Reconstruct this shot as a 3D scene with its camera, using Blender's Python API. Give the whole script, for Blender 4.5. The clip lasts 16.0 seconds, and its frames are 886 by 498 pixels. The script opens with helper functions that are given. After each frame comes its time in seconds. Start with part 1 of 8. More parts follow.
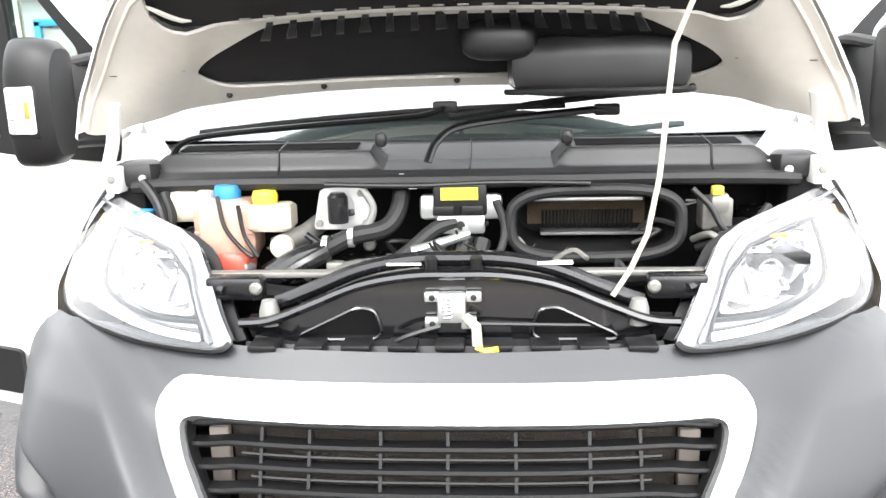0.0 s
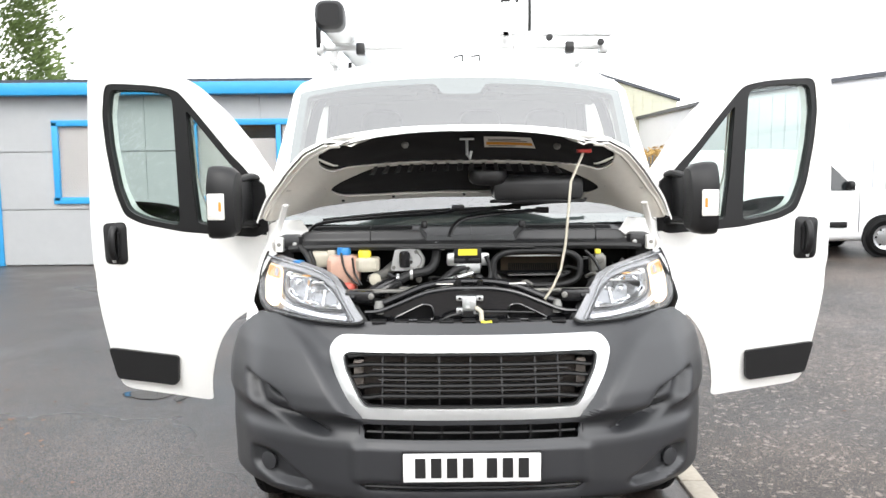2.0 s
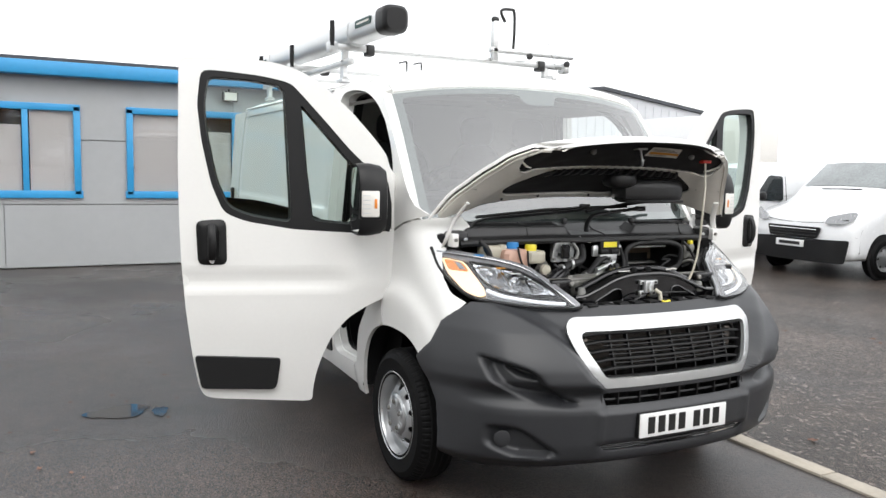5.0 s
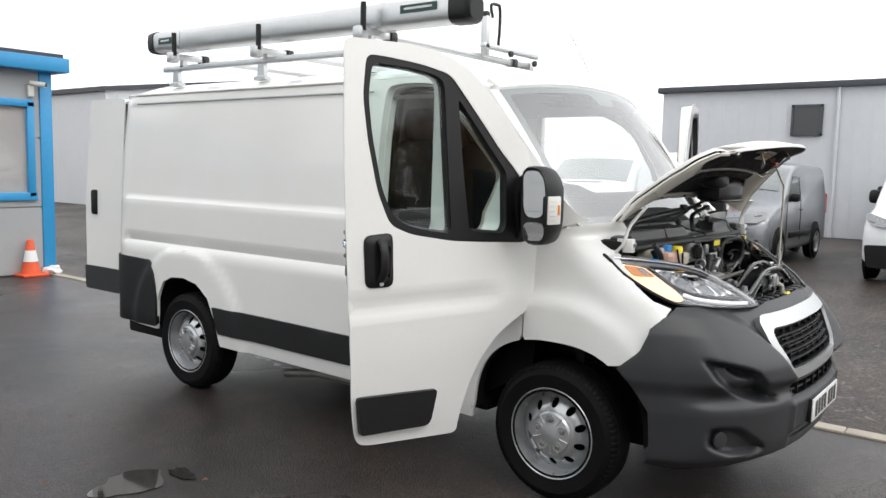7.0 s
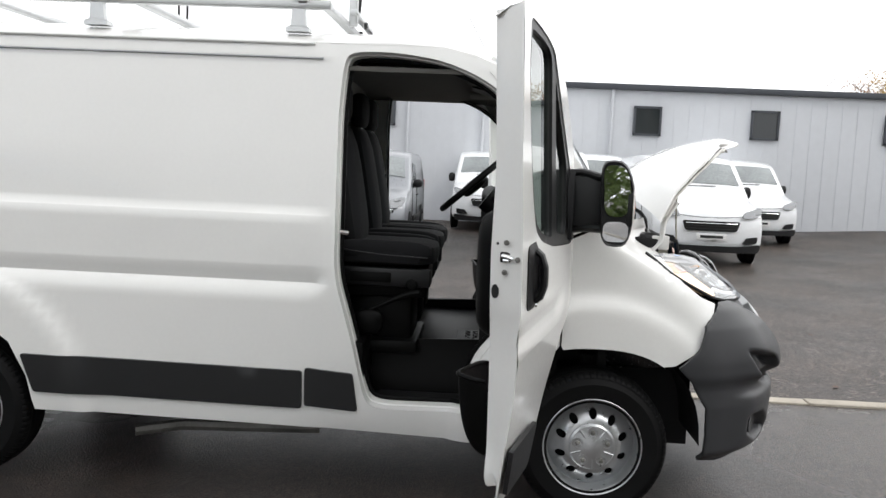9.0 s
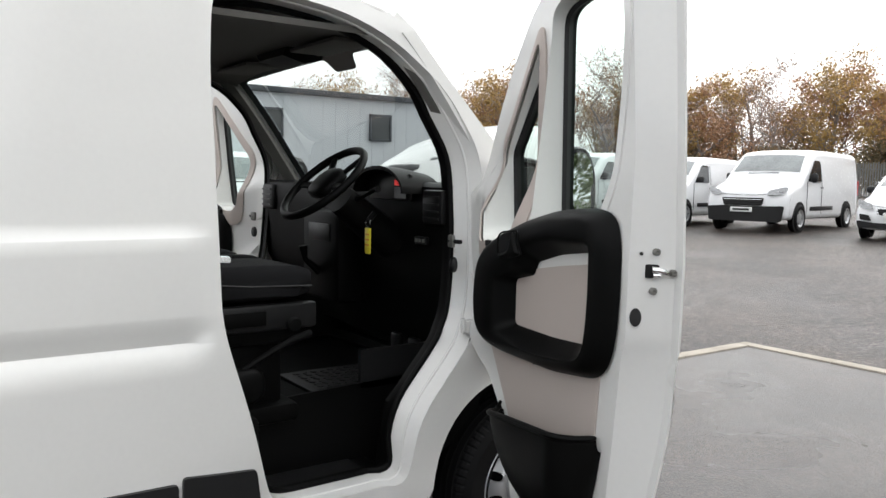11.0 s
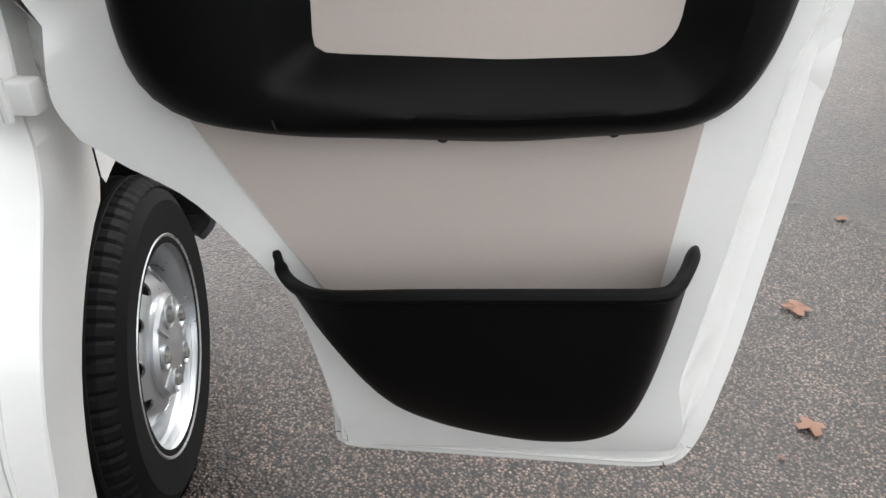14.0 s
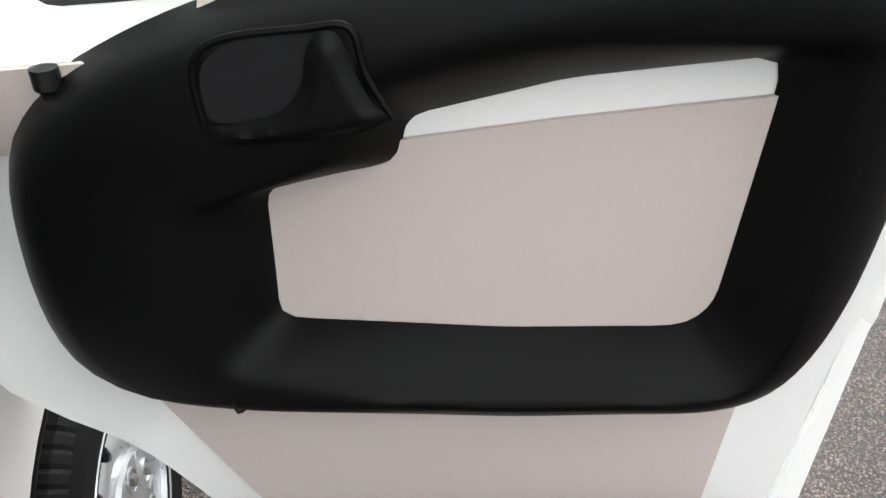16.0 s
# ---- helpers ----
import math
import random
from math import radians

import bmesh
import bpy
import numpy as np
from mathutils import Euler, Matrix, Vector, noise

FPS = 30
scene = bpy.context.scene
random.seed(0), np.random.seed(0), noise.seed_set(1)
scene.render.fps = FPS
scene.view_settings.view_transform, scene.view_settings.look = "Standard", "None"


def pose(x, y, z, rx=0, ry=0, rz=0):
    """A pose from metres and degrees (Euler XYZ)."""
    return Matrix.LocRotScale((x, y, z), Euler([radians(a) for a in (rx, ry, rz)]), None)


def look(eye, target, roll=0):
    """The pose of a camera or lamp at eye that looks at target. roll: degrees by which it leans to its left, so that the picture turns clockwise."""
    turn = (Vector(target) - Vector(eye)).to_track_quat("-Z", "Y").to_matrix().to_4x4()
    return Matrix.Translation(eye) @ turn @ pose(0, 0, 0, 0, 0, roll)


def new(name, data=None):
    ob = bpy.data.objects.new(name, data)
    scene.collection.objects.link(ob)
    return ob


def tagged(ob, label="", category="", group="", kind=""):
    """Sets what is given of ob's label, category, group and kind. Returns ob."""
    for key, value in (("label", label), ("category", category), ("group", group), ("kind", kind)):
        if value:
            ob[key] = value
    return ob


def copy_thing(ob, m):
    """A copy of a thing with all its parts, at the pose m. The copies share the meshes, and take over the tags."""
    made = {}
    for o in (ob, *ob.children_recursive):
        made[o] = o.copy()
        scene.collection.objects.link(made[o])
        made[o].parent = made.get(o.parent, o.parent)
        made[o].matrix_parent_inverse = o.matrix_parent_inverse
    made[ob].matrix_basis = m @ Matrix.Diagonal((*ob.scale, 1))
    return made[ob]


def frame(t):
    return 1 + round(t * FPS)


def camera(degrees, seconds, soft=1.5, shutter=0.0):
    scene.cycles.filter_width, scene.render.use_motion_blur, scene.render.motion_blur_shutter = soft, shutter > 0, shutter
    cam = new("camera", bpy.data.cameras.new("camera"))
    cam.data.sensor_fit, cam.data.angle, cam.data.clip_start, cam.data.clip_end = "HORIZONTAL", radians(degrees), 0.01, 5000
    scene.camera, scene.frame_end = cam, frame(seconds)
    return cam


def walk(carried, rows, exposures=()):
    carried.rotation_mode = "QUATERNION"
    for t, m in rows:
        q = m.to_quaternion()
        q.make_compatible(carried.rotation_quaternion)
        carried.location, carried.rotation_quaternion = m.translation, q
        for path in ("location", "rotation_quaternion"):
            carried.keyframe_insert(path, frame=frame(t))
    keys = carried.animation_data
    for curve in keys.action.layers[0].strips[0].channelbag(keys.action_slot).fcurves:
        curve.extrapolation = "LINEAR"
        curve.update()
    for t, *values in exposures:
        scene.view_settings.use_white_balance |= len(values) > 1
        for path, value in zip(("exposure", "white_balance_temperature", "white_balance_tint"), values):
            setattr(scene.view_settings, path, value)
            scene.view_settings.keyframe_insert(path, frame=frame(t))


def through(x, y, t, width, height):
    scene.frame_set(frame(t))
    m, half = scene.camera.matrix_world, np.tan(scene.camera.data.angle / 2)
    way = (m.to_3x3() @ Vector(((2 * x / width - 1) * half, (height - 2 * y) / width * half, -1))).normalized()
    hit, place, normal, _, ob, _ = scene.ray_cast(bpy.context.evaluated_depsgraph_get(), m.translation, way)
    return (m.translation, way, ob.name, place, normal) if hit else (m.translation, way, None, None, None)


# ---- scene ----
cam = camera(58.0, 16.0)
PATH = [
    (0, (0.083, -1.229, 1.503), (-0.042, 0.72, 1.076), -1.3),
    (0.5, (0.063, -1.743, 1.542), (-0.06, 0.231, 1.242), -1.1),
    (1, (0.095, -2.196, 1.579), (-0.006, -0.215, 1.319), -0.9),
    (1.5, (-0.006, -2.602, 1.593), (-0.024, -0.614, 1.371), -0.6),
    (2, (-0.111, -2.946, 1.624), (-0.105, -0.957, 1.414), -0.5),
    (2.5, (-0.248, -3.164, 1.63), (-0.179, -1.174, 1.443), -0.3),
    (3, (-0.623, -3.283, 1.621), (-0.361, -1.309, 1.431), 0.3),
    (3.5, (-1.068, -3.252, 1.596), (-0.681, -1.3, 1.399), 0.6),
    (4, (-1.61, -3.158, 1.611), (-1.076, -1.24, 1.412), 1.0),
    (4.2, (-1.823, -3.113, 1.621), (-1.229, -1.214, 1.419), 1.1),
    (6.3, (-3.83, -1.61, 1.616), (-2.434, -0.193, 1.409), 1.3),
    (6.5, (-4.003, -1.423, 1.624), (-2.555, -0.06, 1.414), 1.3),
    (7, (-4.328, -0.886, 1.614), (-2.746, 0.321, 1.41), 1.3),
    (7.5, (-4.558, -0.317, 1.605), (-2.812, 0.639, 1.41), 1.3),
    (8, (-4.657, 0.242, 1.587), (-2.803, 0.968, 1.398), 1.2),
    (8.2, (-4.666, 0.489, 1.609), (-2.778, 1.12, 1.416), 1.2),
    (10.3, (-3.852, 2.691, 1.509), (-1.999, 1.956, 1.339), 1.7),
    (10.5, (-3.704, 2.765, 1.509), (-1.88, 1.96, 1.344), 0.7),
    (11, (-3.249, 2.986, 1.506), (-1.623, 1.835, 1.332), 1.0),
    (11.5, (-2.719, 3.088, 1.497), (-1.465, 1.543, 1.29), 1.3),
    (12, (-2.182, 3.063, 1.515), (-1.405, 1.277, 1.064), 1.3),
    (12.5, (-1.824, 2.803, 1.464), (-1.461, 1.011, 0.653), 1.6),
    (13, (-1.564, 2.519, 1.399), (-1.48, 0.82, 0.348), 1.5),
    (13.5, (-1.462, 2.337, 1.379), (-1.544, 0.656, 0.298), 0.6),
    (14, (-1.462, 2.261, 1.349), (-1.579, 0.571, 0.286), -0.6),
    (14.5, (-1.469, 2.21, 1.348), (-1.596, 0.519, 0.288), -0.7),
    (15, (-1.484, 2.133, 1.365), (-1.623, 0.438, 0.313), -0.8),
    (15.5, (-1.494, 2.082, 1.447), (-1.629, 0.385, 0.396), -1.1),
    (16, (-1.476, 1.992, 1.523), (-1.636, 0.323, 0.434), -0.9),
]
walk(cam, [(t, look(eye, target, roll)) for t, eye, target, roll in PATH],
     [(0.0, 2.2), (0.5, 1.95), (1.0, 1.62), (2.0, 1.15), (3.0, 0.9), (4.0, 0.65), (6.5, 0.2), (8.0, 0.15), (10.5, 0.25), (11.5, 0.45), (12.5, 0.85), (13.5, 1.05), (15.0, 1.15), (16.0, 1.35)])

# ---- world and light: bright overcast ----
world = bpy.data.worlds.new("overcast")
scene.world = world
world.use_nodes = True
wn, wl = world.node_tree.nodes, world.node_tree.links
sky = wn.new("ShaderNodeTexSky")
sky.sky_type, sky.sun_disc = "NISHITA", False
sky.sun_elevation, sky.sun_rotation = radians(38), radians(150)
sky.air_density, sky.dust_density = 1.0, 4.0
soft_sky = wn.new("ShaderNodeHueSaturation")
soft_sky.inputs["Saturation"].default_value = 0.10
cloud = wn.new("ShaderNodeMix")
cloud.data_type = "RGBA"
cloud.inputs["Factor"].default_value = 0.72
cloud.inputs["B"].default_value = (9.6, 9.75, 10.0, 1)
wl.new(sky.outputs[0], soft_sky.inputs["Color"])
wl.new(soft_sky.outputs[0], cloud.inputs["A"])
wl.new(cloud.outputs["Result"], wn["Background"].inputs["Color"])
wn["Background"].inputs["Strength"].default_value = 0.165
sun = new("sun", bpy.data.lights.new("sun", "SUN"))
sun.data.energy, sun.data.angle, sun.data.color = 0.7, radians(25), (1.0, 0.97, 0.93)
sun.matrix_world = look((-14, -22, 30), (0, 2, 0))


# ---- materials ----
def mat(name, color, rough=0.5, metal=0.0, bump=0.0, scale=30.0, vary=0.12, coat=0.0, spec=0.5, big=0.6, fine=0.0, rough_vary=0.08):
    """A surface with fine grain and broad stains on its colour, gloss and relief."""
    m = bpy.data.materials.new(name)
    m.use_nodes = True
    n, k = m.node_tree.nodes, m.node_tree.links
    b = n["Principled BSDF"]
    b.inputs["Metallic"].default_value, b.inputs["Coat Weight"].default_value = metal, coat
    b.inputs["Coat Roughness"].default_value = 0.06
    b.inputs["Specular IOR Level"].default_value = spec
    co = n.new("ShaderNodeTexCoord")
    small, large = n.new("ShaderNodeTexNoise"), n.new("ShaderNodeTexNoise")
    small.inputs["Scale"].default_value, large.inputs["Scale"].default_value = scale, big
    small.inputs["Detail"].default_value, large.inputs["Detail"].default_value = 6, 4
    k.new(co.outputs["Object"], small.inputs["Vector"])
    k.new(co.outputs["Object"], large.inputs["Vector"])
    mix = n.new("ShaderNodeMath")
    mix.operation = "MULTIPLY_ADD"
    k.new(small.outputs["Fac"], mix.inputs[0])
    mix.inputs[1].default_value = 0.5
    k.new(large.outputs["Fac"], mix.inputs[2])
    ramp = n.new("ShaderNodeValToRGB")
    lo, hi = [tuple(min(1, c * f) for c in color) + (1,) for f in (1 - vary, 1 + vary)]
    ramp.color_ramp.elements[0].position, ramp.color_ramp.elements[1].position = 0.5, 1.0
    ramp.color_ramp.elements[0].color, ramp.color_ramp.elements[1].color = lo, hi
    k.new(mix.outputs[0], ramp.inputs[0])
    k.new(ramp.outputs[0], b.inputs["Base Color"])
    rr = n.new("ShaderNodeMapRange")
    rr.inputs["To Min"].default_value, rr.inputs["To Max"].default_value = max(0.02, rough - rough_vary), min(1, rough + rough_vary)
    k.new(small.outputs["Fac"], rr.inputs["Value"])
    k.new(rr.outputs[0], b.inputs["Roughness"])
    if bump:
        bp = n.new("ShaderNodeBump")
        bp.inputs["Strength"].default_value, bp.inputs["Distance"].default_value = bump, fine or 0.004
        k.new(small.outputs["Fac"], bp.inputs["Height"])
        k.new(bp.outputs[0], b.inputs["Normal"])
    return m


def glass_mat(name, tint, through=0.85, rough=0.0, f0=0.06):
    """Thin window glass: clear, with a mirror's share that grows towards grazing."""
    m = bpy.data.materials.new(name)
    m.use_nodes = True
    n, k = m.node_tree.nodes, m.node_tree.links
    n.remove(n["Principled BSDF"])
    tr, gl, mx, lw, pw, ma = (n.new("ShaderNode" + s) for s in ("BsdfTransparent", "BsdfGlossy", "MixShader", "LayerWeight", "Math", "Math"))
    tr.inputs[0].default_value = tuple(c * through for c in tint) + (1,)
    gl.inputs["Roughness"].default_value = rough
    lw.inputs["Blend"].default_value = 0.5
    pw.operation, ma.operation = "POWER", "MULTIPLY_ADD"
    k.new(lw.outputs["Facing"], pw.inputs[0])
    pw.inputs[1].default_value = 3.5
    k.new(pw.outputs[0], ma.inputs[0])
    ma.inputs[1].default_value, ma.inputs[2].default_value = 1 - f0, f0
    k.new(ma.outputs[0], mx.inputs[0])
    k.new(tr.outputs[0], mx.inputs[1])
    k.new(gl.outputs[0], mx.inputs[2])
    k.new(mx.outputs[0], n["Material Output"].inputs[0])
    return m


def lamp_mat(name, color, strength):
    m = mat(name, color, 0.3)
    b = m.node_tree.nodes["Principled BSDF"]
    b.inputs["Emission Color"].default_value, b.inputs["Emission Strength"].default_value = color + (1,), strength
    return m


WHITE = mat("white_paint", (0.815, 0.81, 0.785), 0.22, coat=0.6, vary=0.02, scale=60, big=1.5, rough_vary=0.04)
WHITE_FAR = mat("white_van_paint", (0.80, 0.81, 0.82), 0.25, coat=0.5, vary=0.03, scale=20)
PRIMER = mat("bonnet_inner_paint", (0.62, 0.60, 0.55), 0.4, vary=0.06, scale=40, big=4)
GREY = mat("grey_bumper_plastic", (0.028, 0.029, 0.032), 0.42, bump=0.25, scale=420, vary=0.12, fine=0.0008)
BAY_PLASTIC = mat("bay_plastic", (0.020, 0.020, 0.021), 0.38, bump=0.15, scale=300, vary=0.25, big=6, fine=0.0006)
LINER_FELT = mat("sound_felt", (0.012, 0.0115, 0.0125), 0.85, bump=0.4, scale=250, vary=0.3, big=5, fine=0.001)
STRIP = mat("dark_strip_plastic", (0.009, 0.0093, 0.010), 0.48, bump=0.25, scale=420, vary=0.12, fine=0.0008)
BLACK = mat("black_plastic", (0.007, 0.007, 0.0075), 0.42, bump=0.2, scale=350, vary=0.2, fine=0.0008, spec=0.35)
SOFT_BLACK = mat("soft_black_trim", (0.003, 0.003, 0.003), 0.46, bump=0.2, scale=600, vary=0.2, fine=0.0005, spec=0.10)
ENGINE_BLACK = mat("engine_black", (0.009, 0.009, 0.010), 0.24, bump=0.1, scale=60, vary=0.4, big=6, rough_vary=0.12)
# near-black for gaps, backs and hollows: their shade is in the colour
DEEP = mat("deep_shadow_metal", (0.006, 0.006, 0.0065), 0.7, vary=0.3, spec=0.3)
RUBBER = mat("rubber", (0.009, 0.009, 0.0095), 0.6, bump=0.3, scale=120, vary=0.3, fine=0.001)
TYRE = mat("tyre_rubber", (0.005, 0.005, 0.0053), 0.6, bump=0.4, scale=160, vary=0.35, big=5, fine=0.001, spec=0.14)
STEEL = mat("silver_wheel_paint", (0.52, 0.53, 0.54), 0.30, metal=0.8, vary=0.08, scale=30, big=5)
ALU = mat("aluminium", (0.62, 0.63, 0.63), 0.38, metal=0.85, vary=0.06, scale=40, big=3)
ALU_ENGINE = mat("dull_cast_metal", (0.22, 0.215, 0.20), 0.5, metal=0.5, vary=0.25, scale=60, big=8, bump=0.2)
CHROME = mat("chrome", (0.86, 0.87, 0.88), 0.1, metal=1.0, vary=0.02)
TAN = mat("tan_hardboard", (0.52, 0.455, 0.415), 0.62, bump=0.15, scale=260, vary=0.05, big=1.2, fine=0.0008)
FABRIC = mat("seat_fabric", (0.010, 0.010, 0.011), 0.9, bump=0.5, scale=500, vary=0.3, fine=0.001, spec=0.2)
LINER = mat("headliner", (0.13, 0.125, 0.115), 0.9, bump=0.3, scale=200, vary=0.06, fine=0.001)
PLATE_W = mat("plate_white", (0.78, 0.78, 0.77), 0.35, vary=0.02)
INK = mat("plate_black", (0.012, 0.012, 0.012), 0.4)
YELLOW = mat("yellow_plastic", (0.85, 0.72, 0.05), 0.4, vary=0.06)
BLUE_CAP = mat("blue_cap", (0.03, 0.22, 0.55), 0.4)
PINK = mat("coolant_tank_plastic", (0.48, 0.30, 0.23), 0.35, vary=0.25, scale=14, big=7)
CREAM = mat("cream_plastic", (0.46, 0.43, 0.35), 0.4, vary=0.1, big=8)
PAPER = mat("label_paper", (0.74, 0.72, 0.68), 0.5, vary=0.05)
ORANGE = mat("orange_print", (0.75, 0.33, 0.04), 0.5)
AMBER = mat("amber_lens", (0.75, 0.25, 0.04), 0.15, coat=0.5)
RED = mat("red_lens", (0.45, 0.015, 0.02), 0.15, coat=0.5)
RED_PAINT = mat("red_paint", (0.5, 0.03, 0.02), 0.4)
CONE_ORANGE = mat("cone_orange", (0.75, 0.10, 0.03), 0.45, vary=0.12)
GLASS = glass_mat("door_glass", (0.80, 0.93, 0.88), 0.86)
SCREEN = glass_mat("windscreen_glass", (0.90, 0.97, 0.95), 0.95, f0=0.26)
LENS = glass_mat("headlamp_lens", (0.97, 0.98, 1.0), 0.95, 0.02)
DARK_GLASS = mat("dark_window_glass", (0.02, 0.024, 0.026), 0.05, coat=0.2, vary=0.2, spec=0.55)
# pale, uneven base stands in for sky reflected in parked windscreens
VAN_SCREEN = mat("van_screen_sky_sheen", (0.17, 0.19, 0.19), 0.05, coat=0.8, vary=0.45, big=1.4, spec=1.0)
LAMP_EDGE = mat("lamp_edge", (0.22, 0.22, 0.225), 0.16, coat=0.6, vary=0.25, big=9)
LAMP_SILVER = mat("lamp_silver", (0.30, 0.305, 0.31), 0.25, metal=0.8, vary=0.05)
FRIT = mat("windscreen_border", (0.10, 0.11, 0.11), 0.2, vary=0.05)
MIRROR = mat("mirror_silver", (0.9, 0.91, 0.92), 0.02, metal=1.0, vary=0.0, rough_vary=0.0)
BLUE = mat("blue_trim_paint", (0.035, 0.30, 0.60), 0.35, vary=0.06, scale=15)
CLAD = mat("grey_cladding", (0.37, 0.38, 0.385), 0.45, vary=0.05, scale=8, big=0.7)
CLAD_B = mat("pale_sheet_cladding", (0.60, 0.615, 0.64), 0.5, vary=0.05, scale=5, big=0.25)
CLAD_C = mat("yellowed_sheet_cladding", (0.46, 0.46, 0.36), 0.6, vary=0.12, scale=5, big=0.25)
ROOF_EDGE = mat("dark_roof_edge", (0.05, 0.055, 0.065), 0.5)
BLIND = mat("window_blind", (0.62, 0.58, 0.53), 0.7, vary=0.04, big=2)
SILVER_PAINT = mat("grey_car_paint", (0.24, 0.25, 0.265), 0.3, metal=0.5, coat=0.5, vary=0.05)
DARK_PAINT = mat("dark_car_paint", (0.05, 0.055, 0.06), 0.3, metal=0.3, coat=0.5, vary=0.05)
CONCRETE = mat("edging_concrete", (0.40, 0.36, 0.30), 0.8, bump=0.4, scale=40, vary=0.2, big=3)
# bark and russet leaves are paled: distance haze mixed into their colour
BARK = mat("bark", (0.27, 0.235, 0.21), 0.9, bump=0.5, scale=20, vary=0.3)
LEAF_RUST = mat("russet_leaves", (0.44, 0.25, 0.14), 0.8, vary=0.5, scale=2.0, big=0.12)
LEAF_GOLD = mat("golden_leaves", (0.46, 0.30, 0.10), 0.8, vary=0.5, scale=2.0, big=0.12)
LEAF_GREEN = mat("conifer_green", (0.12, 0.17, 0.05), 0.8, vary=0.5, scale=4, big=0.6)
SCRUB = mat("autumn_scrub", (0.21, 0.165, 0.09), 0.9, vary=0.5, scale=1.5, big=0.15)
FALLEN = mat("fallen_leaf", (0.17, 0.085, 0.055), 0.7, vary=0.3, scale=30)
FENCE = mat("galvanised_fence", (0.22, 0.22, 0.21), 0.6, metal=0.4, vary=0.15)


def ground_mat(name, base, stone, wet, grit):
    """Tarmac: aggregate in two sizes with crevice shade in its colour, broad stains, and wet patches that shine."""
    m = bpy.data.materials.new(name)
    m.use_nodes = True
    n, k = m.node_tree.nodes, m.node_tree.links
    b = n["Principled BSDF"]
    co = n.new("ShaderNodeTexCoord")
    vor, vor2, dirt, pool = n.new("ShaderNodeTexVoronoi"), n.new("ShaderNodeTexVoronoi"), n.new("ShaderNodeTexNoise"), n.new("ShaderNodeTexNoise")
    vor.inputs["Scale"].default_value, vor2.inputs["Scale"].default_value = 140, 80
    dirt.inputs["Scale"].default_value, dirt.inputs["Detail"].default_value = 0.55, 8
    pool.inputs["Scale"].default_value, pool.inputs["Detail"].default_value = 0.42, 5
    for t in (vor, vor2, dirt, pool):
        k.new(co.outputs["Object"], t.inputs["Vector"])
    grain = n.new("ShaderNodeValToRGB")
    grain.color_ramp.elements[0].color, grain.color_ramp.elements[1].color = tuple(c * 0.22 for c in base) + (1,), tuple(c * 1.3 for c in stone) + (1,)
    grain.color_ramp.elements.new(0.55).color = base + (1,)
    k.new(vor.outputs["Color"], grain.inputs[0])
    # shade between the chips, painted: colour falls to near black at cell edges
    gap = n.new("ShaderNodeValToRGB")
    gap.color_ramp.elements[0].position, gap.color_ramp.elements[1].position = 0.22, 0.62
    gap.color_ramp.elements[0].color, gap.color_ramp.elements[1].color = (1.4, 1.37, 1.35, 1), (0.05, 0.045, 0.045, 1)
    k.new(vor.outputs["Distance"], gap.inputs[0])
    chip = n.new("ShaderNodeMix")
    chip.data_type, chip.blend_type = "RGBA", "MULTIPLY"
    chip.inputs["Factor"].default_value = 1.0
    k.new(grain.outputs[0], chip.inputs["A"])
    k.new(gap.outputs[0], chip.inputs["B"])
    stain = n.new("ShaderNodeMix")
    stain.data_type, stain.blend_type = "RGBA", "MULTIPLY"
    shade = n.new("ShaderNodeValToRGB")
    shade.color_ramp.elements[0].position, shade.color_ramp.elements[1].position = 0.66, 1.05
    shade.color_ramp.elements[0].color, shade.color_ramp.elements[1].color = (0.32, 0.30, 0.285, 1), (1.5, 1.42, 1.34, 1)
    patch = n.new("ShaderNodeTexNoise")
    patch.inputs["Scale"].default_value, patch.inputs["Detail"].default_value, patch.inputs["Roughness"].default_value = 5.0, 10, 0.75
    k.new(co.outputs["Object"], patch.inputs["Vector"])
    both_ = n.new("ShaderNodeMath")
    both_.operation, both_.inputs[1].default_value = "MULTIPLY_ADD", 0.7
    k.new(patch.outputs["Fac"], both_.inputs[0])
    k.new(dirt.outputs["Fac"], both_.inputs[2])
    k.new(both_.outputs[0], shade.inputs[0])
    stain.inputs["Factor"].default_value = 1.0
    k.new(chip.outputs["Result"], stain.inputs["A"])
    k.new(shade.outputs[0], stain.inputs["B"])
    k.new(stain.outputs["Result"], b.inputs["Base Color"])
    big = n.new("ShaderNodeTexVoronoi")
    big.inputs["Scale"].default_value = 42
    k.new(co.outputs["Object"], big.inputs["Vector"])
    pick = n.new("ShaderNodeValToRGB")
    pick.color_ramp.elements[0].position, pick.color_ramp.elements[1].position = 0.76, 0.88
    pick.color_ramp.elements[0].color, pick.color_ramp.elements[1].color = (0, 0, 0, 1), (grit, grit, grit, 1)
    k.new(big.outputs["Color"], pick.inputs[0])
    pale = n.new("ShaderNodeMix")
    pale.data_type = "RGBA"
    k.new(pick.outputs[0], pale.inputs["Factor"])
    k.new(stain.outputs["Result"], pale.inputs["A"])
    pale.inputs["B"].default_value = tuple(c * 1.25 for c in stone) + (1,)
    k.new(pale.outputs["Result"], b.inputs["Base Color"])
    b.inputs["Specular IOR Level"].default_value = 0.30 - 0.10 * grit
    b.inputs["Coat Weight"].default_value, b.inputs["Coat Roughness"].default_value, b.inputs["Coat IOR"].default_value = 0.92 * (1 - grit), 0.40, 1.28
    rr = n.new("ShaderNodeMapRange")
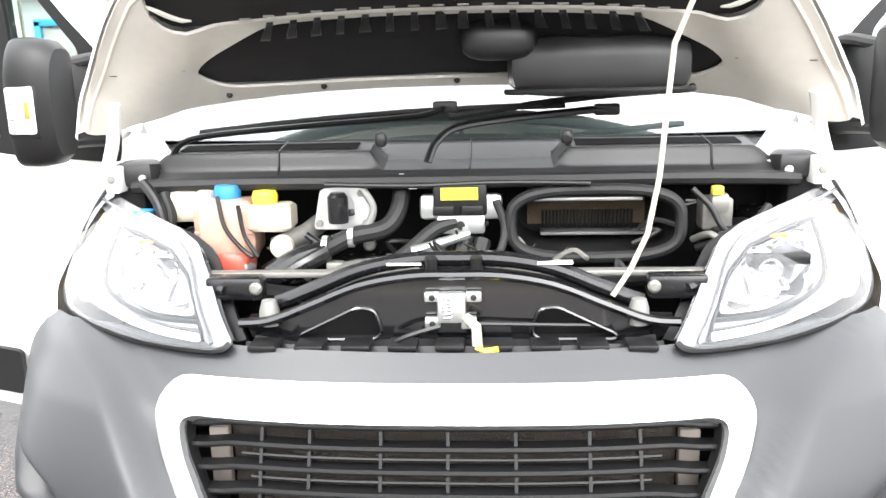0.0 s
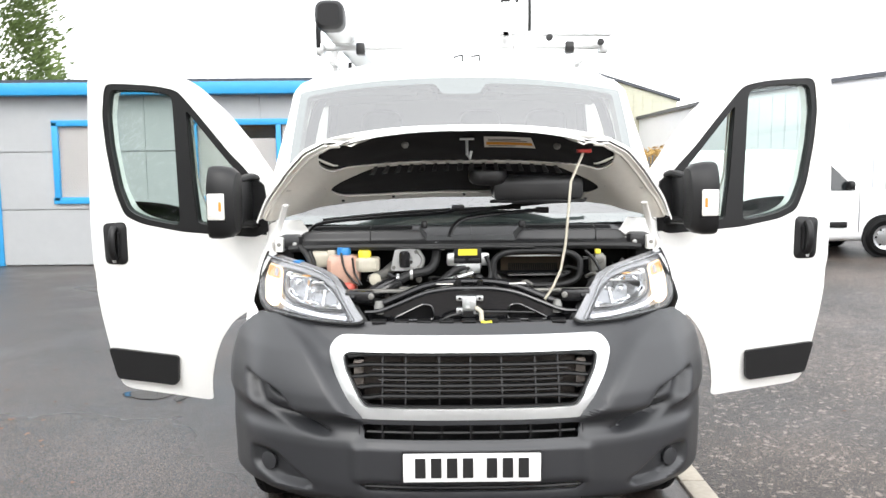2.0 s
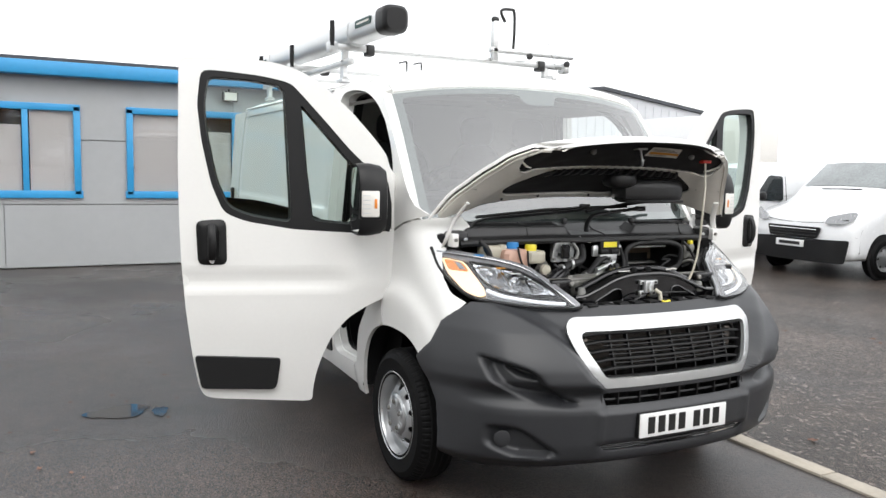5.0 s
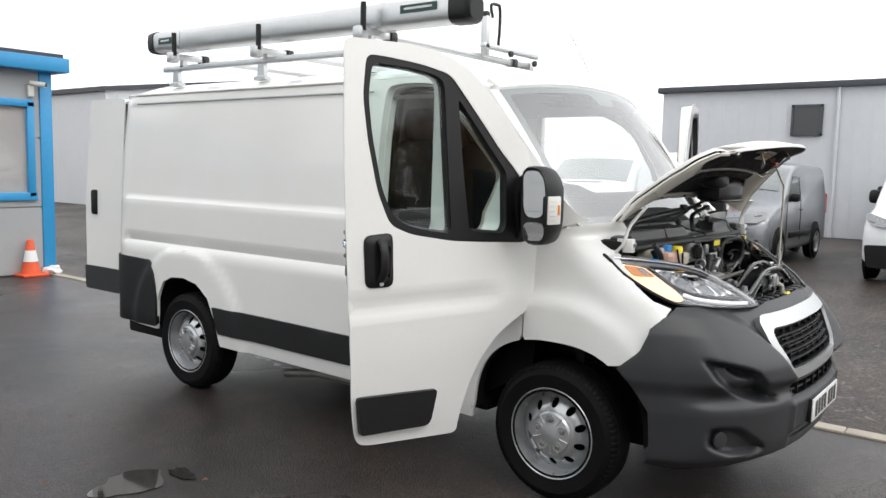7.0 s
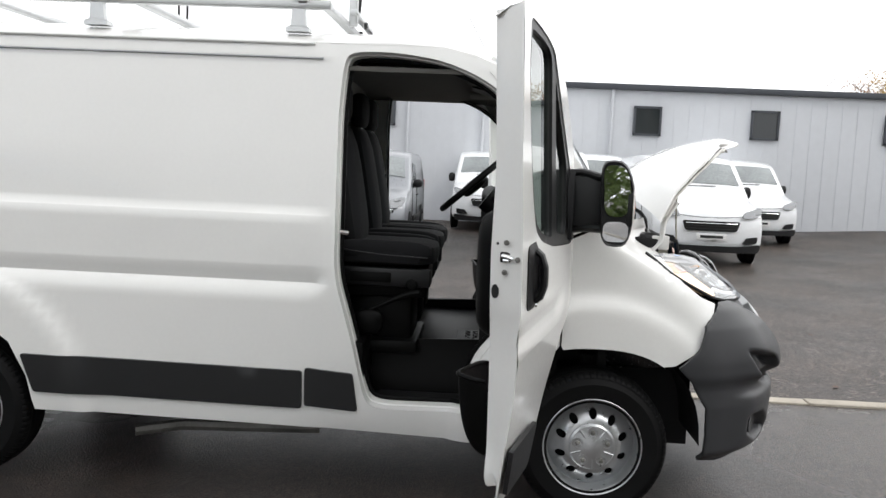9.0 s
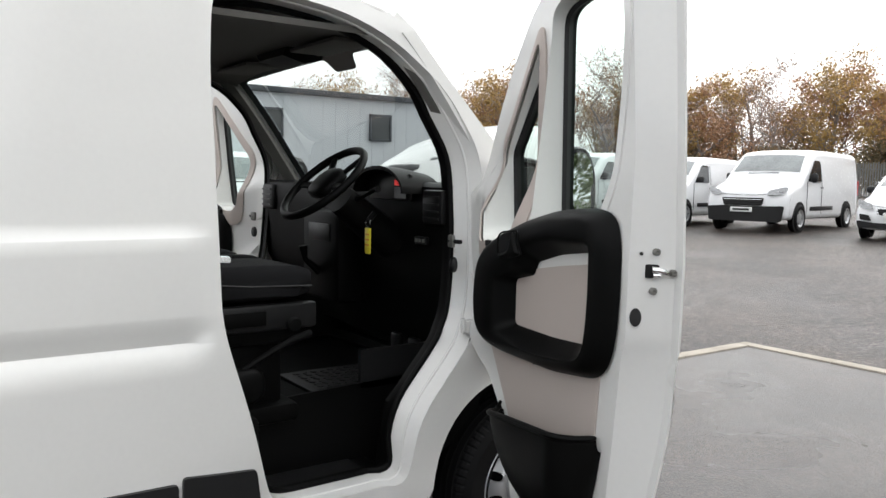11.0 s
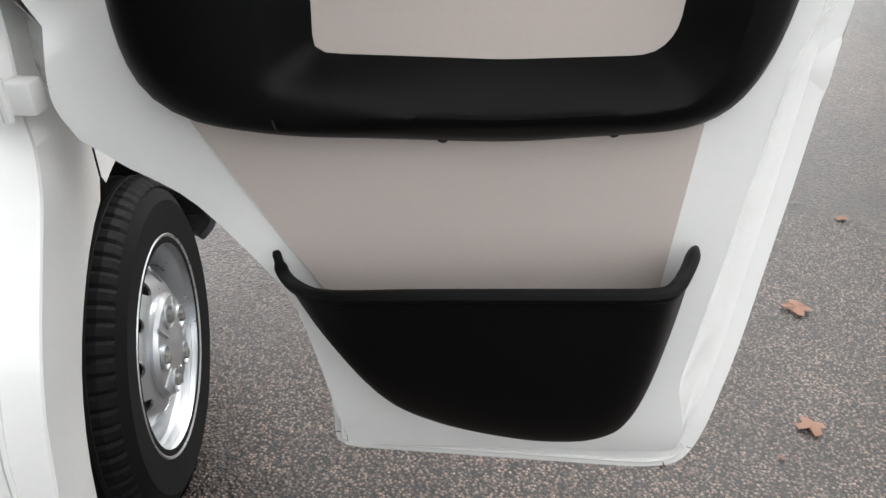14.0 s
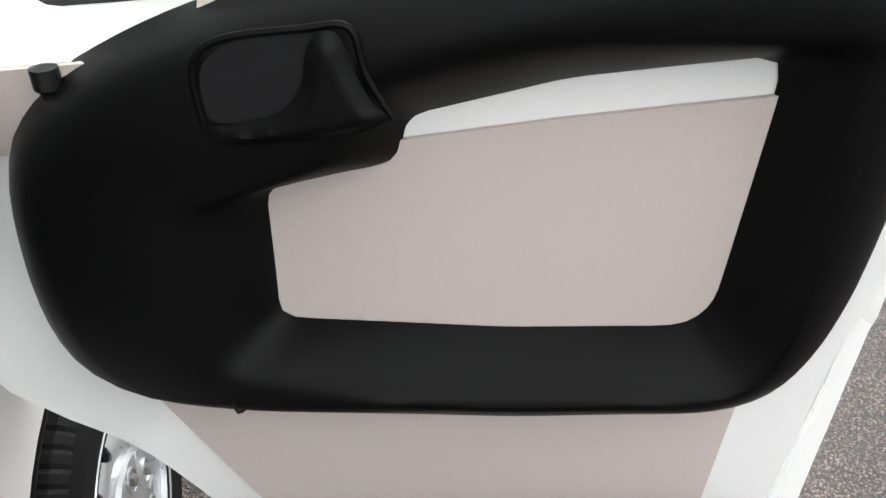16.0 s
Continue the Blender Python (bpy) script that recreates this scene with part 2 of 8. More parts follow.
    rr.inputs["From Min"].default_value, rr.inputs["From Max"].default_value = 0.46, 0.62
    rr.inputs["To Min"].default_value, rr.inputs["To Max"].default_value = 0.46, wet
    k.new(pool.outputs["Fac"], rr.inputs["Value"])
    k.new(rr.outputs[0], b.inputs["Roughness"])
    bp = n.new("ShaderNodeBump")
    bp.inputs["Strength"].default_value, bp.inputs["Distance"].default_value = 1.0, 0.008
    bp.invert = True
    add = n.new("ShaderNodeMath")
    k.new(vor.outputs["Distance"], add.inputs[0])
    k.new(vor2.outputs["Distance"], add.inputs[1])
    k.new(add.outputs[0], bp.inputs["Height"])
    k.new(bp.outputs[0], b.inputs["Normal"])
    return m


ASPHALT = ground_mat("wet_asphalt", (0.078, 0.0595, 0.051), (0.135, 0.107, 0.092), 0.15, 0.05)
STONY = ground_mat("stony_tarmac", (0.076, 0.061, 0.052), (0.24, 0.20, 0.172), 0.36, 0.70)


# ---- mesh tools ----
from mathutils import geometry


def part(name, bm, material, parent=None, label="", smooth=35):
    me = bpy.data.meshes.new(name)
    bm.to_mesh(me)
    bm.free()
    if smooth:
        me.shade_smooth()
        me.set_sharp_from_angle(angle=radians(smooth))
    for one in material if isinstance(material, (list, tuple)) else (material,):
        me.materials.append(one)
    ob = new(name, me)
    if parent:
        ob.parent = parent
    if label:
        ob["label"] = label
    return ob


def thing(name, label, category, m=None, group="", kind=""):
    ob = tagged(new(name), label, category, group, kind)
    if m is not None:
        ob.matrix_world = m
    return ob


def rounded(pts, r, n=4):
    """A closed outline with its corners rounded."""
    out, c = [], len(pts)
    for i in range(c):
        a, p, b = (Vector(pts[(i + d) % c]) for d in (-1, 0, 1))
        ra = min(r, (a - p).length * 0.48)
        rb = min(r, (b - p).length * 0.48)
        s, e = p + (a - p).normalized() * ra, p + (b - p).normalized() * rb
        for j in range(n + 1):
            t = j / n
            q = s * (1 - t) ** 2 + p * 2 * t * (1 - t) + e * t * t
            out.append(tuple(q))
    return out


def spline(pts, n=6, closed=False):
    """Points along a smooth line through the given ones."""
    p = [Vector(q) for q in pts]
    c, out = len(p), []
    for i in range(c if closed else c - 1):
        a, b, d, e = (p[(i + k) % c] if closed else p[min(max(i + k, 0), c - 1)] for k in (-1, 0, 1, 2))
        for j in range(n):
            t = j / n
            out.append(tuple(0.5 * (2 * b + (d - a) * t + (2 * a - 5 * b + 4 * d - e) * t * t + (3 * b - a - 3 * d + e) * t ** 3)))
    if not closed:
        out.append(tuple(p[-1]))
    return out


def inside(poly, q):
    """Which of the points q lie inside the outline."""
    poly, q = np.asarray(poly), np.asarray(q)
    res = np.zeros(len(q), bool)
    j = len(poly) - 1
    for i in range(len(poly)):
        a, b = poly[i], poly[j]
        cond = (a[1] > q[:, 1]) != (b[1] > q[:, 1])
        res ^= cond & (q[:, 0] < (b[0] - a[0]) * (q[:, 1] - a[1]) / (b[1] - a[1] + 1e-12) + a[0])
        j = i
    return res


def dense(pts, step):
    out = []
    for i, a in enumerate(pts):
        b = pts[(i + 1) % len(pts)]
        m = max(1, int(math.dist(a, b) / step))
        out += [(a[0] + (b[0] - a[0]) * k / m, a[1] + (b[1] - a[1]) * k / m) for k in range(m)]
    return out


def sheet(outline, f, step=0.05, thick=0.0, holes=(), flip=False, bm=None, lines=()):
    """A curved panel: the outline (less its holes) in two coordinates, laid into space by f and given a thickness to its back."""
    loops = [dense(l, step) for l in (outline, *holes)]
    pts, edges = [], []
    for l in loops:
        s = len(pts)
        pts += l
        edges += [(s + i, s + (i + 1) % len(l)) for i in range(len(l))]
    rim = np.array(pts)
    lo, hi = rim.min(0), rim.max(0)
    gx, gy = np.arange(lo[0] + step / 2, hi[0], step), list(np.arange(lo[1] + step / 2, hi[1], step))
    gy = sorted(gy + list(lines))
    grid = np.array([(x, y) for x in gx for y in gy])
    if len(grid):
        ok = inside(loops[0], grid)
        for h in loops[1:]:
            ok &= ~inside(h, grid)
        grid = grid[ok]
        if len(grid):
            d = np.min(np.hypot(grid[:, None, 0] - rim[None, :, 0], grid[:, None, 1] - rim[None, :, 1]), axis=1)
            pts = pts + [tuple(p) for p in grid[d > step * 0.4]]
    v, _, tri, *_ = geometry.delaunay_2d_cdt([Vector(p) for p in pts], edges, [], 0, 1e-6)
    v = np.array([tuple(p) for p in v])
    tri = np.array([tuple(t) for t in tri])
    mid = v[tri].mean(1)
    ok = inside(loops[0], mid)
    for h in loops[1:]:
        ok &= ~inside(h, mid)
    tri = tri[ok]
    p3 = np.array([f(a, b) for a, b in v], float)
    if flip:
        tri = tri[:, ::-1]
    bm = bm or bmesh.new()
    front = [bm.verts.new(p) for p in p3]
    for t in tri:
        try:
            bm.faces.new([front[i] for i in t])
        except ValueError:
            pass
    if thick:
        nrm = np.zeros_like(p3)
        fn = np.cross(p3[tri[:, 1]] - p3[tri[:, 0]], p3[tri[:, 2]] - p3[tri[:, 0]])
        for i in range(3):
            np.add.at(nrm, tri[:, i], fn)
        nrm /= np.maximum(np.linalg.norm(nrm, axis=1, keepdims=True), 1e-9)
        back = [bm.verts.new(p) for p in p3 - nrm * thick]
        count = {}
        for t in tri:
            try:
                bm.faces.new([back[i] for i in t[::-1]])
            except ValueError:
                pass
            for i in range(3):
                e = (t[i], t[(i + 1) % 3])
                count[e] = 1
        for a, b in count:
            if (b, a) not in count:
                bm.faces.new((front[b], front[a], back[a], back[b]))
    loose = [q for q in bm.verts if not q.link_faces]
    for q in loose:
        bm.verts.remove(q)
    return bm


def tube(points, r, n=8, bm=None, closed=False, flat=1.0, up=(0, 0, 1)):
    """A round (or flattened) bar along a line; r may be a list."""
    bm = bm or bmesh.new()
    p = [Vector(q) for q in points]
    rs = r if isinstance(r, (list, tuple)) else [r] * len(p)
    rings, side = [], None
    for i, q in enumerate(p):
        d = (p[(i + 1) % len(p)] - p[i - 1]) if closed else (p[min(i + 1, len(p) - 1)] - p[max(i - 1, 0)])
        d.normalize()
        if side is None:
            ref = Vector(up) if abs(d.dot(Vector(up))) < 0.95 else Vector((1, 0, 0))
            side = d.cross(ref).normalized()
        side = (side - d * side.dot(d)).normalized()
        w = d.cross(side)
        rings.append([bm.verts.new(q + side * math.cos(a) * rs[i] + w * math.sin(a) * rs[i] * flat) for a in (2 * math.pi * j / n for j in range(n))])
    for i in range(len(rings) if closed else len(rings) - 1):
        a, b = rings[i], rings[(i + 1) % len(rings)]
        for j in range(n):
            bm.faces.new((a[j], b[j], b[(j + 1) % n], a[(j + 1) % n]))
    if not closed:
        bm.faces.new(rings[0])
        bm.faces.new(rings[-1][::-1])
    bmesh.ops.recalc_face_normals(bm, faces=bm.faces[:])
    return bm


def box(x0, x1, y0, y1, z0, z1, r=0.0, bm=None, seg=2):
    """A block with rounded edges."""
    own = bmesh.new()
    bmesh.ops.create_cube(own, size=1)
    bmesh.ops.transform(own, matrix=Matrix.LocRotScale(((x0 + x1) / 2, (y0 + y1) / 2, (z0 + z1) / 2), None, (abs(x1 - x0), abs(y1 - y0), abs(z1 - z0))), verts=own.verts)
    if r:
        bmesh.ops.bevel(own, geom=own.edges[:], offset=r, segments=seg, affect="EDGES", profile=0.5)
    return join(bm, own)


def join(bm, own):
    if bm is None:
        return own
    me = bpy.data.meshes.new("t")
    own.to_mesh(me)
    own.free()
    bm.from_mesh(me)
    bpy.data.meshes.remove(me)
    return bm


def moved(bm, m):
    bmesh.ops.transform(bm, matrix=m, verts=bm.verts)
    if m.determinant() < 0:
        bmesh.ops.reverse_faces(bm, faces=bm.faces[:])
    return bm


def lathe(profile, n=32, axis="x", bm=None):
    """A turned body: (radius, along) points round an axis."""
    own = bmesh.new()
    rings = []
    for r, a in profile:
        ring = []
        for j in range(n):
            t = 2 * math.pi * j / n
            c, s = r * math.cos(t), r * math.sin(t)
            ring.append(own.verts.new({"x": (a, c, s), "y": (c, a, s), "z": (c, s, a)}[axis]))
        rings.append(ring)
    for a, b in zip(rings, rings[1:]):
        for j in range(n):
            own.faces.new((a[j], a[(j + 1) % n], b[(j + 1) % n], b[j]))
    for ring, (r, _) in ((rings[0], profile[0]), (rings[-1], profile[-1])):
        if r < 0.03:
            own.faces.new(ring)
    bmesh.ops.recalc_face_normals(own, faces=own.faces[:])
    return join(bm, own)


def loft(rings, bm=None, closed=True, caps=True):
    own = bmesh.new()
    vs = [[own.verts.new(p) for p in r] for r in rings]
    m = len(vs[0])
    for a, b in zip(vs, vs[1:]):
        for j in range(m if closed else m - 1):
            own.faces.new((a[j], a[(j + 1) % m], b[(j + 1) % m], b[j]))
    if caps and closed:
        own.faces.new(vs[0][::-1])
        own.faces.new(vs[-1])
    bmesh.ops.recalc_face_normals(own, faces=own.faces[:])
    return join(bm, own)


def smooth01(a, b, x):
    t = min(1.0, max(0.0, (x - a) / (b - a)))
    return t * t * (3 - 2 * t)


FLIP = Matrix.Diagonal((-1, 1, 1, 1))

# ---- ground ----
def rise(x, y):
    """The yard climbs gently away from the asphalt."""
    return 0.40 * smooth01(-3.2, -13.5, y) + 0.48 * smooth01(-13.5, -38, y)


gx = [-400, -150, -70, -40] + list(np.linspace(-24, 40, 33)) + [55, 75, 150, 400]
gy = [-400, -150, -80, -60, -48] + list(np.linspace(-40, 4, 34)) + [12, 40, 120, 400]
gm = bmesh.new()
gv = [[gm.verts.new((x, y, -0.012 + rise(x, y))) for y in gy] for x in gx]
for i in range(len(gx) - 1):
    for j in range(len(gy) - 1):
        gm.faces.new((gv[i][j], gv[i + 1][j], gv[i + 1][j + 1], gv[i][j + 1]))
ground = part("ground", gm, STONY)
tagged(ground, "grey-brown stony tarmac yard with loose grit and damp patches", "ground", kind="structure")
yard = part("pavement", sheet([(1.1, -3.62), (1.1, 10.35), (-60, 10.35), (-60, -3.62)], lambda x, y: (x, y, 0.0), 1.5, 0.05), ASPHALT)
tagged(yard, "dark wet asphalt yard with puddles beside the van", "pavement", kind="structure")
edging = thing("kerb", "pale flush concrete edging strip between asphalt and stony yard", "kerb", kind="structure")
for i in range(16):
    y0 = -3.6 + i * 0.915
    part("edging_stone", box(1.1, 1.225, y0, y0 + 0.907, -0.05, 0.014 + 0.002 * (i % 3), 0.008), CONCRETE, edging)
for i in range(22):
    x1 = 1.225 - i * 0.915
    part("edging_stone", box(x1 - 0.907, x1, -3.73, -3.605, -0.05, 0.013 + 0.002 * (i % 3), 0.008), CONCRETE, edging)

# ---- office building with blue trim ----
office = thing("office_building", "single-storey office with grey flat cladding and bright blue trim", "building")
AY = 10.33
wins = [(-6.45, -5.42), (-4.17, -2.05), (-1.38, 1.02)]
WZ0, WZ1 = 1.08, 2.37
part("wall", box(-30, 1.16, AY + 0.05, AY + 7, 0, 2.82), CLAD, office)
rows = [(0.02, 0.93), (0.945, 1.88), (1.895, 2.8)]
cuts = [-30, -24, -18, -12.0, -7.4, -2.05 - 2.9, -3.05, 0.2, 1.13]
for z0, z1 in rows:
    for x0, x1 in zip(cuts, cuts[1:]):
        holes = []
        for a, b in wins:
            h0, h1, g0, g1 = max(a, x0), min(b, x1), max(WZ0, z0), min(WZ1, z1)
            if h1 > h0 and g1 > g0:
                holes.append((h0, h1, g0, g1))
        cells = [(x0 + 0.004, x1 - 0.004, z0, z1)]
        for h0, h1, g0, g1 in holes:
            nxt = []
            for c0, c1, e0, e1 in cells:
                if h1 <= c0 or h0 >= c1:
                    nxt.append((c0, c1, e0, e1))
                    continue
                if h0 > c0:
                    nxt.append((c0, h0, e0, e1))
                if h1 < c1:
                    nxt.append((h1, c1, e0, e1))
                m0, m1 = max(c0, h0), min(c1, h1)
                if g0 > e0 + 0.01:
                    nxt.append((m0, m1, e0, g0))
                if g1 < e1 - 0.01:
                    nxt.append((m0, m1, g1, e1))
            cells = nxt
        for c0, c1, e0, e1 in cells:
            part("panel", box(c0, c1, AY, AY + 0.048, e0, e1), CLAD, office)
part("corner_post", box(1.13, 1.30, AY - 0.02, AY + 0.2, 0, 2.82, 0.01), BLUE, office, "bright blue corner post")
part("corner_post", box(-7.5, -7.38, AY - 0.03, AY + 0.04, 0, 2.8, 0.01), BLUE, office, "bright blue corner post")
part("fascia", box(-30, 1.46, AY - 0.22, AY + 7.2, 2.79, 2.985, 0.012), BLUE, office, "deep blue roof fascia")
part("roof", box(-30, 1.40, AY - 0.16, AY + 7.1, 2.985, 3.04), ROOF_EDGE, office)
for a, b in wins:
    w = part("window", box(a + 0.02, b - 0.02, AY + 0.03, AY + 0.045, WZ0, WZ1), DARK_GLASS, office)
    for x0, x1, z0, z1 in ((a - 0.02, b + 0.02, WZ1 - 0.07, WZ1 + 0.03), (a - 0.04, b + 0.04, WZ0 - 0.05, WZ0 + 0.06), (a - 0.02, a + 0.075, WZ0, WZ1), (b - 0.075, b + 0.02, WZ0, WZ1)):
        part("frame", box(x0, x1, AY - 0.045, AY + 0.03, z0, z1, 0.008), BLUE, w)
    m = max(1, round((b - a) / 0.78))
    for i in range(1, m):
        x = a + (b - a) * i / m
        part("mullion", box(x - 0.04, x + 0.04, AY - 0.04, AY + 0.03, WZ0 + 0.05, WZ1 - 0.06, 0.008), BLUE, w)
    for i in range(m):
        x0, x1 = a + (b - a) * i / m + 0.055, a + (b - a) * (i + 1) / m - 0.055
        part("blind", box(x0, x1, AY + 0.016, AY + 0.028, WZ0 + 0.06, WZ1 - 0.07 - 0.22 * (i % 2)), BLIND, w, "drawn cream blind")
        g = part("pane", box(x0 - 0.02, x1 + 0.02, AY + 0.004, AY + 0.009, WZ0 + 0.05, WZ1 - 0.06), LENS, w)
        g.visible_shadow = False
flood = thing("floodlight", "small black floodlight on the office wall", "floodlight")
part("lamp_body", box(0.02, 0.25, AY - 0.14, AY - 0.02, 2.56, 2.72, 0.015), ENGINE_BLACK, flood)
part("lamp_glass", box(0.04, 0.23, AY - 0.147, AY - 0.138, 2.58, 2.70), PAPER, flood)
part("bracket", tube([(0.135, AY - 0.03, 2.74), (0.135, AY + 0.0, 2.75)], 0.02), BLACK, flood)
cctv = thing("security_camera", "white bullet security camera on a wall bracket", "camera")
part("camera_body", tube([(0.99, AY - 0.05, 2.62), (1.13, AY - 0.19, 2.60)], 0.035, 12), PAPER, cctv)
part("bracket", box(0.96, 1.04, AY - 0.06, AY, 2.44, 2.60, 0.01), PAPER, cctv)
part("lens", tube([(1.128, AY - 0.188, 2.60), (1.14, AY - 0.2, 2.598)], 0.026, 12), INK, cctv)

cone = thing("traffic_cone", "orange and white traffic cone beside the office wall", "traffic cone", pose(0.90, 10.22, 0.0))
part("base", box(-0.18, 0.18, -0.18, 0.18, 0.0, 0.035, 0.012), CONE_ORANGE, cone)
part("body", lathe([(0.13, 0.03), (0.125, 0.05), (0.09, 0.2), (0.045, 0.48), (0.035, 0.5), (0.02, 0.5)], 24, "z"), CONE_ORANGE, cone)
part("sleeve", lathe([(0.094, 0.2), (0.096, 0.2), (0.062, 0.37), (0.058, 0.37)], 24, "z"), PLATE_W, cone, "white reflective sleeve")
bag = thing("plastic_bag", "crumpled white plastic bag lying by the cone", "bag", pose(1.17, 10.16, 0.0))
bagm = bmesh.new()
bmesh.ops.create_icosphere(bagm, subdivisions=3, radius=0.12)
for q in bagm.verts:
    q.co *= 1 + 0.45 * noise.noise(q.co * 14)
    q.co.z = max(0.0, q.co.z * 0.6 + 0.055)
part("sack", bagm, PLATE_W, bag, "", 20)

# ---- warehouses ----
def shed(name, label, wall, x0, x1, y0, y1, eaves, ridge=0.0, axis="y", ribs=0.5, face=None):
    """A sheet-clad shed: walls with standing ribs, a roof with a dark verge."""
    s = thing(name, label, "building")
    bm = bmesh.new()
    if ridge:
        xm = (x0 + x1) / 2
        prof = [(x0, 0), (x1, 0), (x1, eaves), (xm, ridge), (x0, eaves)]
        loft([[(x, y0, z) for x, z in prof], [(x, y1, z) for x, z in prof]], bm)
    else:
        box(x0, x1, y0, y1, 0, eaves, 0, bm)
    part("wall", bm, wall, s)
    rb = bmesh.new()
    if face == "x":
        for i in range(int((y1 - y0) / ribs)):
            box(x0 - 0.012, x0 + 0.01, y0 + i * ribs, y0 + i * ribs + 0.06, 0.05, eaves - 0.16, 0, rb)
    else:
        for i in range(int((x1 - x0) / ribs)):
            x = x0 + i * ribs
            h = eaves + (ridge - eaves) * (1 - abs(x - (x0 + x1) / 2) / ((x1 - x0) / 2)) if ridge else eaves
            box(x, x + 0.09, y0 - 0.03, y0 + 0.01, 0.05, h - 0.16, 0, rb)
    part("cladding_rib", rb, wall, s, smooth=0)
    if ridge:
        xm = (x0 + x1) / 2
        for a, b in ((x0 - 0.15, xm), (x1 + 0.15, xm)):
            za = eaves - 0.03
            rf = loft([[(a, y, za), (b, y, ridge + 0.01), (b, y, ridge + 0.16), (a, y, za + 0.15)] for y in (y0 - 0.12, y1)])
            part("roof", rf, ROOF_EDGE, s)
    else:
        part("roof", box(x0 - 0.16, x1, y0 - 0.12, y1 + 0.12, eaves - 0.06, eaves + 0.1, 0.01), ROOF_EDGE, s)
    return s


BX = 18.5
shed_b = shed("warehouse", "long pale grey sheet-clad warehouse with a dark roof edge", CLAD_B, BX, BX + 22, -12.2, 8.5, 3.96, face="x", ribs=0.42)
for y in (4.5, -3.0, -6.25, -9.9):
    w = part("window", box(BX - 0.06, BX + 0.02, y - 0.35, y + 0.35, 2.70, 3.42, 0.0), DARK_GLASS, shed_b)
    for a in (-0.39, 0.33):
        part("frame", box(BX - 0.09, BX - 0.03, y + a, y + a + 0.06, 2.66, 3.46), ROOF_EDGE, w)
    for z in (2.65, 3.41):
        part("frame", box(BX - 0.09, BX - 0.03, y - 0.39, y + 0.39, z, z + 0.06), ROOF_EDGE, w)
for y in (3.75, 1.6, -2.0):
    part("downpipe", tube([(BX - 0.08, y, 0), (BX - 0.08, y, 3.95)], 0.045), CLAD_B, shed_b)
for y in (0.6, -0.1):
    unit = thing("air_conditioner", "pale outdoor air-conditioning unit on the warehouse wall", "air conditioner", group="cooling units on the warehouse wall")
    part("casing", box(BX - 0.5, BX - 0.1, y - 0.26, y + 0.26, 1.7, 2.32, 0.02), CREAM, unit)
    part("fan_grille", lathe([(0.2, BX - 0.52), (0.2, BX - 0.5), (0.02, BX - 0.5)], 24, "x"), ROOF_EDGE, unit).location = (0, y, 2.0)
    part("bracket", box(BX - 0.5, BX - 0.03, y - 0.2, y + 0.2, 1.66, 1.7), FENCE, unit)
shed_c = shed("warehouse", "pale gabled warehouse with small dark windows behind the yard", CLAD_B, 10.5, 27.3, 25, 60, 3.95, 5.0, ribs=0.45)
for x in (21.8, 25.1):
    part("window", box(x - 0.58, x + 0.58, 24.9, 25.02, 2.46, 3.0), DARK_GLASS, shed_c)
shed("warehouse", "yellowed gabled warehouse far behind the fence", CLAD_C, 4.2, 12.5, 40.0, 70, 4.9, 6.2, ribs=0.5)

# palisade fences
def fence(name, p0, p1, h, label):
    f = thing(name, label, "fence")
    a, b = Vector(p0), Vector(p1)
    d = (b - a).normalized()
    n = int((b - a).length / 0.155)
    bm = bmesh.new()
    for i in range(n):
        q = a + d * i * 0.155
        box(q.x - 0.035, q.x + 0.035, q.y - 0.03, q.y + 0.03, 0, h + 0.06 * (i % 2), 0, bm)
    part("pale", bm, FENCE, f, "galvanised palisade pales", 0)
    for z in (0.35, h - 0.35):
        part("rail", tube([tuple(a) + (z,), tuple(b) + (z,)], 0.03, 4), FENCE, f)
    for i in range(int((b - a).length / 2.75) + 1):
        q = a + d * i * 2.75
        part("post", box(q.x - 0.05, q.x + 0.05, q.y - 0.1, q.y + 0.0, 0, h, 0), FENCE, f)


fence("palisade_fence", (1.5, 33.0), (30, 33.0), 1.9, "galvanised palisade fence at the back of the yard")
fence("palisade_fence", (-30, -46), (28, -46), 2.9, "galvanised palisade fence in front of autumn trees")

# ---- the van: one thing, nose at y = 0, standing along +y ----
van = thing("panel_van", "white panel van with bonnet and doors open, grey bumper", "van")
FW, RW = (0.968, 0.34), (3.948, 0.34)          # wheel centres (y, z)
NOSE_Z = [0.2, 0.35, 0.55, 0.75, 0.9, 1.0, 1.05, 1.1, 1.2, 1.3]
NOSE_Y = [0.05, 0.0, -0.015, 0.02, 0.08, 0.16, 0.21, 0.28, 0.42, 0.60]
SIDE_Z = [0.28, 0.33, 0.40, 0.60, 0.95, 0.995, 1.018, 1.092, 1.325, 1.352, 1.6, 1.9, 2.02, 2.04, 2.09, 2.13]
SIDE_X = [0.92, 0.955, 0.968, 0.976, 0.983, 0.972, 0.953, 0.974, 0.972, 0.954, 0.936, 0.904, 0.888, 0.893, 0.885, 0.868]


def nose_y(x, z):
    q = min(abs(x) / 1.045, 0.9995) ** 2.6
    return np.interp(z, NOSE_Z, NOSE_Y) + 0.65 * (1 - math.sqrt(1 - q))


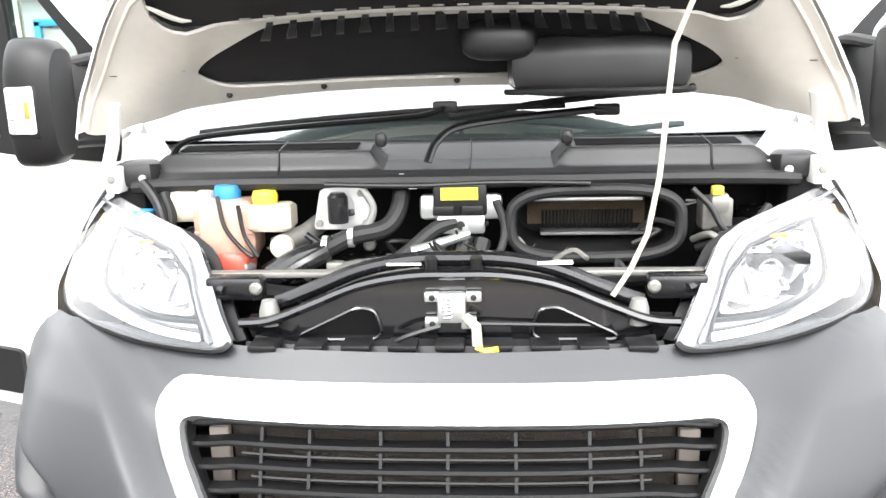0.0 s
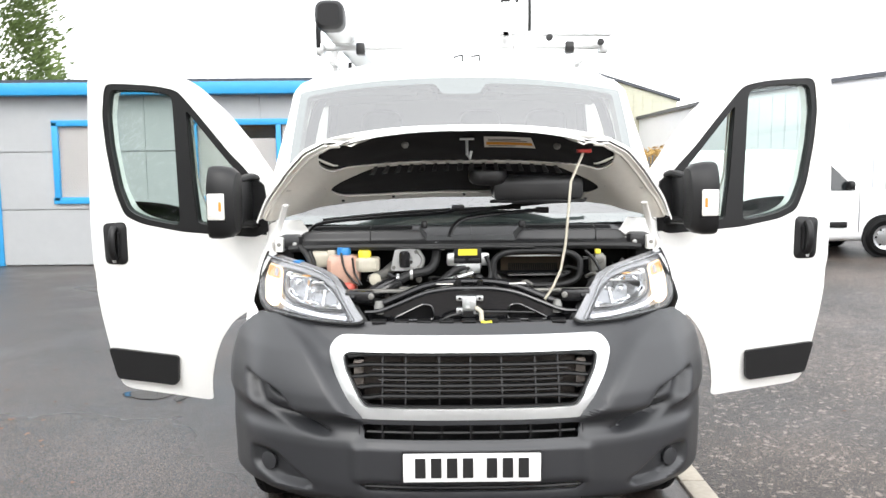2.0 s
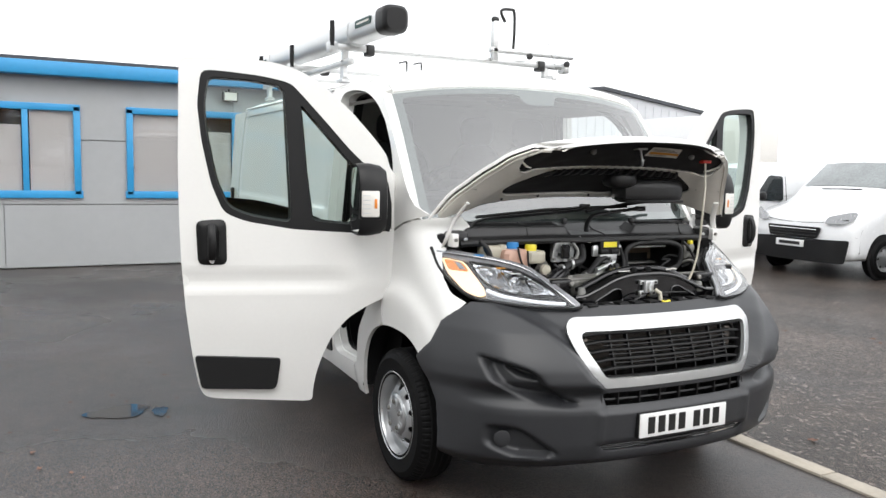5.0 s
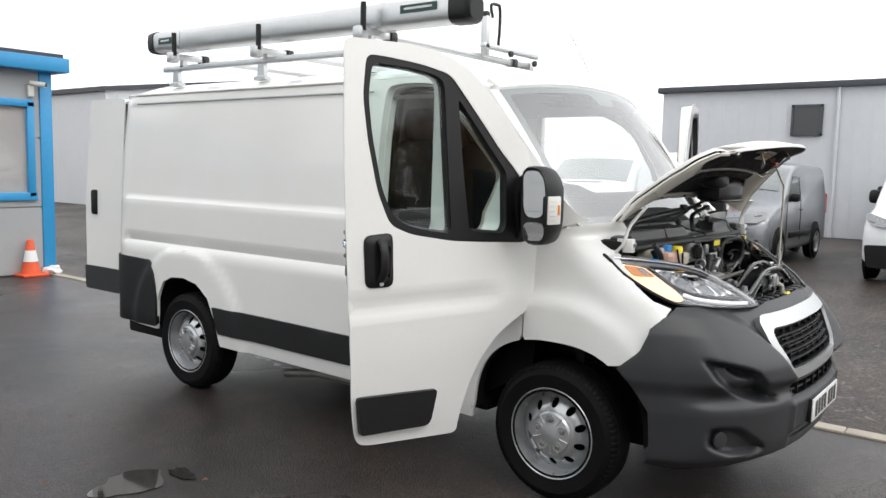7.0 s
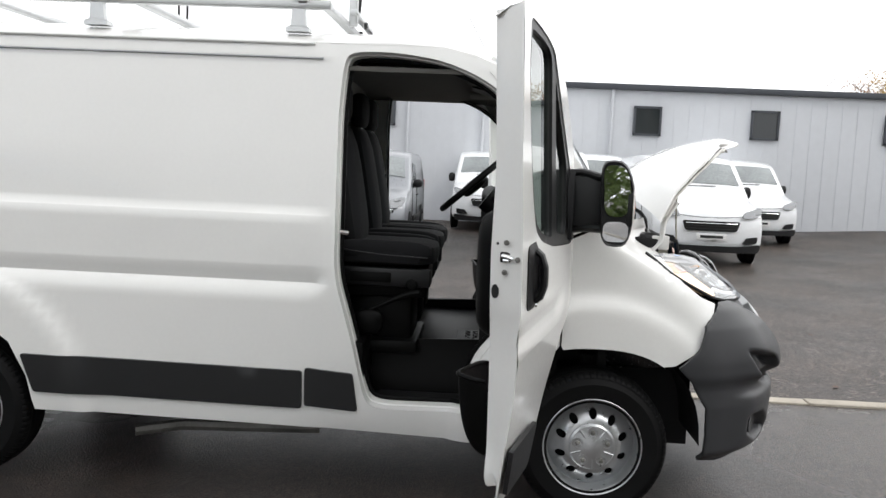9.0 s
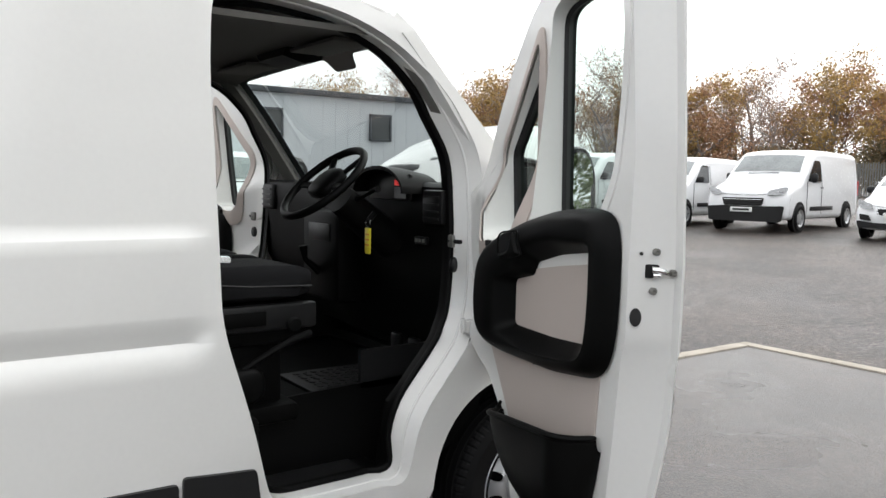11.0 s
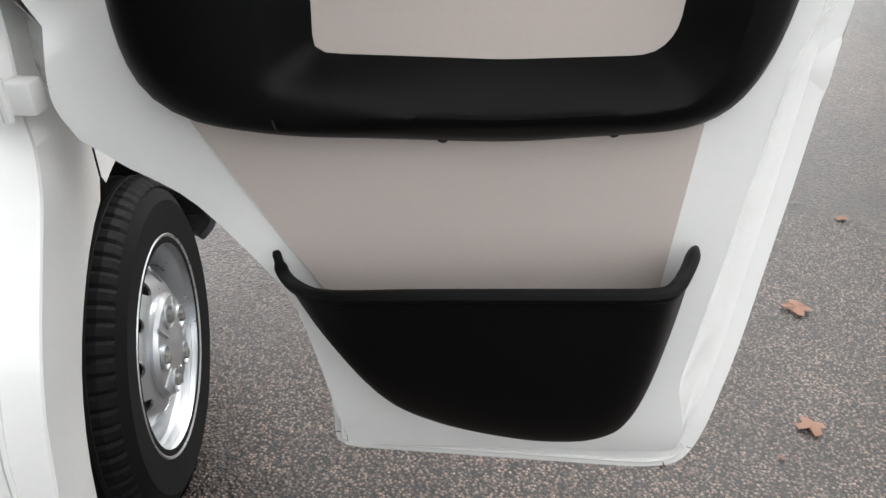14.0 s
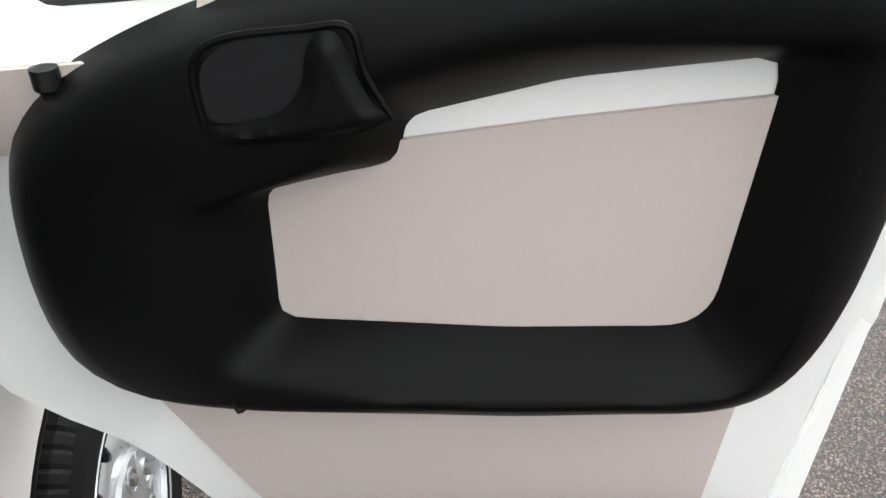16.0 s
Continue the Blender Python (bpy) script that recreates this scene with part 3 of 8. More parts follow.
def half_width(y, z):
    """The half width of the body at y and z: tumblehome, pressed lines, wheel-arch flares, rounded nose."""
    w = np.interp(z, SIDE_Z, SIDE_X)
    if y < 2.25:                       # the cab has no pressed recess
        c = np.interp(z, [0.28, 0.4, 0.7, 1.0, 1.3, 1.6, 2.02, 2.13], [0.93, 0.97, 0.985, 0.985, 0.968, 0.94, 0.893, 0.866])
        w = c + (w - c) * smooth01(2.2, 2.27, y)
    elif y > 4.7:
        c = np.interp(z, [0.28, 0.4, 0.7, 1.0, 1.3, 1.6, 2.02, 2.13], [0.93, 0.97, 0.975, 0.975, 0.962, 0.94, 0.893, 0.866])
        w = c + (w - c) * smooth01(4.76, 4.7, y)
    for wy, wz, amt in ((*FW, 0.034), (*RW, 0.022)):
        d = math.hypot(y - wy, (z - wz) * 0.95)
        w += amt * smooth01(0.655, 0.612, d) * (1 if z < 1.1 else smooth01(1.25, 1.1, z))
    f = (y - np.interp(z, NOSE_Z, NOSE_Y)) / 0.65
    if f < 1:
        f = max(f, 0.0)
        n = 1.045 * (1 - (1 - f) ** 2) ** (1 / 2.6)
        h = max(0.0, 0.05 - abs(w - n)) / 0.05
        w = min(w, n) - h * h * 0.0125
    if y > 4.7:
        w -= 0.10 * smooth01(4.74, 4.92, y) ** 2
    return w


def right(y, z):
    return (-half_width(y, z), y, z)


def both(name, make, material, label="", smooth=35):
    """A part for the van's right side, and its mirror image on the left."""
    out = []
    for side in (0, 1):
        bm = make()
        if side:
            moved(bm, FLIP)
        out.append(part(name, bm, material, van, label, smooth))
    return out


def arch(c, a, b, a0, a1, n=14, p=2.5):
    """Points of a wheel arch's edge between two angles (degrees from straight back)."""
    out = []
    for i in range(n + 1):
        t = radians(a0 + (a1 - a0) * i / n)
        cs, sn = math.cos(t), math.sin(t)
        out.append((c[0] + a * math.copysign(abs(cs) ** (2 / p), cs), c[1] + b * math.copysign(abs(sn) ** (2 / p), sn)))
    return out


OPENING = [(2.165, 2.03), (2.18, 1.81), (2.17, 1.06), (2.08, 0.76), (2.02, 0.50), (1.975, 0.45), (1.56, 0.455), (1.52, 0.50), (1.49, 0.68),
           (1.33, 0.87), (1.235, 0.96), (1.205, 1.1), (1.19, 1.34), (1.19, 1.60), (1.33, 1.82), (1.53, 1.97), (1.72, 2.045), (1.95, 2.075), (2.13, 2.07)]
REAR_ARCH = [(3.565, 0.36), (3.60, 0.52), (3.68, 0.68), (3.80, 0.765), (3.95, 0.795), (4.10, 0.785), (4.20, 0.74), (4.265, 0.62), (4.285, 0.44)]
SIDE_OUT = ([(1.455, 0.315), (2.2, 0.34)] + REAR_ARCH + [(4.30, 0.38), (4.86, 0.40), (4.885, 1.0), (4.88, 1.6), (4.85, 1.98), (4.80, 2.07), (4.70, 2.085),
            (3.5, 2.095), (2.2, 2.105), (1.95, 2.115), (1.72, 2.105), (1.58, 2.075), (1.46, 2.025), (1.32, 1.86), (1.10, 1.62), (0.93, 1.42), (0.86, 1.375),
            (1.0, 1.335), (1.135, 1.28), (1.14, 1.1), (1.142, 0.80)] + arch(FW, 0.455, 0.455, 70, 6, 10))
both("side_panel", lambda: sheet(SIDE_OUT, right, 0.045, 0.02, [rounded(OPENING, 0.09, 4)], flip=True, lines=(0.95, 0.995, 1.018, 1.092, 1.325, 1.352, 2.015, 2.04)), WHITE)
# the deep return of the door opening, and its rubber seal
OPEN_IN = rounded(OPENING, 0.09, 4)


def front_of(y, z):
    """How far the jamb is drawn in along the opening's front."""
    return smooth01(1.68, 1.42, y) * smooth01(1.98, 1.7, z) * smooth01(0.45, 0.60, z)


def jamb():
    rings = []
    for k, inn in ((0, 0.0), (1, 0.045), (2, 0.09)):
        rings.append([(-half_width(y, z) + (0.004, 0.05, 0.10)[k], y + (1.7 - y) * inn * 0.25 + (0, 0.03, 0.058)[k] * front_of(y, z), z + (1.3 - z) * inn * 0.25) for y, z in OPEN_IN])
    return loft(rings, caps=False)


both("door_jamb", jamb, WHITE, "white painted door jamb")
both("door_seal", lambda: tube([(-half_width(y, z) + 0.100, y + (1.7 - y) * 0.030 + 0.058 * front_of(y, z), z + (1.3 - z) * 0.030) for y, z in OPEN_IN], 0.012, 8, closed=True), SOFT_BLACK, "black rubber door seal")
both("jamb_ridge", lambda: tube([(-half_width(y, z) + 0.046, y + (1.7 - y) * 0.010 + 0.027 * front_of(y, z), z + (1.3 - z) * 0.010) for y, z in OPEN_IN], 0.005, 6, closed=True), WHITE)
both("jamb_lining", lambda: loft([[(-half_width(y, z) + d, y + (1.7 - y) * k + 0.062 * front_of(y, z), z + (1.3 - z) * k) for y, z in OPEN_IN] for d, k in ((0.098, 0.024), (0.115, 0.030), (0.15, 0.026))], caps=False), SOFT_BLACK, "black plastic lining of the door opening")


def fender_out():
    return ([(1.134, 0.80), (1.130, 1.1), (1.12, 1.27), (1.0, 1.325), (0.845, 1.365), (0.76, 1.375), (0.725, 1.30), (0.700, 1.205), (0.60, 1.10), (0.512, 1.035), (0.440, 1.005),
             (0.475, 0.90), (0.515, 0.81), (0.625, 0.735)] + [p for p in arch(FW, 0.455, 0.455, 125, 75, 10)])




def relaxed(bm, times=4):
    """Evens out a sheet's inner points; its rim stays."""
    inner_v = [v for v in bm.verts if not v.is_boundary]
    for _ in range(times):
        bmesh.ops.smooth_vert(bm, verts=inner_v, factor=0.5, use_axis_x=True, use_axis_y=False, use_axis_z=False)
    return bm


both("front_wing", lambda: relaxed(sheet(fender_out(), right, 0.018, 0.0, flip=True)), WHITE, "", 60)
both("wheel_arch_liner", lambda: loft([[(-x, y, z) for y, z in arch(FW, 0.475, 0.475, 2, 178, 18)] for x in (1.0, 0.62)], closed=False), DEEP)
both("wheel_arch_liner", lambda: loft([[(-x, y, z) for y, z in arch(RW, 0.40, 0.48, 2, 178, 18)] for x in (0.95, 0.6)], closed=False), DEEP)
both("arch_side_wall", lambda: box(-0.62, -0.60, 0.45, 1.5, 0.25, 0.85), DEEP)
both("arch_side_wall", lambda: box(-0.60, -0.58, 3.45, 4.45, 0.25, 0.85), DEEP)
part("underbody", box(-0.84, 0.84, 1.45, 3.5, 0.31, 0.37, 0.02), DEEP, van)
part("underbody", box(-0.9, 0.9, 4.35, 4.82, 0.28, 0.4, 0.02), DEEP, van)
part("exhaust_pipe", tube([(-0.55, 2.3, 0.2), (-0.62, 3.0, 0.2), (-0.72, 3.2, 0.19)], 0.03), ALU_ENGINE, van)


def roof_z(x, y):
    w = half_width(min(max(y, 1.95), 4.75), 2.10)
    q = min(1.0, abs(x) / w)
    z = 2.105 + 0.115 * (1 - q ** 3.2) ** 0.8
    front = 0.16 * smooth01(1.80, 1.23, y) * (1 - 0.25 * q)
    return z - front - 0.06 * smooth01(4.6, 4.9, y)


def roof_pt(u, y):
    w = half_width(min(max(y, 1.40), 4.8), 2.10 if y > 1.6 else 2.06)
    return (u * w, y - 0.02 * 0, roof_z(u * w, y))


part("roof", sheet([(-1, 1.47), (-0.6, 1.36), (0, 1.31), (0.6, 1.36), (1, 1.47), (1, 1.7), (1, 4.86), (-1, 4.86), (-1, 1.7)], roof_pt, 0.09, 0.02), WHITE, van)
both("roof_gutter", lambda: tube([(-half_width(y, 2.09) - 0.002, y, 2.092 + (0.006 if y > 2 else -0.02)) for y in np.linspace(2.3, 4.8, 20)], 0.008, 6), WHITE)
# grey bead on the white side paints the shade along the recess's top edge
both("recess_shade_line", lambda: tube([(-half_width(y, 2.03) - 0.001, y, 2.033) for y in np.linspace(2.26, 4.66, 20)], 0.006, 6), CLAD)

# rear: end wall, lamps, bumper corners, the open rear door
part("rear_frame", box(-0.86, 0.86, 4.84, 4.88, 0.42, 2.06, 0.01), DEEP, van)
both("tail_lamp", lambda: box(-0.895, -0.80, 4.80, 4.90, 0.90, 1.45, 0.02), RED, "tall red tail lamp")


def rear_bumper(y, z):
    return (-half_width(y, z) - 0.018 * smooth01(0.36, 0.45, z), y, z)


both("rear_bumper_corner", lambda: sheet(rounded([(4.285, 0.40), (4.92, 0.39), (4.93, 0.90), (4.37, 0.885), (4.305, 0.80), (4.275, 0.6)], 0.03, 3), rear_bumper, 0.05, 0.03, flip=True), STRIP, "dark grey plastic bumper corner")
part("rear_step", box(-0.9, 0.9, 4.86, 4.96, 0.36, 0.5, 0.02), GREY, van)
for sgn in (-1, 1):
    rd = part("rear_door", sheet(rounded([(4.91, 0.57), (5.43, 0.57), (5.44, 1.2), (5.42, 2.09), (4.91, 2.09)], 0.05, 3), lambda y, z: (sgn * np.interp(z, [0.5, 1.3, 2.1], [0.90, 0.89, 0.84]), y, z), 0.1, 0.05, flip=sgn < 0), WHITE, van, "open white rear door")
    part("rear_door_trim", sheet(rounded([(4.92, 0.56), (5.42, 0.56), (5.43, 0.75), (4.92, 0.75)], 0.02, 2), lambda y, z: (sgn * 0.915, y, z), 0.1, 0.012, flip=sgn < 0), GREY, rd)
    part("handle", box(sgn * 0.895 - 0.02, sgn * 0.895 + 0.02, 5.26, 5.33, 1.17, 1.37, 0.018), BLACK, rd, "black door handle")

# black rubbing strips and sill
def strip(y, z):
    return (-half_width(y, z) - 0.014, y, z)


for a, b in ((2.305, 3.62), (2.07, 2.292)):
    both("rubbing_strip", lambda: sheet(rounded([(a if a > 2.2 else a - 0.025, 0.435), (b - (0.06 if b > 3 else 0), 0.45), (b, 0.628), (a, 0.612)], 0.012, 2), strip, 0.08, 0.02, flip=True), STRIP, "dark grey rubbing strip")
both("striker", lambda: tube([(-0.925, 2.16, 1.255), (-0.905, 2.125, 1.25)], 0.012, 8), CHROME)

# wheels
def wheel(name, x, c, side):
    w = part(name, lathe([(0.205, -0.10), (0.29, -0.108), (0.325, -0.088), (0.338, -0.05), (0.34, 0), (0.338, 0.05), (0.325, 0.088), (0.29, 0.108), (0.235, 0.106), (0.205, 0.095)], 64), TYRE, van, "black road tyre on a silver steel wheel")
    for k in (-0.055, -0.018, 0.018, 0.055):
        part("tread_groove", lathe([(0.3405, k - 0.005), (0.3415, k - 0.004), (0.3415, k + 0.004), (0.3405, k + 0.005)], 64), DEEP, w)
    for k in (-0.078, 0.078):
        rows = [(math.copysign(d, k), [r - (0.004 if i % 4 == 0 else 0.0) for i in range(288)]) for d, r in ((0.060, 0.3400), (0.074, 0.3365), (0.088, 0.3285), (0.097, 0.319))]
        part("shoulder_tread", loft([[(d, r * math.cos(2 * math.pi * i / 288), r * math.sin(2 * math.pi * i / 288)) for i, r in enumerate(rr)] for d, rr in rows], caps=False), TYRE, w, smooth=10)
    # steel disc with ten oval holes
    holes = []
    for i in range(10):
        a = 2 * math.pi * (i + 0.5) / 10
        holes.append([(0.148 * math.cos(a) + 0.024 * math.cos(t) * math.cos(a) - 0.019 * math.sin(t) * math.sin(a),
                       0.148 * math.sin(a) + 0.024 * math.cos(t) * math.sin(a) + 0.019 * math.sin(t) * math.cos(a)) for t in (2 * math.pi * j / 12 for j in range(12))])
    ring = [(0.2 * math.cos(2 * math.pi * j / 48), 0.2 * math.sin(2 * math.pi * j / 48)) for j in range(48)]

    def disc(u, v):
        r = math.hypot(u, v)
        return (-np.interp(r, [0, 0.06, 0.106, 0.122, 0.132, 0.170, 0.186, 0.2], [0.088, 0.088, 0.087, 0.085, 0.079, 0.046, 0.024, 0.018]), u, v)

    d = part("wheel_disc", sheet(ring, disc, 0.018, 0.006, holes, flip=True), STEEL, w, "silver painted steel wheel disc")
    part("wheel_rim", lathe([(0.2, -0.06), (0.212, -0.098), (0.222, -0.104), (0.226, -0.1), (0.222, -0.092), (0.207, -0.085), (0.198, -0.05), (0.196, 0.09), (0.2, 0.09)], 64), STEEL, w)
    # dark disc behind the holes, coloured as the shade inside the wheel
    part("wheel_back", lathe([(0.197, 0.02), (0.02, 0.02)], 32), DEEP, w)
    part("hub_cap", lathe([(0.104, -0.082), (0.106, -0.094), (0.098, -0.102), (0.06, -0.106), (0.035, -0.112), (0.001, -0.114)], 40), STEEL, w, "silver hub cover with five bolt pockets")
    for i in range(5):
        a = 2 * math.pi * i / 5 + 0.3
        nut = lathe([(0.0235, -0.1035), (0.0245, -0.1095), (0.021, -0.1095), (0.020, -0.106), (0.001, -0.106)], 18)
        moved(nut, Matrix.Translation((0, 0.07 * math.cos(a), 0.07 * math.sin(a))))
        part("bolt_pocket", nut, STEEL, w)
        part("wheel_nut", moved(lathe([(0.012, -0.104), (0.012, -0.114), (0.008, -0.116), (0.001, -0.116)], 6), Matrix.Translation((0, 0.07 * math.cos(a), 0.07 * math.sin(a)))), ALU_ENGINE, w)
        b = a + math.pi / 5
        part("hub_rib", tube([(-0.1045, 0.055 * math.cos(b), 0.055 * math.sin(b)), (-0.1005, 0.100 * math.cos(b), 0.100 * math.sin(b))], 0.005, 6), STEEL, w)
    w.matrix_world = Matrix.Translation((x, c[0], c[1])) @ (Matrix.Rotation(math.pi, 4, "Z") if side > 0 else Matrix())
    return w


for sgn in (-1, 1):
    wheel("front_wheel", sgn * 0.905, FW, sgn)
    wheel("rear_wheel", sgn * 0.875, RW, sgn)

# ---- bumper, grille, lamps ----
def nose(x, z, out=0.0):
    """A place on the nose's skin over (x, z), pushed out by so much."""
    x = max(-1.035, min(1.035, x))
    return (x * (1 + out * 0.4), nose_y(x, z) - out, z)


SCOOP = rounded([(0.892, 0.80), (0.865, 0.71), (0.808, 0.64), (0.70, 0.602), (0.578, 0.580), (0.50, 0.595), (0.602, 0.635), (0.640, 0.672), (0.664, 0.71), (0.70, 0.757), (0.784, 0.787), (0.855, 0.806)], 0.03, 3)
VENT = rounded([(0.822, 0.766), (0.775, 0.722), (0.700, 0.700), (0.675, 0.716), (0.700, 0.748), (0.767, 0.764)], 0.012, 2)
FOG = rounded([(0.885, 0.50), (0.89, 0.40), (0.80, 0.352), (0.66, 0.345), (0.60, 0.372), (0.66, 0.425), (0.77, 0.50)], 0.03, 3)
CREASE_Z = [0.66, 0.675, 0.725, 0.803, 0.86, 0.924, 0.984, 1.02]
CREASE_X = [0.40, 0.414, 0.464, 0.511, 0.561, 0.627, 0.727, 0.83]


def depth_in(poly, x, z, wide=0.05):
    """0 outside the outline, rising to 1 over a band inside it."""
    if not inside(poly, [(x, z)])[0]:
        return 0.0
    best = 9.0
    for i, a in enumerate(poly):
        b = poly[(i + 1) % len(poly)]
        dx, dz = b[0] - a[0], b[1] - a[1]
        t = max(0, min(1, ((x - a[0]) * dx + (z - a[1]) * dz) / (dx * dx + dz * dz)))
        best = min(best, math.hypot(x - a[0] - t * dx, z - a[1] - t * dz))
    return smooth01(0, wide, best)


def bumper(u, z):
    """u is the way round the nose in degrees, z the height."""
    s = math.sin(radians(abs(u)))
    x = 1.045 * s ** (2 / 2.6)
    y = np.interp(z, NOSE_Z, NOSE_Y) + 0.65 * (1 - math.cos(radians(u)))
    push = 0.0
    xl = np.interp(z, CREASE_Z, CREASE_X)
    push += (0.030 + 0.045 * smooth01(1.0, 0.76, z)) * smooth01(xl - 0.006, xl + 0.024, x) * smooth01(0.625, 0.70, z) * (1 - 0.75 * smooth01(0.78, 0.98, x)) * smooth01(1.03, 0.97, z)
    push -= 0.026 * smooth01(xl - 0.005, xl - 0.07, x) * smooth01(0.66, 0.72, z)
    push -= 0.060 * depth_in(SCOOP, x, z, 0.032) + 0.03 * depth_in(VENT, x, z, 0.010)
    push += 0.018 * smooth01(0.61, 0.575, z) * smooth01(0.30, 0.42, z) * smooth01(0.40, 0.44, x) * smooth01(0.98, 0.86, x)
    push -= 0.05 * depth_in(FOG, x, z, 0.03)
    push += 0.016 * smooth01(0.40, 0.43, z) * smooth01(0.57, 0.55, z) * smooth01(0.46, 0.43, x)
    push -= 0.06 * smooth01(0.34, 0.27, z)
    ny, nx = -math.cos(radians(u)), s
    return (math.copysign(x + nx * push, u), y + ny * push, z)


def ang(x):
    return math.copysign(math.degrees(math.asin(min(1, abs(x) / 1.045) ** 1.3)), x)


half = [(0, 0.995), (0.2, 0.997), (0.43, 1.0), (0.62, 1.005), (0.78, 1.012), (0.875, 1.012)]
b_top = [(ang(x), z) for x, z in half]
b_out = [(-u, z) for u, z in reversed(b_top)] + b_top[1:] + [(68, 0.92), (75, 0.82), (86, 0.735), (82, 0.68), (76, 0.55), (74.5, 0.42), (74, 0.30), (60, 0.27), (ang(0.6), 0.29), (ang(0.45), 0.31), (0, 0.31)]
b_out += [(-u, z) for u, z in [(ang(0.45), 0.31), (ang(0.6), 0.29), (60, 0.27), (74, 0.30), (74.5, 0.42), (76, 0.55), (82, 0.68), (86, 0.735), (75, 0.82), (68, 0.92)]]
G_OUT = [(-0.515, 0.962), (0.515, 0.962), (0.555, 0.915), (0.535, 0.84), (0.455, 0.69), (0.425, 0.662), (-0.425, 0.662), (-0.455, 0.69), (-0.535, 0.84), (-0.555, 0.915)]
G_IN = [(-0.475, 0.905), (0.475, 0.905), (0.497, 0.89), (0.485, 0.84), (0.42, 0.722), (0.40, 0.705), (-0.40, 0.705), (-0.42, 0.722), (-0.485, 0.84), (-0.497, 0.89)]
SLOT = [(-0.405, 0.583), (0.405, 0.583), (0.415, 0.638), (-0.415, 0.638)]
CHIN = [(-0.40, 0.375), (0.40, 0.375), (0.43, 0.405), (-0.43, 0.405)]
as_u = lambda poly: [(ang(x), z) for x, z in dense(poly, 0.04)]


def scaled(f, k=100.0):
    return lambda a, b: f(a * k, b)


bump_sheet = sheet([(u / 100, z) for u, z in b_out], scaled(bumper), 0.0086, 0.018,
                   [[(u / 100, z) for u, z in as_u(p)] for p in (rounded(G_IN, 0.02, 2), SLOT, CHIN)])
for _ in range(2):
    bmesh.ops.smooth_vert(bump_sheet, verts=bump_sheet.verts[:], factor=0.35, use_axis_x=True, use_axis_y=True, use_axis_z=False)
part("front_bumper", bump_sheet, GREY, van, "textured dark grey plastic front bumper")
surround = part("grille_surround", sheet(rounded(G_OUT, 0.03, 3), lambda x, z: (x, nose_y(x, z) - 0.016 - 0.006 * depth_in(G_OUT, x, z, 0.03), z), 0.025, 0.035, [rounded(G_IN, 0.02, 3)]), ALU, van, "broad satin silver grille frame")
part("grille_frame", sheet(rounded([(x * 1.0, z) for x, z in G_IN], 0.02, 3), lambda x, z: (x, nose_y(x, z) - 0.004, z), 0.03, 0.03, [rounded([(x * 0.985, 0.805 + (z - 0.805) * 0.93) for x, z in G_IN], 0.02, 3)]), BLACK, van)


def g_half(z):
    return np.interp(z, [0.705, 0.722, 0.84, 0.89, 0.905], [0.40, 0.42, 0.485, 0.497, 0.475])


for i, z in enumerate((0.742, 0.779, 0.816, 0.853, 0.888)):
    w = g_half(z) - 0.004
    xs = np.linspace(-w, w, 25)
    part("grille_slat", loft([[(x, nose_y(x, z) + 0.004 + d, z + h - 0.012 * smooth01(w - 0.1, w, abs(x))) for d, h in ((0, 0.001), (0.002, 0.007), (0.035, 0.005), (0.035, -0.003), (0.002, -0.004))] for x in xs]), BLACK, van)
    if i < 3:
        sl = np.linspace(-w + 0.09, w - 0.09, 15)
        part("grille_slat", tube([(x, nose_y(x, z) + 0.025, z + 0.019) for x in sl], 0.0035, 6), BLACK, van)
for x in (-0.34, -0.25, -0.12, 0.0, 0.12, 0.25, 0.34):
    part("grille_rib", loft([[(x + s, nose_y(x, z) + d, z) for s, d in ((-0.003, 0.012), (0.003, 0.012), (0.003, 0.035), (-0.003, 0.035))] for z in np.linspace(0.71, 0.90, 8)]), BLACK, van)
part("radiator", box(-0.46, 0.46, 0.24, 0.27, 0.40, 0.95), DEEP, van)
part("cooling_core", sheet([(-0.42, 0.69), (0.42, 0.69), (0.42, 0.92), (-0.42, 0.92)], lambda x, z: (x, 0.175, z), 0.2, 0.01), mat("radiator_core", (0.055, 0.045, 0.038), 0.7, bump=0.8, scale=300, vary=0.4), van)
for x in (-0.44, 0.44):
    part("bracket", box(x - 0.02, x + 0.02, 0.15, 0.17, 0.74, 0.86, 0.006), BARK, van)
for x in np.linspace(-0.34, 0.34, 7):
    part("slot_rib", box(x - 0.004, x + 0.004, nose_y(x, 0.61) + 0.004, 0.08, 0.58, 0.64), BLACK, van)
part("slot_bar", tube([(x, nose_y(x, 0.6) + 0.02, 0.605) for x in np.linspace(-0.40, 0.40, 11)], 0.006, 6), BLACK, van)
part("chin_bar", tube([(x, nose_y(x, 0.39) + 0.012, 0.39) for x in np.linspace(-0.41, 0.41, 11)], 0.006, 6), BLACK, van)
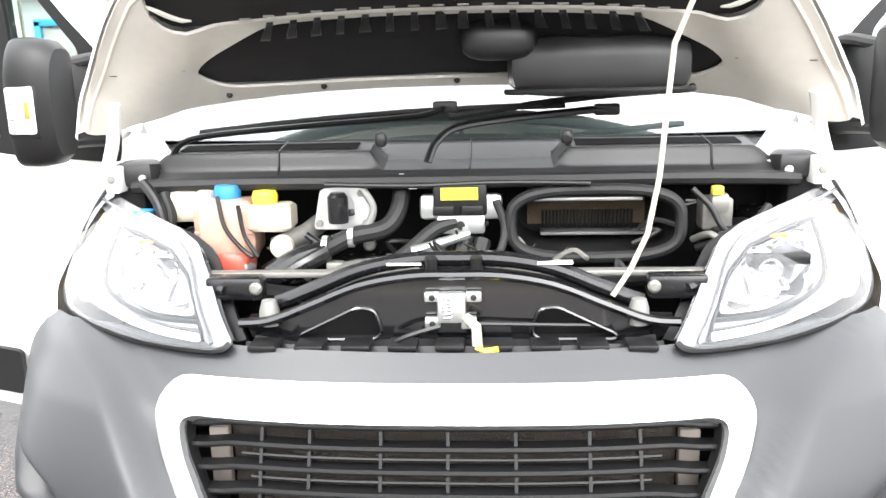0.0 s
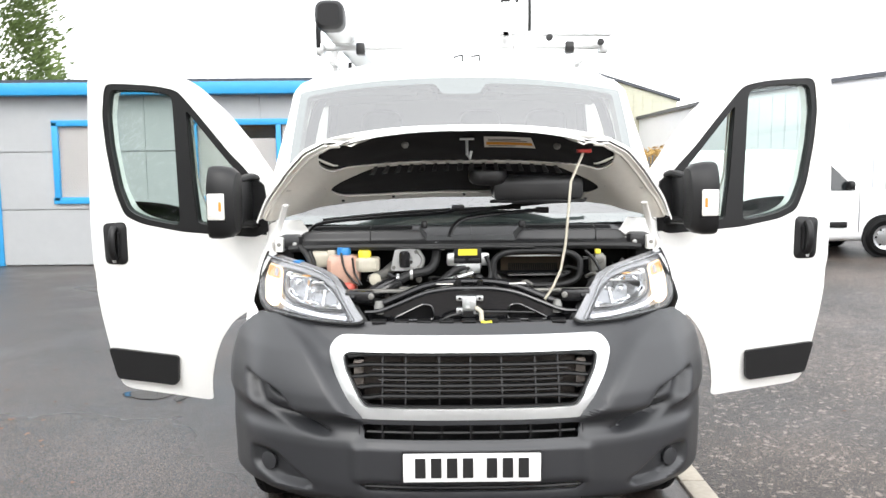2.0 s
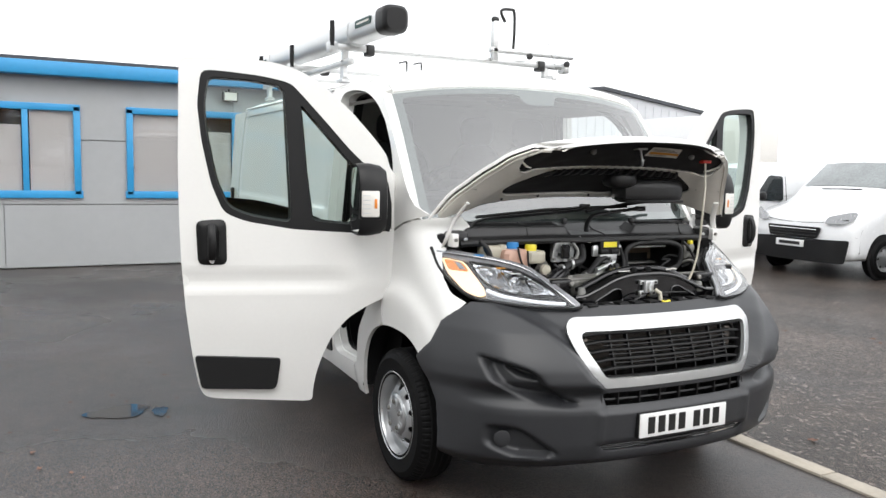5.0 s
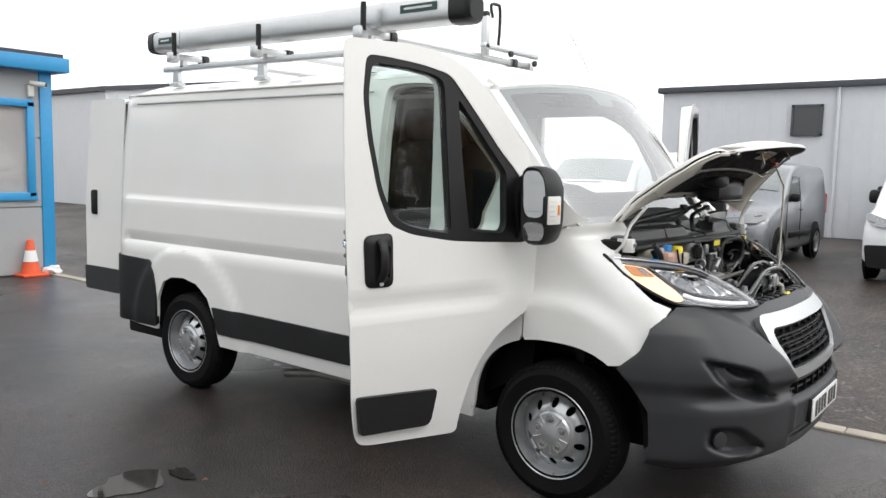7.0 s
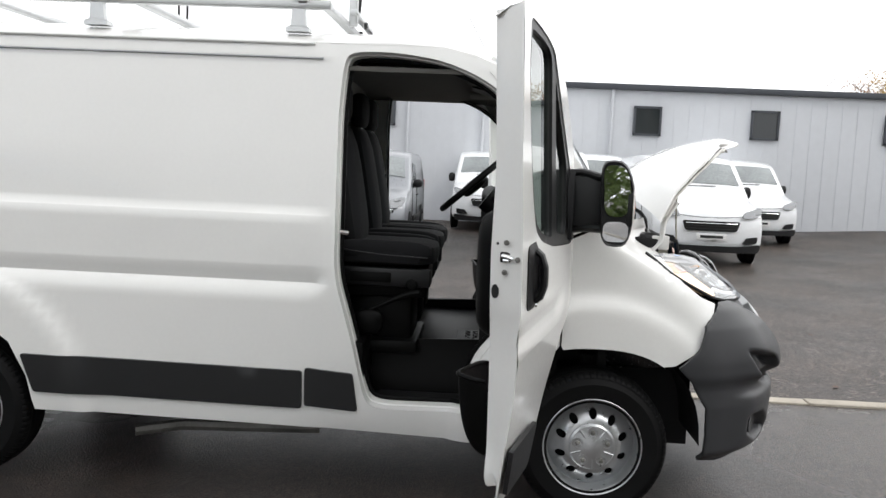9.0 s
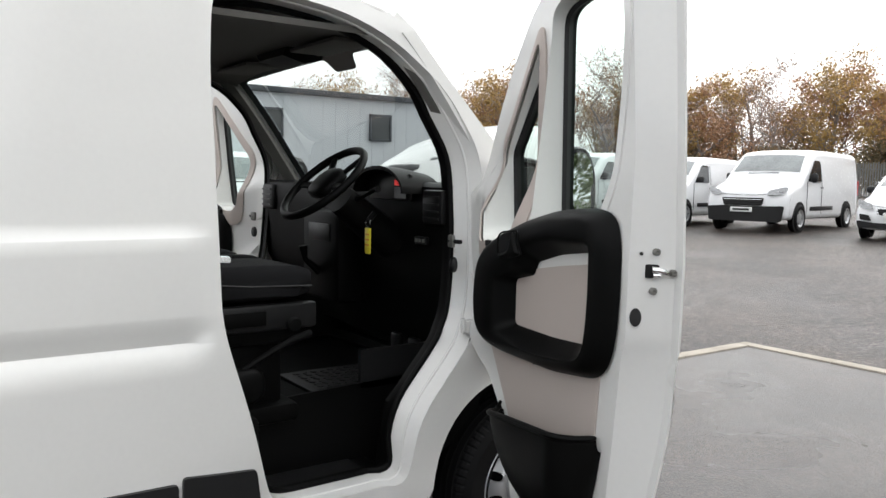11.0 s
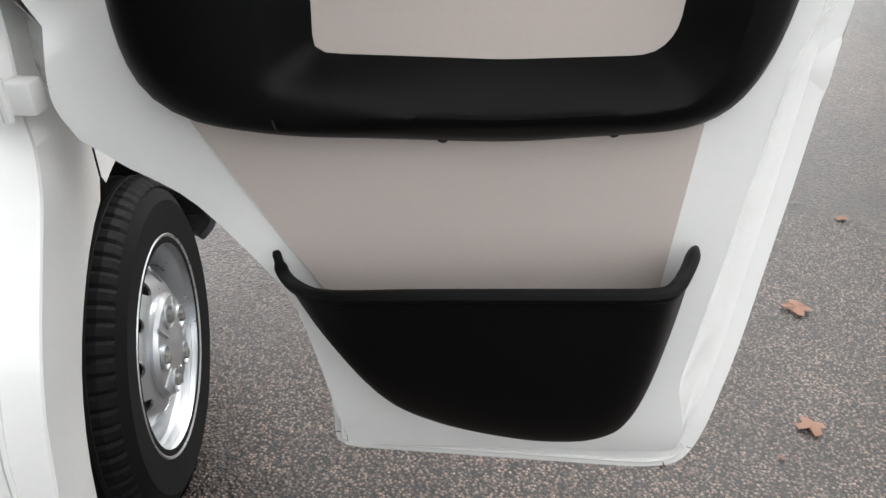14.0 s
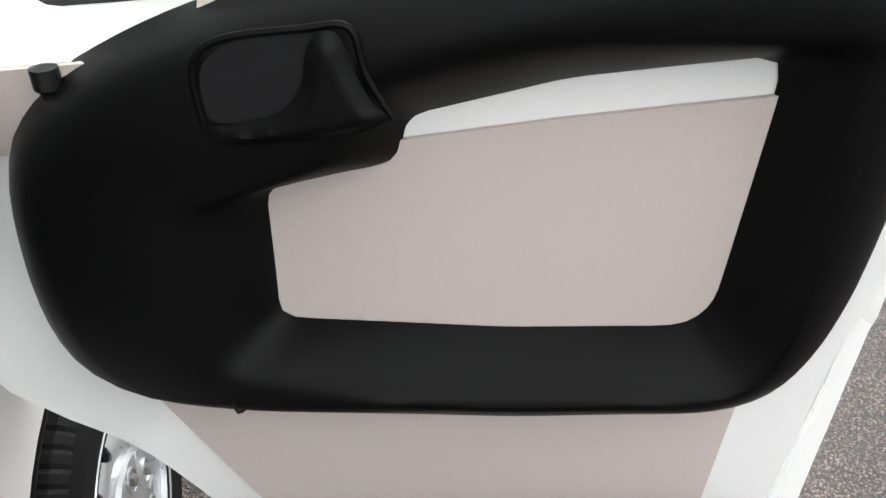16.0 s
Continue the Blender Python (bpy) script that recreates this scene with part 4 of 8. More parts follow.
for sgn in (-1, 1):
    fog = lathe([(0.036, 0.0), (0.037, -0.012), (0.032, -0.014), (0.001, -0.014)], 24, "y")
    moved(fog, Matrix.Translation((sgn * 0.815, nose_y(0.815, 0.43) + 0.028, 0.43)) @ Matrix.Rotation(sgn * 0.5, 4, "Z"))
    part("fog_lamp_cover", fog, GREY, van)
    for i in range(3):
        z = 0.752 - 0.016 * i
        part("vent_slat", tube([(sgn * x, nose_y(x, z) + 0.072, z - 0.16 * (0.80 - x)) for x in np.linspace(0.705 + 0.012 * i, 0.80 - 0.012 * i, 5)], 0.005, 6, flat=0.7), BLACK, van)
    part("bumper_seam", tube([(sgn * 0.428, nose_y(0.428, z) - 0.001, z) for z in np.linspace(0.33, 0.66, 14)], 0.0022, 5), DEEP, van)

plate = part("number_plate", box(-0.26, 0.26, -0.042, -0.034, 0.432, 0.543, 0.004), PLATE_W, van, "white front number plate with plain black bars")
for i, x in enumerate((-0.195, -0.135, -0.075, -0.015, 0.075, 0.135, 0.195)):
    part("plate_mark", box(x - 0.02, x + 0.02, -0.0436, -0.042, 0.449, 0.526, 0.0), INK, plate)
part("plate_holder", box(-0.265, 0.265, -0.034, 0.03, 0.428, 0.547, 0.006), BLACK, van)

# headlamps
HL = [(0.915, 1.226), (0.84, 1.222), (0.72, 1.203), (0.62, 1.182), (0.56, 1.158), (0.50, 1.095), (0.424, 1.008), (0.455, 0.996), (0.60, 0.998), (0.73, 1.008), (0.85, 1.022), (0.90, 1.06), (0.928, 1.14)]
BAND_IN = [(0.905, 1.196), (0.81, 1.176), (0.725, 1.166), (0.62, 1.142), (0.56, 1.106), (0.508, 1.045), (0.485, 1.008)]
BAND = [(0.915, 1.226), (0.84, 1.222), (0.72, 1.203), (0.62, 1.182), (0.56, 1.158), (0.50, 1.095), (0.424, 1.008), (0.455, 0.998)] + BAND_IN[::-1]
BOWL = [(0.806, 1.166), (0.725, 1.157), (0.624, 1.132), (0.568, 1.098), (0.520, 1.044), (0.62, 1.044), (0.725, 1.062), (0.775, 1.084), (0.797, 1.12)]
AMBER_OUT = [(0.902, 1.190), (0.826, 1.175), (0.806, 1.075), (0.812, 1.040), (0.845, 1.034), (0.884, 1.056), (0.908, 1.125)]


def lamp_pt(x, z, out=0.0):
    return (-x - out * 0.5, nose_y(x, z) - out, z + out * 0.3)


def inset_poly(poly, d):
    """The outline drawn in by d."""
    out, c = [], len(poly)
    s = 1 if sum(poly[i - 1][0] * poly[i][1] - poly[i][0] * poly[i - 1][1] for i in range(c)) > 0 else -1
    for i in range(c):
        t = (Vector(poly[(i + 1) % c]) - Vector(poly[i - 1])).normalized()
        out.append((poly[i][0] - t.y * d * s, poly[i][1] + t.x * d * s))
    return out


def mirrored(f, sgn):
    return lambda a, b: (lambda p: (p[0] * -sgn, p[1], p[2]))(f(a, b))


def on_lamp(out, sgn):
    return mirrored(lambda x, z: lamp_pt(x, z, out), sgn)


for sgn in (-1, 1):
    hl = part("headlamp", sheet(inset_poly(rounded(HL, 0.02, 3), 0.010), on_lamp(-0.060, sgn), 0.03, 0.02, flip=sgn < 0), BLACK, van, "swept headlamp with chrome reflector and amber indicator")
    part("lamp_liner", sheet(inset_poly(rounded(HL, 0.02, 3), 0.012), on_lamp(-0.034, sgn), 0.03, 0.004, flip=sgn < 0), LAMP_SILVER, hl, "pale silver lamp interior")
    part("lamp_band", sheet(rounded(BAND, 0.008, 2), on_lamp(-0.008, sgn), 0.02, 0.010, flip=sgn < 0), LAMP_EDGE, hl, "smoky grey upper lamp band")
    part("band_ridge", tube([on_lamp(-0.001, sgn)(x, z) for x, z in spline([(0.905, 1.212), (0.80, 1.200), (0.66, 1.176), (0.575, 1.140), (0.515, 1.07), (0.462, 1.006)], 5)], 0.005, 6), LAMP_SILVER, hl)
    part("band_edge", tube([on_lamp(-0.006, sgn)(x, z) for x, z in BAND_IN[1:]], 0.004, 6), STRIP, hl)
    part("lamp_gasket", tube([on_lamp(-0.004, sgn)(x, z) for x, z in spline([(0.424, 1.008), (0.455, 0.995), (0.60, 0.997), (0.73, 1.007), (0.85, 1.021), (0.90, 1.06), (0.928, 1.14), (0.917, 1.226)], 5)], 0.008, 8), BLACK, hl)
    part("reflector", sheet(rounded(BOWL, 0.02, 3), mirrored(lambda x, z: lamp_pt(x, z, -0.016 - 0.045 * depth_in(BOWL, x, z, 0.035)), sgn), 0.010, 0.003, flip=sgn < 0), CHROME, hl, "chrome reflector bowl")
    for bx, bz, br in ((0.735, 1.118, 0.030), (0.655, 1.092, 0.024)):
        cup = lathe([(br, -0.004), (br * 1.05, -0.016), (br * 0.9, -0.016), (br * 0.6, 0.004), (br * 0.3, 0.006), (br * 0.28, -0.012), (0.001, -0.016)], 18, "y")
        moved(cup, Matrix.Translation((sgn * bx, nose_y(bx, bz) + 0.052, bz)))
        part("bulb_cup", cup, CHROME, hl)
    for k, (z0, z1) in ((0.610, (1.048, 1.120)), (0.690, (1.06, 1.145))):
        part("reflector_fin", sheet([(k, z0), (k + 0.010, z0), (k + 0.010, z1), (k, z1)], on_lamp(-0.026, sgn), 0.02, 0.012, flip=sgn < 0), CHROME, hl)
    part("reflector_rim", tube([on_lamp(-0.012, sgn)(x, z) for x, z in spline([(0.806, 1.170), (0.800, 1.115), (0.778, 1.077), (0.725, 1.055), (0.62, 1.037), (0.508, 1.036)], 5)], 0.0055, 6), STRIP, hl)
    part("daylight_strip", tube([on_lamp(-0.010, sgn)(x, z) for x, z in spline([(0.800, 1.062), (0.765, 1.044), (0.70, 1.031), (0.60, 1.018), (0.500, 1.012)], 5)], 0.0085, 8), lamp_mat("daylight_strip_glow", (0.95, 0.97, 1.0), 0.30), hl, "white daylight strip")
    part("indicator", sheet(rounded(AMBER_OUT, 0.012, 2), on_lamp(-0.016, sgn), 0.02, 0.006, flip=sgn < 0), lamp_mat("indicator_glow", (1.0, 0.72, 0.44), 0.55), hl, "warm lit indicator")
    part("indicator_bulb", sheet(rounded([(0.896, 1.184), (0.834, 1.172), (0.826, 1.135), (0.898, 1.14)], 0.010, 2), on_lamp(-0.011, sgn), 0.02, 0.004, flip=sgn < 0), AMBER, hl, "amber upper lens")
    part("indicator_bar", sheet([(0.862, 1.174), (0.842, 1.170), (0.838, 1.142), (0.858, 1.144)], on_lamp(-0.0085, sgn), 0.02, 0.002, flip=sgn < 0), LAMP_SILVER, hl)
    gl = part("lamp_lens", sheet(rounded(HL, 0.015, 2), on_lamp(0.004, sgn), 0.025, 0.0, flip=sgn < 0), LENS, hl, "clear headlamp lens")
    gl.visible_shadow = False

# ---- windscreen, cowl, wipers ----


def ws(u, v):
    """u from -1 to 1 across, v from 0 at the bottom to 1 at the top."""
    w = 0.90 * (1 - v) + 0.868 * v
    yb, yt = 0.80 + 0.13 * abs(u) ** 2.2, 1.305 + 0.13 * abs(u) ** 2.2
    zb, zt = 1.345, 2.085 - 0.065 * abs(u) ** 2.4
    bow = 0.09 * v * v * (1 - v)
    return (u * w, yb + (yt - yb) * v - bow * 0.8, zb + (zt - zb) * v + bow * 0.6)


screen = part("windscreen", sheet(rounded([(-1, 0), (1, 0), (1, 1), (-1, 1)], 0.06, 3), ws, 0.09, 0.0), SCREEN, van, "clear windscreen with a faint green tint")
screen.visible_shadow = False
part("windscreen_border", sheet(rounded([(-1, 0), (1, 0), (1, 1), (-1, 1)], 0.06, 3), lambda u, v: tuple(Vector(ws(u, v)) + Vector((0, 0.006, -0.003))), 0.07, 0.0,
     [rounded([(-0.935, 0.06), (0.935, 0.06), (0.935, 0.945), (0.15, 0.945), (0.11, 0.865), (-0.11, 0.865), (-0.15, 0.945), (-0.935, 0.945)], 0.03, 3)]), FRIT, van, "grey printed windscreen border")
both("a_pillar", lambda: loft([[tuple(Vector(ws(-1.0, v)) + Vector(o)) for o in ((0.012, 0.0, 0.0), (-0.006, -0.008, 0.006), (-0.03 - 0.012 * (1 - v), 0.03, 0.004), (-0.032 - 0.01 * (1 - v), 0.08, -0.01), (0.015, 0.09, -0.02))] for v in np.linspace(-0.03, 0.985, 16)]), WHITE, "white windscreen pillar")
part("roof_header", loft([[tuple(Vector(ws(u, 1.0)) + Vector(o)) for o in ((0, 0.0, -0.01), (0, -0.004, 0.006), (0, 0.07, 0.055), (0, 0.09, 0.02), (0, 0.05, -0.02))] for u in np.linspace(-0.975, 0.975, 25)]), WHITE, van)

# ---- cab doors, built in (along the door, outward, up) and hung open ----
OPEN = radians(10.3)


def door_in(z):
    """The inner face of the door."""
    return np.interp(z, [0.35, 0.45, 0.7, 1.0, 1.3, 1.4, 1.6, 2.02, 2.13], [-0.07, -0.063, -0.06, -0.06, -0.066, -0.064, -0.068, -0.089, -0.097])


def door_up(a, z):
    """The inner face round the window, which follows the outer skin towards the hinges."""
    return door_in(z) + max(0.135 * max(0.0, 1 - a) * smooth01(1.32, 1.58, z), 0.08 * smooth01(0.22, 0.0, a) * smooth01(0.95, 1.15, z))


def inner_edge(a, z, k=1.0):
    """The inner shell stops short of the outer skin along the hinges and the wheel-arch cut."""
    f = k * smooth01(1.22, 1.06, z)
    da = np.interp(a, [-0.10, -0.07, 0.02, 0.105, 0.20, 0.295, 0.365, 0.385, 0.44], [0.165, 0.145, 0.080, 0.045, 0.030, 0.050, 0.022, 0.010, 0.0])
    dz = np.interp(a, [-0.1, 0.02, 0.105, 0.20, 0.295, 0.36], [0.005, 0.0, 0.010, 0.028, 0.004, 0.0])
    return (a + da * f, z + dz * f)


def door_n(z, a=0.0):
    """The outer skin, which stands further from the inner face towards the hinges."""
    base = np.interp(z, [0.35, 0.45, 0.63, 0.80, 1.0, 1.3, 1.6, 2.02, 2.13], [-0.09, -0.07, -0.045, -0.02, -0.002, -0.006, -0.020, -0.038, -0.046])
    return base + 0.137 - 0.08 * max(a, -0.05)


def skin_a(a):
    """The outer skin ends short of the inner one at the hinges."""
    return a if a > 0 else a * 0.4


def groove(z, a):
    """The pressed line along the door."""
    return -0.014 * smooth01(0.95, 1.015, z) * smooth01(1.10, 1.02, z) * smooth01(0.12, 0.3, a)


D_OUT = [(1.018, 2.125), (1.027, 1.6), (1.022, 1.3), (1.014, 1.10), (0.994, 0.86), (0.964, 0.62), (0.936, 0.47), (0.912, 0.416), (0.86, 0.399), (0.358, 0.363), (0.36, 0.42), (0.345, 0.52), (0.318, 0.61),
         (0.277, 0.706), (0.235, 0.765), (0.185, 0.825), (0.09, 0.885), (0.0, 0.93), (-0.09, 0.965), (-0.112, 1.02), (-0.115, 1.25), (-0.11, 1.52), (-0.06, 1.60), (0.05, 1.745), (0.18, 1.89), (0.34, 2.03),
         (0.42, 2.075), (0.54, 2.115), (0.70, 2.13)]
D_OUT = rounded(D_OUT, 0.045, 3)
W_MAIN = rounded([(0.885, 2.035), (0.905, 1.9), (0.89, 1.74), (0.845, 1.52), (0.79, 1.395), (0.70, 1.355), (0.60, 1.335), (0.478, 1.318), (0.512, 1.985), (0.56, 2.012), (0.70, 2.03)], 0.04, 4)
W_QTR = rounded([(0.435, 1.92), (0.405, 1.57), (0.375, 1.33), (0.175, 1.31), (0.15, 1.35), (0.15, 1.60), (0.21, 1.665)], 0.025, 3)
FRAME = rounded([(0.915, 2.068), (0.935, 1.9), (0.915, 1.72), (0.87, 1.505), (0.81, 1.365), (0.70, 1.322), (0.47, 1.285), (0.30, 1.275), (0.03, 1.262), (-0.02, 1.30), (-0.02, 1.48), (0.10, 1.615), (0.19, 1.70), (0.30, 1.825), (0.41, 1.945),
                 (0.48, 2.02), (0.62, 2.048), (0.8, 2.064)], 0.04, 3)


def blob(c, a, b, d, n=2.6, seg=12):
    """A rounded lump."""
    bm = bmesh.new()
    bmesh.ops.create_uvsphere(bm, u_segments=seg + 8, v_segments=seg, radius=1)
    for q in bm.verts:
        p = q.co
        k = (abs(p.x) ** n + abs(p.y) ** n + abs(p.z) ** n) ** (-1 / n)
        q.co = Vector((c[0] + p.x * k * a, c[1] + p.y * k * b, c[2] + p.z * k * d))
    return bm


def inset(poly, d):
    """The outline drawn in by d."""
    out, c = [], len(poly)
    area = sum(poly[i - 1][0] * poly[i][1] - poly[i][0] * poly[i - 1][1] for i in range(c))
    s = 1 if area > 0 else -1
    for i in range(c):
        a, b = Vector(poly[i - 1]), Vector(poly[(i + 1) % c])
        t = (b - a).normalized()
        out.append((poly[i][0] - t.y * d * s, poly[i][1] + t.x * d * s))
    return out


def drawn_in(poly, amount):
    """The outline drawn in by an amount that changes along it."""
    out, c = [], len(poly)
    area = sum(poly[i - 1][0] * poly[i][1] - poly[i][0] * poly[i - 1][1] for i in range(c))
    s = 1 if area > 0 else -1
    for i in range(c):
        t = (Vector(poly[(i + 1) % c]) - Vector(poly[i - 1])).normalized()
        d = amount(*poly[i])
        out.append((poly[i][0] - t.y * d * s, poly[i][1] + t.x * d * s))
    return out


def by_angle(poly, c, n):
    """The outline met by n rays from c, for outlines that are to be joined by rings."""
    out = []
    for i in range(n):
        t = 2 * math.pi * i / n
        d = (math.cos(t), math.sin(t))
        best = 0.0
        for j, p in enumerate(poly):
            q = poly[(j + 1) % len(poly)]
            ex, ez = q[0] - p[0], q[1] - p[1]
            den = d[0] * ez - d[1] * ex
            if abs(den) < 1e-9:
                continue
            k = ((p[0] - c[0]) * ez - (p[1] - c[1]) * ex) / den
            u = ((p[0] - c[0]) * d[1] - (p[1] - c[1]) * d[0]) / den
            if -1e-6 <= u <= 1 + 1e-6 and k > best:
                best = k
        out.append((c[0] + d[0] * best, c[1] + d[1] * best))
    return out


ARM = rounded([(0.178, 1.10), (0.195, 1.02), (0.25, 0.978), (0.37, 0.963), (0.63, 0.963), (0.84, 0.988), (0.89, 1.03), (0.915, 1.11), (0.925, 1.22), (0.925, 1.36), (0.90, 1.425), (0.82, 1.44), (0.64, 1.425),
               (0.46, 1.385), (0.33, 1.34), (0.235, 1.29), (0.19, 1.225)], 0.05, 4)
ARM_HOLE = rounded([(0.409, 1.063), (0.416, 1.204), (0.530, 1.229), (0.534, 1.268), (0.66, 1.302), (0.815, 1.322), (0.808, 1.20), (0.802, 1.095), (0.780, 1.070), (0.62, 1.061)], 0.018, 3)
TAN_OUT = [(0.25, 0.975), (0.395, 0.735), (0.43, 0.69), (0.82, 0.70), (0.845, 0.99), (0.83, 1.10), (0.835, 1.294), (0.66, 1.270), (0.533, 1.249), (0.40, 1.225), (0.37, 1.05)]
QTR_TRIM = rounded([(0.112, 1.30), (0.13, 1.235), (0.19, 1.222), (0.30, 1.262), (0.45, 1.32), (0.468, 1.90), (0.455, 1.965), (0.425, 1.965), (0.20, 1.72), (0.115, 1.635), (0.11, 1.5)], 0.035, 4)


def hang_door(sgn):
    m = Matrix.Identity(4)
    c, s = math.cos(OPEN), math.sin(OPEN)
    m.col[0][:3] = (sgn * c, s, 0)
    m.col[1][:3] = (-s, -c, 0) if sgn < 0 else (-s, c, 0)
    m.col[3][:3] = (sgn * 0.99, 1.244, 0)
    k = Matrix.Identity(4) if sgn < 0 else Matrix.Diagonal((1, -1, 1, 1))
    ny = 1 if sgn < 0 else -1

    def put(name, bm, material, parent, label="", smooth=35):
        return part(name, moved(bm, k), material, parent, label, smooth)

    fl = True
    d = put("cab_door", sheet(D_OUT, lambda a, z: (skin_a(a), door_n(z, a) + groove(z, a), z), 0.04, 0.0, [FRAME], flip=fl, lines=(0.95, 0.98, 1.015, 1.06, 1.10)), WHITE, van, "white cab door swung wide open")
    d.matrix_world = m
    # inner shell: a hemmed flange, a sloping jamb, then the inner face
    def draw(a, z):
        rear = smooth01(0.70, 0.93, a)
        return 0.020 + rear * (0.052 + 0.016 * smooth01(1.12, 1.02, z)) * smooth01(0.40, 0.62, z) + 0.012 * smooth01(0.52, 0.44, z)

    lift = lambda a, z: (a, z + 0.040 * smooth01(0.62, 0.40, z))
    inner = [lift(*inner_edge(a, z)) for a, z in drawn_in(D_OUT, draw)]
    flange = drawn_in(D_OUT, lambda a, z: 0.012 + 0.012 * smooth01(0.50, 0.40, z) + 0.012 * smooth01(0.8, 0.95, a))
    step = [lift(*inner_edge(a, z, 0.6)) for a, z in drawn_in(D_OUT, lambda a, z: (0.5 - 0.35 * smooth01(0.52, 0.44, z)) * (0.014 + 0.012 * smooth01(0.50, 0.40, z)) + (0.5 + 0.35 * smooth01(0.52, 0.44, z)) * draw(a, z) + 0.008 * smooth01(0.8, 0.95, a) * smooth01(1.13, 1.06, z))]
    face = lambda a, z: door_up(a, z) + 0.014 * smooth01(0.52, 0.44, z)
    put("inner_shell", sheet(inner, lambda a, z: (a, face(a, z), z), 0.04, 0.0, [inset(FRAME, -0.004)], flip=not fl), WHITE, d, "white painted inner door shell")
    put("door_edge", loft([[(skin_a(a), door_n(z, a) + groove(z, a), z) for a, z in D_OUT], [(skin_a(a), door_n(z, a) - 0.007, z) for a, z in inset(D_OUT, 0.001)], [(skin_a(a), door_n(z, a) - 0.010, z) for a, z in flange],
                           [(0.5 * (a + skin_a(a)), face(a, z) + (0.45 + 0.45 * smooth01(0.54, 0.45, z)) * (door_n(z, a) - 0.012 * smooth01(0.54, 0.45, z) - face(a, z)), z) for a, z in step], [(a, face(a, z) + 0.006, z) for a, z in drawn_in(inner, lambda a, z: -0.003)], [(a, face(a, z), z) for a, z in inner]], caps=False), WHITE, d, "folded white door edge")
    # window frame, divider and glass
    put("window_frame", sheet(FRAME, lambda a, z: (skin_a(a), door_n(z, a) - 0.004, z), 0.03, 0.022, [W_MAIN, W_QTR], flip=fl), BLACK, d, "black window surround")
    for w, o in ((W_MAIN, -0.008), (W_QTR, -0.01)):
        put("window_seal", loft([[(a, door_n(z, a) - 0.015, z) for a, z in w], [(a, door_n(z, a) - 0.036, z) for a, z in inset(w, 0.010)], [(a, door_n(z, a) - 0.046, z) for a, z in w]], caps=False), RUBBER, d)
        put("window_reveal", loft([[(a, door_n(z, a) - 0.040, z) for a, z in w], [(a, door_up(a, z) - 0.002, z) for a, z in inset(w, o)]], caps=False), WHITE, d)
    put("inner_frame", sheet(inset(FRAME, -0.006), lambda a, z: (a, door_up(a, z) - 0.004, z), 0.03, 0.006, [inset(W_MAIN, -0.008), inset(W_QTR, -0.01)], flip=not fl), WHITE, d, "white painted window frame")
    put("quarter_trim", sheet(QTR_TRIM, lambda a, z: (a, door_up(a, z) - 0.011 - 0.008 * depth_in(QTR_TRIM, a, z, 0.03), z), 0.025, 0.006, [inset(W_QTR, -0.008)], flip=not fl), TAN, d, "bare tan trim round the quarter window")
    for w in (W_MAIN, W_QTR):
        g = put("door_window", sheet(inset(w, -0.004), lambda a, z: (a, door_n(z, a) - 0.02, z), 0.08, 0.0, flip=fl), GLASS, d, "tinted window glass")
        g.visible_shadow = False
    # outside fittings
    cup = rounded([(0.795, 1.105), (0.935, 1.105), (0.945, 1.325), (0.80, 1.335)], 0.035, 4)
    h = put("door_handle", sheet(cup, lambda a, z: (a, door_n(z, a) + 0.004 + 0.012 * depth_in(cup, a, z, 0.03), z), 0.015, 0.012, flip=fl), BLACK, d, "black door handle cup")
    put("handle_grip", tube([(0.868, door_n(z, 0.87) + o, z) for z, o in ((1.135, 0.014), (1.15, 0.032), (1.19, 0.045), (1.25, 0.045), (1.29, 0.032), (1.305, 0.014))], 0.021, 10, flat=0.6), BLACK, h)
    # flat dark pad painted as the shaded hollow behind the grip
    put("handle_recess", tube([(0.835, door_n(1.2, 0.83) + 0.017, 1.15), (0.835, door_n(1.2, 0.83) + 0.017, 1.28)], 0.018, 10, flat=0.2), DEEP, h)
    put("lock", lathe([(0.012, 0.0), (0.012, 0.006), (0.001, 0.007)], 14, "y"), CHROME, h).location = (0.868, ny * (door_n(1.12, 0.87) + 0.018), 1.125)
    put("rubbing_strip", sheet(rounded([(0.528, 0.615), (0.955, 0.64), (0.922, 0.465), (0.565, 0.448), (0.545, 0.47)], 0.02, 3), lambda a, z: (a, door_n(z, a) + 0.013, z), 0.05, 0.016, flip=not fl), STRIP, d, "dark grey rubbing strip")
    # inside trim
    put("trim_board", sheet(TAN_OUT, lambda a, z: (a, door_in(z) - 0.006, z), 0.05, 0.005, flip=not fl), TAN, d, "bare tan hardboard trim panel")
    N = 120
    mid = (0.61, 1.185)
    oa, ha = by_angle(ARM, mid, N), by_angle(ARM_HOLE, mid, N)
    rings = []
    for kind, dist, hi in (("o", 0.0, 0.0), ("o", 0.006, 0.014), ("o", 0.014, 0.028), ("o", 0.024, 0.041), ("o", 0.038, 0.051), ("o", 0.058, 0.058), ("h", 0.062, 0.058), ("h", 0.052, 0.055), ("h", 0.044, 0.049), ("h", 0.034, 0.040), ("h", 0.004, 0.006), ("h", 0.0, 0.0)):
        r = []
        for p, q in zip(oa, ha):
            gap = math.dist(p, q)
            f = min(dist / gap, 0.48)
            f = f if kind == "o" else 1 - f
            r.append((p[0] + (q[0] - p[0]) * f, door_in(1.1) - 0.006 - hi, p[1] + (q[1] - p[1]) * f))
        rings.append(r)
